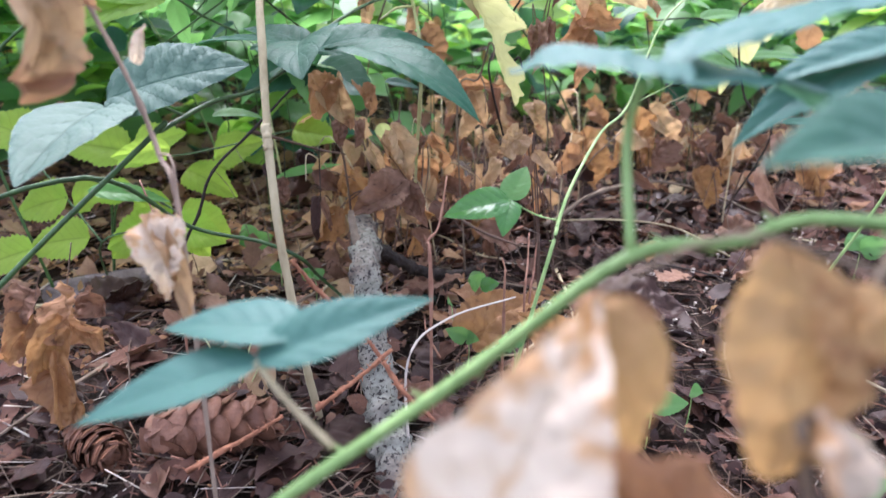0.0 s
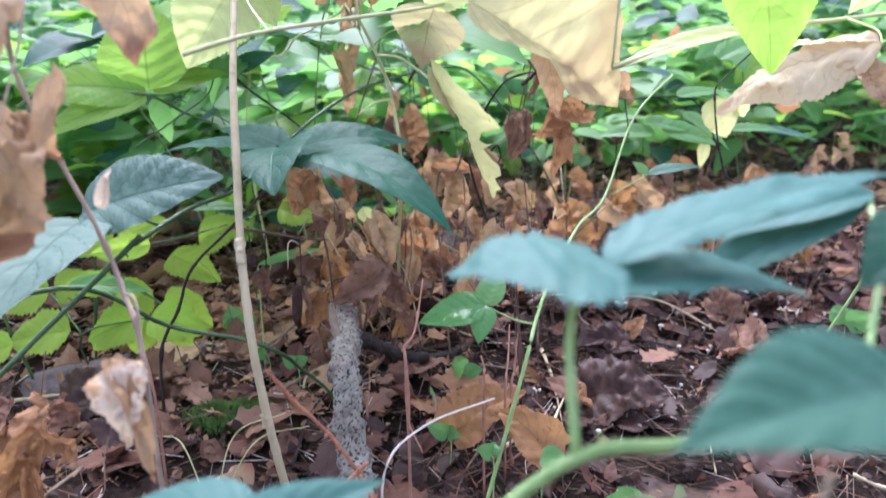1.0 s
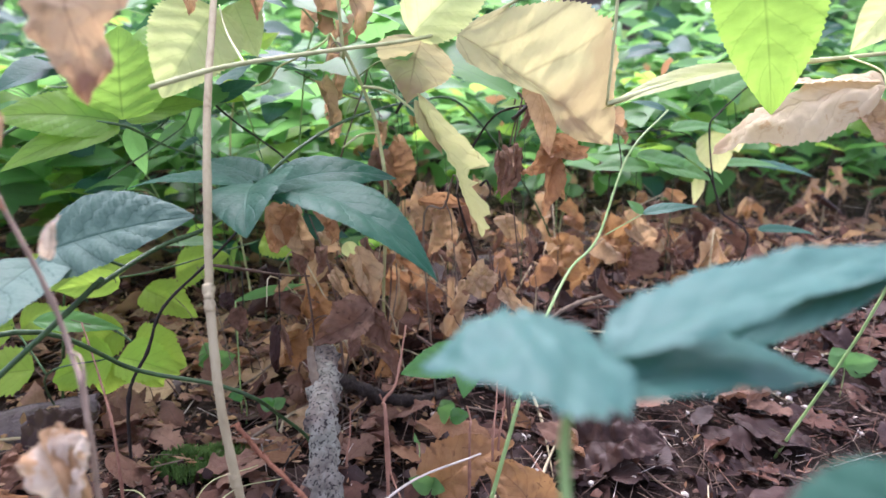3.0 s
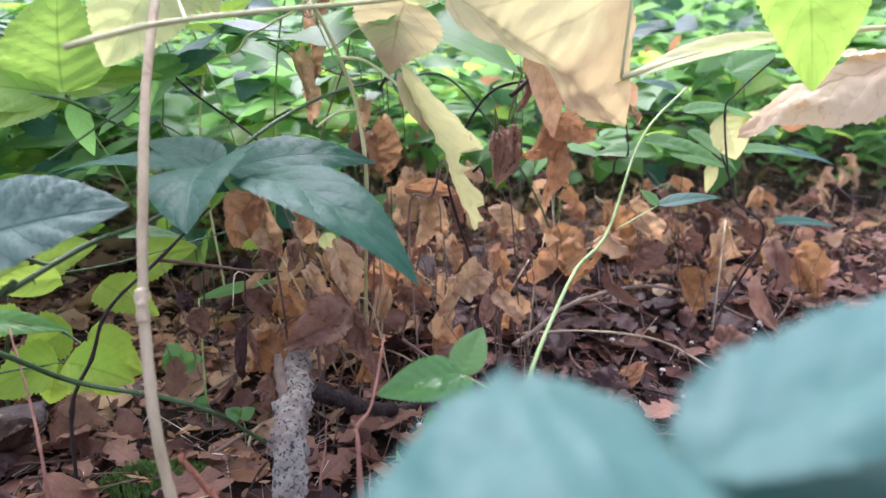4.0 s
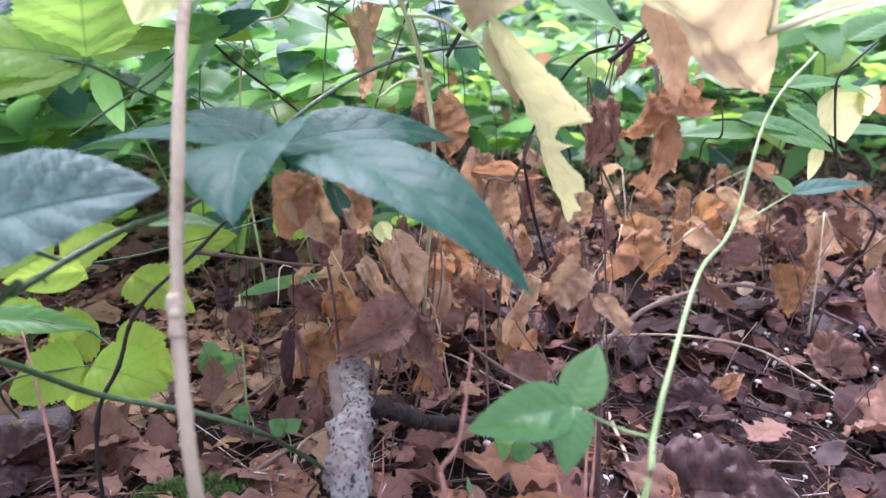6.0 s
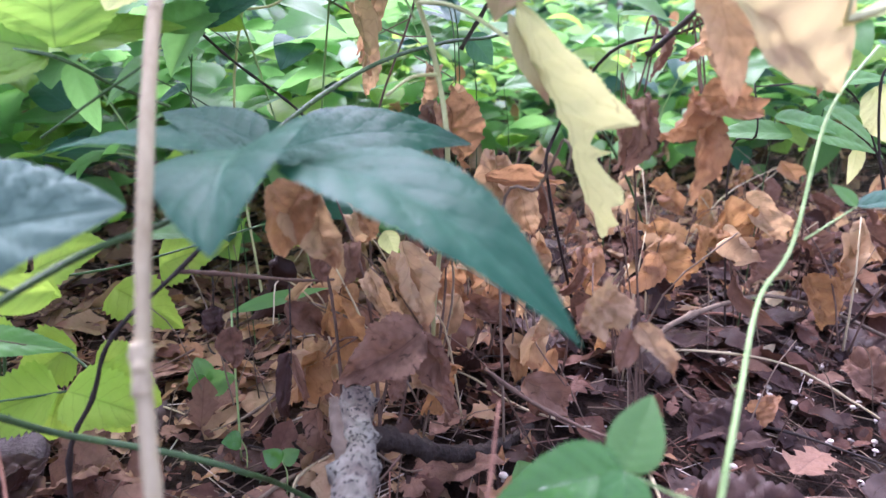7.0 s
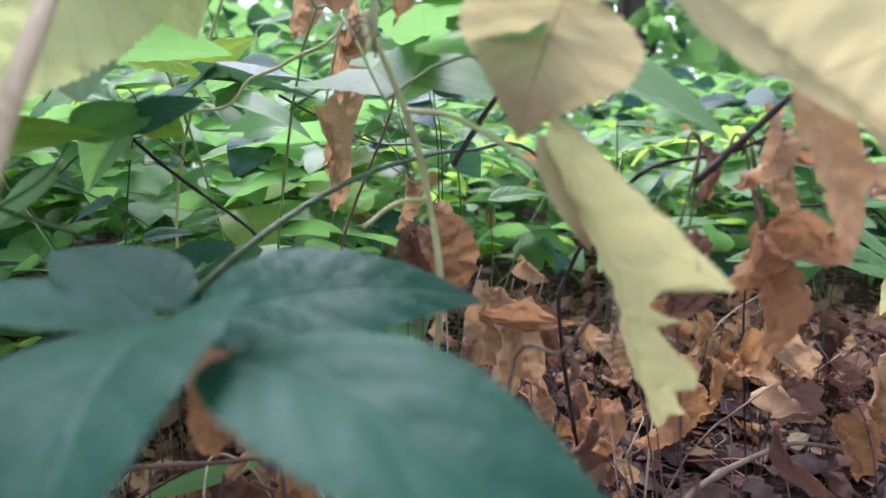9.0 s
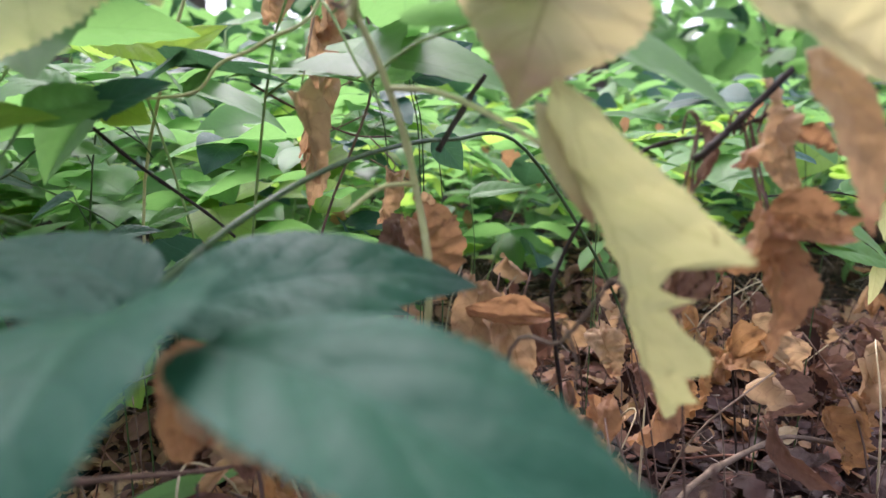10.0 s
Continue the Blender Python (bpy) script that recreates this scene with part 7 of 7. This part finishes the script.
SHAPES = litter_shapes(10, 2, 40)
LITTER = [[mesh_of("blade", p, f, mat, uv) for p, f, uv in litter_shapes(18, 4, 60)] for mat in DEAD]


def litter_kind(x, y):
    """Damp leaves, darkened for shade, in the hollow and front; drier brown and tan ones behind the branch and further
    in.
    """
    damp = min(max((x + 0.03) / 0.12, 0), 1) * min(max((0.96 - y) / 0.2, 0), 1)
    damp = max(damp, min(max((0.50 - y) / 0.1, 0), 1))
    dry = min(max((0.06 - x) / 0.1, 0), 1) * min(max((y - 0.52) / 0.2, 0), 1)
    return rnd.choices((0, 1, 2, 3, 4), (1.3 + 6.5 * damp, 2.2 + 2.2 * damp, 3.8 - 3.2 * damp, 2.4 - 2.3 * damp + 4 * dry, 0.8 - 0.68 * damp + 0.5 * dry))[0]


def litter_pose(x, y, size, lift, tilt):
    return pose(x, y, height(x, y) + lift, rnd.gauss(0, tilt), rnd.gauss(0, tilt), rnd.uniform(0, 360)) @ Matrix.Scale(size, 4)


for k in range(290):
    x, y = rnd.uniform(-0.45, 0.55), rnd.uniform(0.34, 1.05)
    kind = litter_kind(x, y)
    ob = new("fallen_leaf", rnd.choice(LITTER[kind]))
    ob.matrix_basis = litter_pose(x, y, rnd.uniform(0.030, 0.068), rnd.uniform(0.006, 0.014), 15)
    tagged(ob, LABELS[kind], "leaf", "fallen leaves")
pieces = [[] for mat in DEAD]
for k in range(8200):
    if rnd.random() < 0.55:
        x, y, s = rnd.uniform(-0.6, 0.7), rnd.uniform(0.25, 1.3), rnd.uniform(0.010, 0.040)
    else:
        y = 0.7 + 3.6 * rnd.random() ** 1.8
        x, s = rnd.uniform(-0.4 - 0.75 * y, 0.4 + 0.75 * y), rnd.uniform(0.022, 0.055)
    # litter thinned here: gaps of dark soil stand in for shade in the hollow
    if 0.02 < x < 0.6 and 0.3 < y < 0.72 and rnd.random() < 0.35:
        continue
    p, f, uv = SHAPES[rnd.randrange(8)]
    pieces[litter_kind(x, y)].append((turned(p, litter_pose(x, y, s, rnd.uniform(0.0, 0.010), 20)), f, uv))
# crumbs of broken leaf
crumb = [blade(1.0, w, "ovate", n=3, m=1, droop=d, curl=c, serr=0.0, ripple=0.0, ragged=0.5, seed=90 + k) for k, (w, d, c) in enumerate(((0.6, 0.5, 0.6), (0.9, 1.0, -0.5), (0.4, 0.2, 1.0)))]
for k in range(9000):
    y = 0.3 + 1.1 * rnd.random() ** 1.2
    x = rnd.uniform(-0.3 - 0.3 * y, 0.35 + 0.35 * y)
    p, f, uv = rnd.choice(crumb)
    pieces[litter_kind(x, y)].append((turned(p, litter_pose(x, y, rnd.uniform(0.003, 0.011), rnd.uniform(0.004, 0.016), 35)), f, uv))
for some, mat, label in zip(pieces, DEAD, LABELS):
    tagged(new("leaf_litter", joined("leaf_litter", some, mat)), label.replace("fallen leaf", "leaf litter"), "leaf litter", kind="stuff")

# ---- withered sprigs standing in the litter further in ----
def sprig(seed):
    q = random.Random(seed)
    t = thing("withered_sprig", (0, 0, 0), "withered sprig with a few dry leaves, standing in the litter", "dead plant", "withered sprigs")
    for k in range(q.choice((2, 3, 3))):
        a, h = q.uniform(0, 6.28), q.uniform(0.05, 0.13)
        top = np.array([math.cos(a) * h * 0.5, math.sin(a) * h * 0.5, h])
        stem(t, q.choice((TWIG, GREYTWIG, STRAW)), [(0, 0, -0.004), top * (0.35, 0.35, 0.6), top], 0.0009, 0.0005, name="stalk", sides=5, steps=3)
        for j in range(2):
            b = top * (1, 1, 0.8 + 0.2 * j)
            d = np.array([q.gauss(0, 0.6), q.gauss(0, 0.6), -1.0]) * q.uniform(0.022, 0.042)
            leaf(t, q.choice((TAN, BROWN, BROWN, TAN, BROWN, UMBER)), b, b + d, q.uniform(0.016, 0.03), (q.gauss(0, 0.5), -1, 0.3), name="dead_leaf", **{**DRY, "teeth": 8, "m": 4}, curl=q.uniform(0.2, 1.2))
    return t


SPRIGS = [sprig(500 + k) for k in range(6)]
for k in range(20):
    x, y = rnd.uniform(-0.12, 0.75), rnd.uniform(0.68, 1.45)
    m = pose(x, y, height(x, y), 0, 0, rnd.uniform(0, 360)) @ Matrix.Scale(rnd.uniform(0.8, 1.25), 4)
    if k < 6:
        SPRIGS[k].matrix_basis = m
    else:
        copy_thing(SPRIGS[k % 6], Matrix()).matrix_basis = m

# ---- clumps of withered bramble behind the branch, thick with hanging leaves ----
def withered_clump(cx, cy, wide, tall, count, seed):
    q = random.Random(seed)
    t = thing("withered_bramble", (cx, cy, height(cx, cy)), "low clump of withered bramble thick with curled tan and brown leaves", "dead plant", "withered brambles")
    for k in range(count // 4):
        fx, fy = cx + q.uniform(-wide, wide), cy + q.uniform(-0.05, 0.05)
        top = np.array([fx + q.gauss(0, 0.05), fy + q.gauss(0, 0.03), height(fx, fy) + tall * q.uniform(0.5, 1.0)])
        foot = np.array([fx, fy, height(fx, fy) - 0.003])
        mid = (foot + top) / 2 + (q.gauss(0, 0.012), q.gauss(0, 0.012), 0.2 * tall)
        stem(t, q.choice((TWIG, GREYTWIG, STRAW, TWIG)), [foot, mid, top, top + (q.gauss(0, 0.02), q.gauss(0, 0.02), -0.02)], 0.0009, 0.0004, name="stalk", sides=5, steps=4, rough=0.15)
        for j in range(4):
            f = q.uniform(0.25, 1.0)
            b = foot * (1 - f) + top * f + (q.gauss(0, 0.008), q.gauss(0, 0.008), 0.1 * tall)
            size = q.uniform(0.020, 0.042)
            d = np.array([q.gauss(0, 0.5), q.gauss(-0.1, 0.4), -1.0])
            d = d / np.linalg.norm(d) * size
            leaf(t, q.choice((TAN, TAN, BROWN, BROWN, ORANGE, RUST)), b, b + d, size * q.uniform(0.45, 0.8), (q.gauss(0, 0.6), -1, 0.3), name="dead_leaf", **{**DRY, "teeth": 10, "m": 5}, curl=q.uniform(0.3, 1.1))


withered_clump(-0.075, 0.63, 0.05, 0.15, 24, 901)
withered_clump(0.005, 0.66, 0.05, 0.17, 28, 902)
withered_clump(0.065, 0.70, 0.05, 0.14, 24, 903)
withered_clump(0.145, 0.88, 0.06, 0.12, 20, 904)
withered_clump(0.30, 0.95, 0.08, 0.12, 24, 905)
withered_clump(0.45, 0.98, 0.08, 0.11, 20, 906)

# ---- fallen twigs, needles and stalks ----
for k in range(120):
    x, y, a, s = rnd.uniform(-0.42, 0.5), rnd.uniform(0.36, 1.1), rnd.uniform(0, 2 * math.pi), rnd.uniform(0.03, 0.13)
    mat = rnd.choice((TWIG, TWIG, GREYTWIG, REDTWIG, DARKTWIG, STRAW))
    t = thing("twig", (x, y, 0), {"brown_twig": "thin brown fallen twig", "grey_weathered_twig": "thin grey weathered twig", "reddish_twig": "thin reddish fallen twig", "black_twig": "thin black damp twig", "dry_straw_stalk": "dry straw-coloured fallen stalk"}[mat.name] + " in the litter", "twig", "twigs")
    pts = []
    for i in range(4):
        q = (i / 3 - 0.5) * s
        px, py = x + math.cos(a) * q + rnd.gauss(0, 0.003), y + math.sin(a) * q + rnd.gauss(0, 0.003)
        pts.append((px, py, height(px, py) + 0.006 + rnd.uniform(0, 0.012)))
    stem(t, mat, pts, rnd.uniform(0.0007, 0.0019), 0.0005, name="shaft", knots=2, sides=5, steps=3, rough=0.15)
pieces = {TWIG: [], GREYTWIG: [], REDTWIG: [], PALETWIG: []}
for k in range(6500):
    y = 0.3 + 1.5 * rnd.random() ** 1.3
    x, a, s = rnd.uniform(-0.4 - 0.4 * y, 0.4 + 0.4 * y), rnd.uniform(0, 6.3), rnd.uniform(0.010, 0.055)
    z, e = height(x, y) + rnd.uniform(0.001, 0.012), rnd.gauss(0, 0.25)
    d = np.array([math.cos(a), math.sin(a), e]) * s / 2
    v, f, _ = tube([np.array([x, y, z]) - d, np.array([x, y, z]) + d], rnd.uniform(0.0003, 0.0008), 0.0003, 3, 1, 0)
    pieces[rnd.choice((TWIG, TWIG, TWIG, GREYTWIG, GREYTWIG, TWIG, REDTWIG, REDTWIG, TWIG, TWIG, PALETWIG) if x > 0 and y < 0.8 else (TWIG, GREYTWIG, GREYTWIG, GREYTWIG, REDTWIG, PALETWIG, GREYTWIG))].append((v, f, []))
for mat, some in pieces.items():
    tagged(new("twig_litter", joined("twig_litter", some, mat, False)), "fine needles and broken twigs in the litter", "twig litter", kind="stuff")

# ---- thin dead stems standing in the litter ----
for mat, count in ((GREYTWIG, 130), (TWIG, 150)):
    some = []
    for k in range(count):
        y = 0.60 + 1.0 * rnd.random() ** 1.2
        x, h, a = rnd.uniform(-0.25, 0.25 + 0.6 * y), rnd.uniform(0.03, 0.13), rnd.uniform(0, 6.3)
        z, lean = height(x, y), rnd.uniform(0.1, 0.9)
        top = np.array([x + math.cos(a) * h * lean, y + math.sin(a) * h * lean, z + h])
        v, f, _ = tube([np.array([x, y, z - 0.004]), (np.array([x, y, z]) + top) / 2 + (0, 0, 0.2 * h), top], rnd.uniform(0.0004, 0.0008), 0.0003, 4, 3, 0.1)
        some.append((v, f, []))
    tagged(new("dead_stems", joined("dead_stems", some, mat, False)), "tangle of thin dead stems standing in the litter", "dead stems", kind="stuff")

# ---- moss cushion beside the log ----
pieces = []
for k in range(1300):
    a, r = rnd.uniform(0, 6.3), 0.027 * math.sqrt(rnd.random())
    x, y = -0.170 + r * 1.5 * math.cos(a), 0.515 + r * math.sin(a)
    z = height(x, y) + 0.004 + 0.012 * (1 - (r / 0.027) ** 2) * (0.6 + noise.noise(Vector((x * 60, y * 60, 3))))
    d = np.array([rnd.gauss(0, 0.4), rnd.gauss(0, 0.4), 1]) * rnd.uniform(0.002, 0.005)
    v, f, _ = tube([np.array([x, y, z - 0.004]), np.array([x, y, z]) + d], 0.0007, 0.0003, 3, 1, 0)
    pieces.append((v, f, []))
tagged(new("moss", joined("moss", pieces, MOSS, False)), "cushion of green moss on the mould", "moss", kind="stuff")


# ---- thicket behind: brambles on arching stems, leaves in layers ----
def bramble_plant(seed, tall, mats):
    r = random.Random(seed)
    t = thing("bramble_plant", (0, 0, 0), "bramble with layered green three-part leaves on thin arching stems", "bramble", "bramble thicket")
    for s in range(r.choice((2, 2, 3))):
        a, reach = r.uniform(0, 6.28), r.uniform(0.10, 0.24)
        d = np.array([math.cos(a), math.sin(a), 0])
        pts = [np.zeros(3), d * reach * 0.25 + (0, 0, tall * 0.6), d * reach * 0.65 + (0, 0, tall), d * reach * 1.1 + (0, 0, tall * 0.86)]
        v, f, _ = tube(pts, 0.0010, 0.0006, 5, 4)
        wood = [(v, f, [])]
        line = spline(pts, 6)
        for q in (5, 9, 12, 15, 17):
            base = line[min(q, len(line) - 1)]
            b = a + r.choice((-1, 1)) * r.uniform(0.5, 1.6)
            hub = base + np.array([math.cos(b), math.sin(b), 0.5]) * r.uniform(0.02, 0.045)
            v, f, _ = tube([base, (base + hub) / 2 + (0, 0, 0.004), hub], 0.0007, 0.0006, 4, 2)
            wood.append((v, f, []))
            mat = r.choice(mats)
            size = r.uniform(0.052, 0.090)
            for turn in (-1.25, 0, 1.25):
                c = b + turn + r.uniform(-0.2, 0.2)
                tip = hub + np.array([math.cos(c), math.sin(c), r.uniform(-0.45, 0.25)]) * size * (1.0 if turn == 0 else 0.85)
                leaf(t, mat, hub, tip, size * r.uniform(0.55, 0.72), (r.gauss(0, 0.3), r.gauss(-0.1, 0.3), 1), shape="broad", n=14, m=2, teeth=7, droop=r.uniform(0.1, 0.8), fold=0.2)
        part("stem", joined("stem", wood, r.choice((DARKCANE, CANE, CANE)), False), t)
    return t


KINDS = [(21, 0.20, (GREEN, GREEN, TEAL)), (22, 0.27, (GREEN, OLIVE, GREEN)), (23, 0.33, (GREEN, TEAL, GREEN)), (24, 0.24, (OLIVE, GREEN)), (25, 0.38, (GREEN, GREEN, GREEN, TEAL)), (26, 0.30, (TEAL, GREEN, GREEN))]
KINDS += [(27, 0.22, (GREEN, GREEN, OLIVE, GREEN)), (28, 0.16, (GREEN, GREEN, OLIVE))]
PLANTS = [bramble_plant(*k) for k in KINDS]
SPOTS = []
for k in range(600):
    y = 0.80 + 2.6 * rnd.random() ** 1.25
    x = rnd.uniform(-0.3 - 0.72 * y, 0.35 + 0.72 * y)
    # the litter lies open on the right, nearer by
    if x > -0.02 and y < 1.08 + 0.2 * min(x, 0.6):
        continue
    if any((x - p) ** 2 + (y - q) ** 2 < (0.085 + 0.03 * y) ** 2 for p, q in SPOTS):
        continue
    SPOTS.append((x, y))
for k, (x, y) in enumerate(SPOTS[:125]):
    i = k % 8
    m = pose(x, y, height(x, y) - 0.005, rnd.gauss(0, 6), rnd.gauss(0, 6), rnd.uniform(0, 360)) @ Matrix.Scale(rnd.uniform(0.85, 1.25), 4)
    if k < 8:
        PLANTS[i].matrix_basis = m
    else:
        ob = copy_thing(PLANTS[i], Matrix())
        ob.matrix_basis = m

# ---- dead leaves caught in the thicket ----
caught = []
for k in range(90):
    y = 1.0 + 1.6 * rnd.random()
    x = rnd.uniform(-0.2 - 0.6 * y, 0.2 + 0.6 * y)
    p, f, uv = SHAPES[rnd.randrange(8)]
    caught.append((turned(p, pose(x, y, height(x, y) + rnd.uniform(0.12, 0.30), rnd.gauss(-70, 20), rnd.gauss(0, 30), rnd.uniform(-50, 50)) @ Matrix.Scale(rnd.uniform(0.03, 0.055), 4)), f, uv))
tagged(new("dead_leaves", joined("dead_leaves", caught, ORANGE)), "dry orange leaves caught among the green brambles", "dead leaves", kind="stuff")

# ---- low cover further off, joined ----
low = [blade(1.0, w, "broad", n=6, m=1, droop=0.5, fold=0.2, serr=0.0, seed=70 + k) for k, w in enumerate((0.6, 0.7, 0.55))]
layer = [blade(1.0, w, "broad", n=9, m=2, droop=d, fold=0.2, serr=0.0, ripple=0.06, seed=80 + k) for k, (w, d) in enumerate(((0.62, 0.5), (0.72, 0.9), (0.55, 0.3), (0.66, 1.2)))]
for mat, count in ((GREEN, 3300), (OLIVE, 700), (TEAL, 700)):
    pieces = []
    for k in range(count):
        y = 0.86 + 2.7 * rnd.random() ** 1.3
        x = rnd.uniform(-0.3 - 0.75 * y, 0.35 + 0.75 * y)
        if x > -0.05 and y < 1.16 + 0.2 * min(x, 0.6):
            continue
        z = height(x, y) + 0.02 + 0.25 * rnd.random() ** 0.8
        p, f, uv = rnd.choice(layer)
        pieces.append((turned(p, pose(x, y, z, rnd.gauss(-6, 18), rnd.gauss(0, 18), rnd.uniform(0, 360)) @ Matrix.Scale(rnd.uniform(0.05, 0.095), 4)), f, uv))
    tagged(new("undergrowth", joined("undergrowth", pieces, mat)), "dense layered bramble leaves of the undergrowth", "undergrowth", kind="stuff")
for mat, count in ((GREEN, 5600), (OLIVE, 900), (TEAL, 2900)):
    pieces = []
    for k in range(count):
        y = 2.0 + 13.0 * rnd.random() ** 1.7
        x = rnd.uniform(-1.2 - 0.85 * y, 1.2 + 0.85 * y)
        z = height(x, y) + (0.08 + 0.34 * rnd.random() ** 0.7) * (1 + 0.5 * noise.noise(Vector((x * 0.9, y * 0.9, 8.8)))) + 0.02 * y * rnd.random()
        s = rnd.uniform(0.06, 0.11) * (1 + y * 0.04)
        p, f, uv = rnd.choice(low)
        pieces.append((turned(p, pose(x, y, z, rnd.gauss(-8, 22), rnd.gauss(0, 22), rnd.uniform(0, 360)) @ Matrix.Scale(s, 4)), f, uv))
    tagged(new("undergrowth", joined("undergrowth", pieces, mat)), "low green bramble undergrowth covering the forest floor", "undergrowth", kind="stuff")


# ---- trees ----
def tree(x, y, r, tall, seed):
    q = random.Random(seed)
    t = thing("tree", (x, y, height(x, y) - 0.05), "dark-barked woodland tree standing in undergrowth", "tree", "trees")
    o = top_of(t)
    lean = np.array([q.gauss(0, 0.02), q.gauss(0, 0.02), 1])
    v, f, _ = tube([o, o + lean * 0.25, o + lean * tall * 0.35, o + lean * tall * 0.7, o + lean * tall], r * 1.25, r * 0.3, 14, 6, 0.05, 0, seed)
    part("trunk", mesh_of("trunk", v - o, f, TRUNK), t)
    leaves = []
    for k in range(7):
        h = tall * q.uniform(0.42, 0.92)
        a, out = q.uniform(0, 6.28), q.uniform(1.0, 2.2)
        d = np.array([math.cos(a), math.sin(a), 0.35])
        s = o + lean * h
        v, f, line = tube([s, s + d * out * 0.5 + (0, 0, 0.1), s + d * out], r * 0.28, r * 0.06, 6, 5, 0.1, 0, k)
        part("limb", mesh_of("limb", v - o, f, TRUNK), t)
        for i in range(60):
            c = line[q.randrange(3, len(line))] + np.array([q.gauss(0, 0.35), q.gauss(0, 0.35), q.gauss(0, 0.3)])
            p, g, uv = low[q.randrange(3)]
            leaves.append((turned(p, Matrix.Translation(c) @ pose(0, 0, 0, q.gauss(-15, 30), q.gauss(0, 30), q.uniform(0, 360)) @ Matrix.Scale(q.uniform(0.10, 0.2), 4)) - o, g, uv))
    part("crown", joined("crown", leaves, GREEN if seed % 2 else OLIVE), t)


for k, (x, y, r) in enumerate(((-1.6, 2.6, 0.08), (-2.45, 4.45, 0.06), (1.36, 6.4, 0.19), (1.9, 6.9, 0.13), (-2.9, 6.4, 0.1), (2.6, 8.5, 0.2), (-5.0, 9.0, 0.22), (-0.8, 10.5, 0.2), (5.5, 10.0, 0.22), (-3.4, 12.5, 0.2), (1.8, 13.5, 0.24), (-7.5, 13.0, 0.25), (8.5, 14.0, 0.25))):
    tree(x, y, r, (11.0 if k < 5 else 6.0) + 3.0 * ((k * 7) % 5) / 5, 300 + k)

# ---- shrub layer and wood edge in the distance ----
for mat, count in ((GREEN, 7200), (TEAL, 2400)):
    pieces = []
    for k in range(count):
        y = 6.5 + 14.0 * rnd.random()
        x = rnd.uniform(-1.1 * y, 1.1 * y)
        top = 2.6 + 1.6 * noise.noise(Vector((x * 0.25, y * 0.25, 5.5)))
        z = height(x, y) + max(top, 0.6) * rnd.random() ** 0.8
        p, f, uv = rnd.choice(low)
        pieces.append((turned(p, pose(x, y, z, rnd.gauss(-15, 35), rnd.gauss(0, 35), rnd.uniform(0, 360)) @ Matrix.Scale(rnd.uniform(0.25, 0.5), 4)), f, uv))
    tagged(new("shrubs", joined("shrubs", pieces, mat)), "pale green shrubs and saplings far back in the wood", "shrubs", kind="stuff")
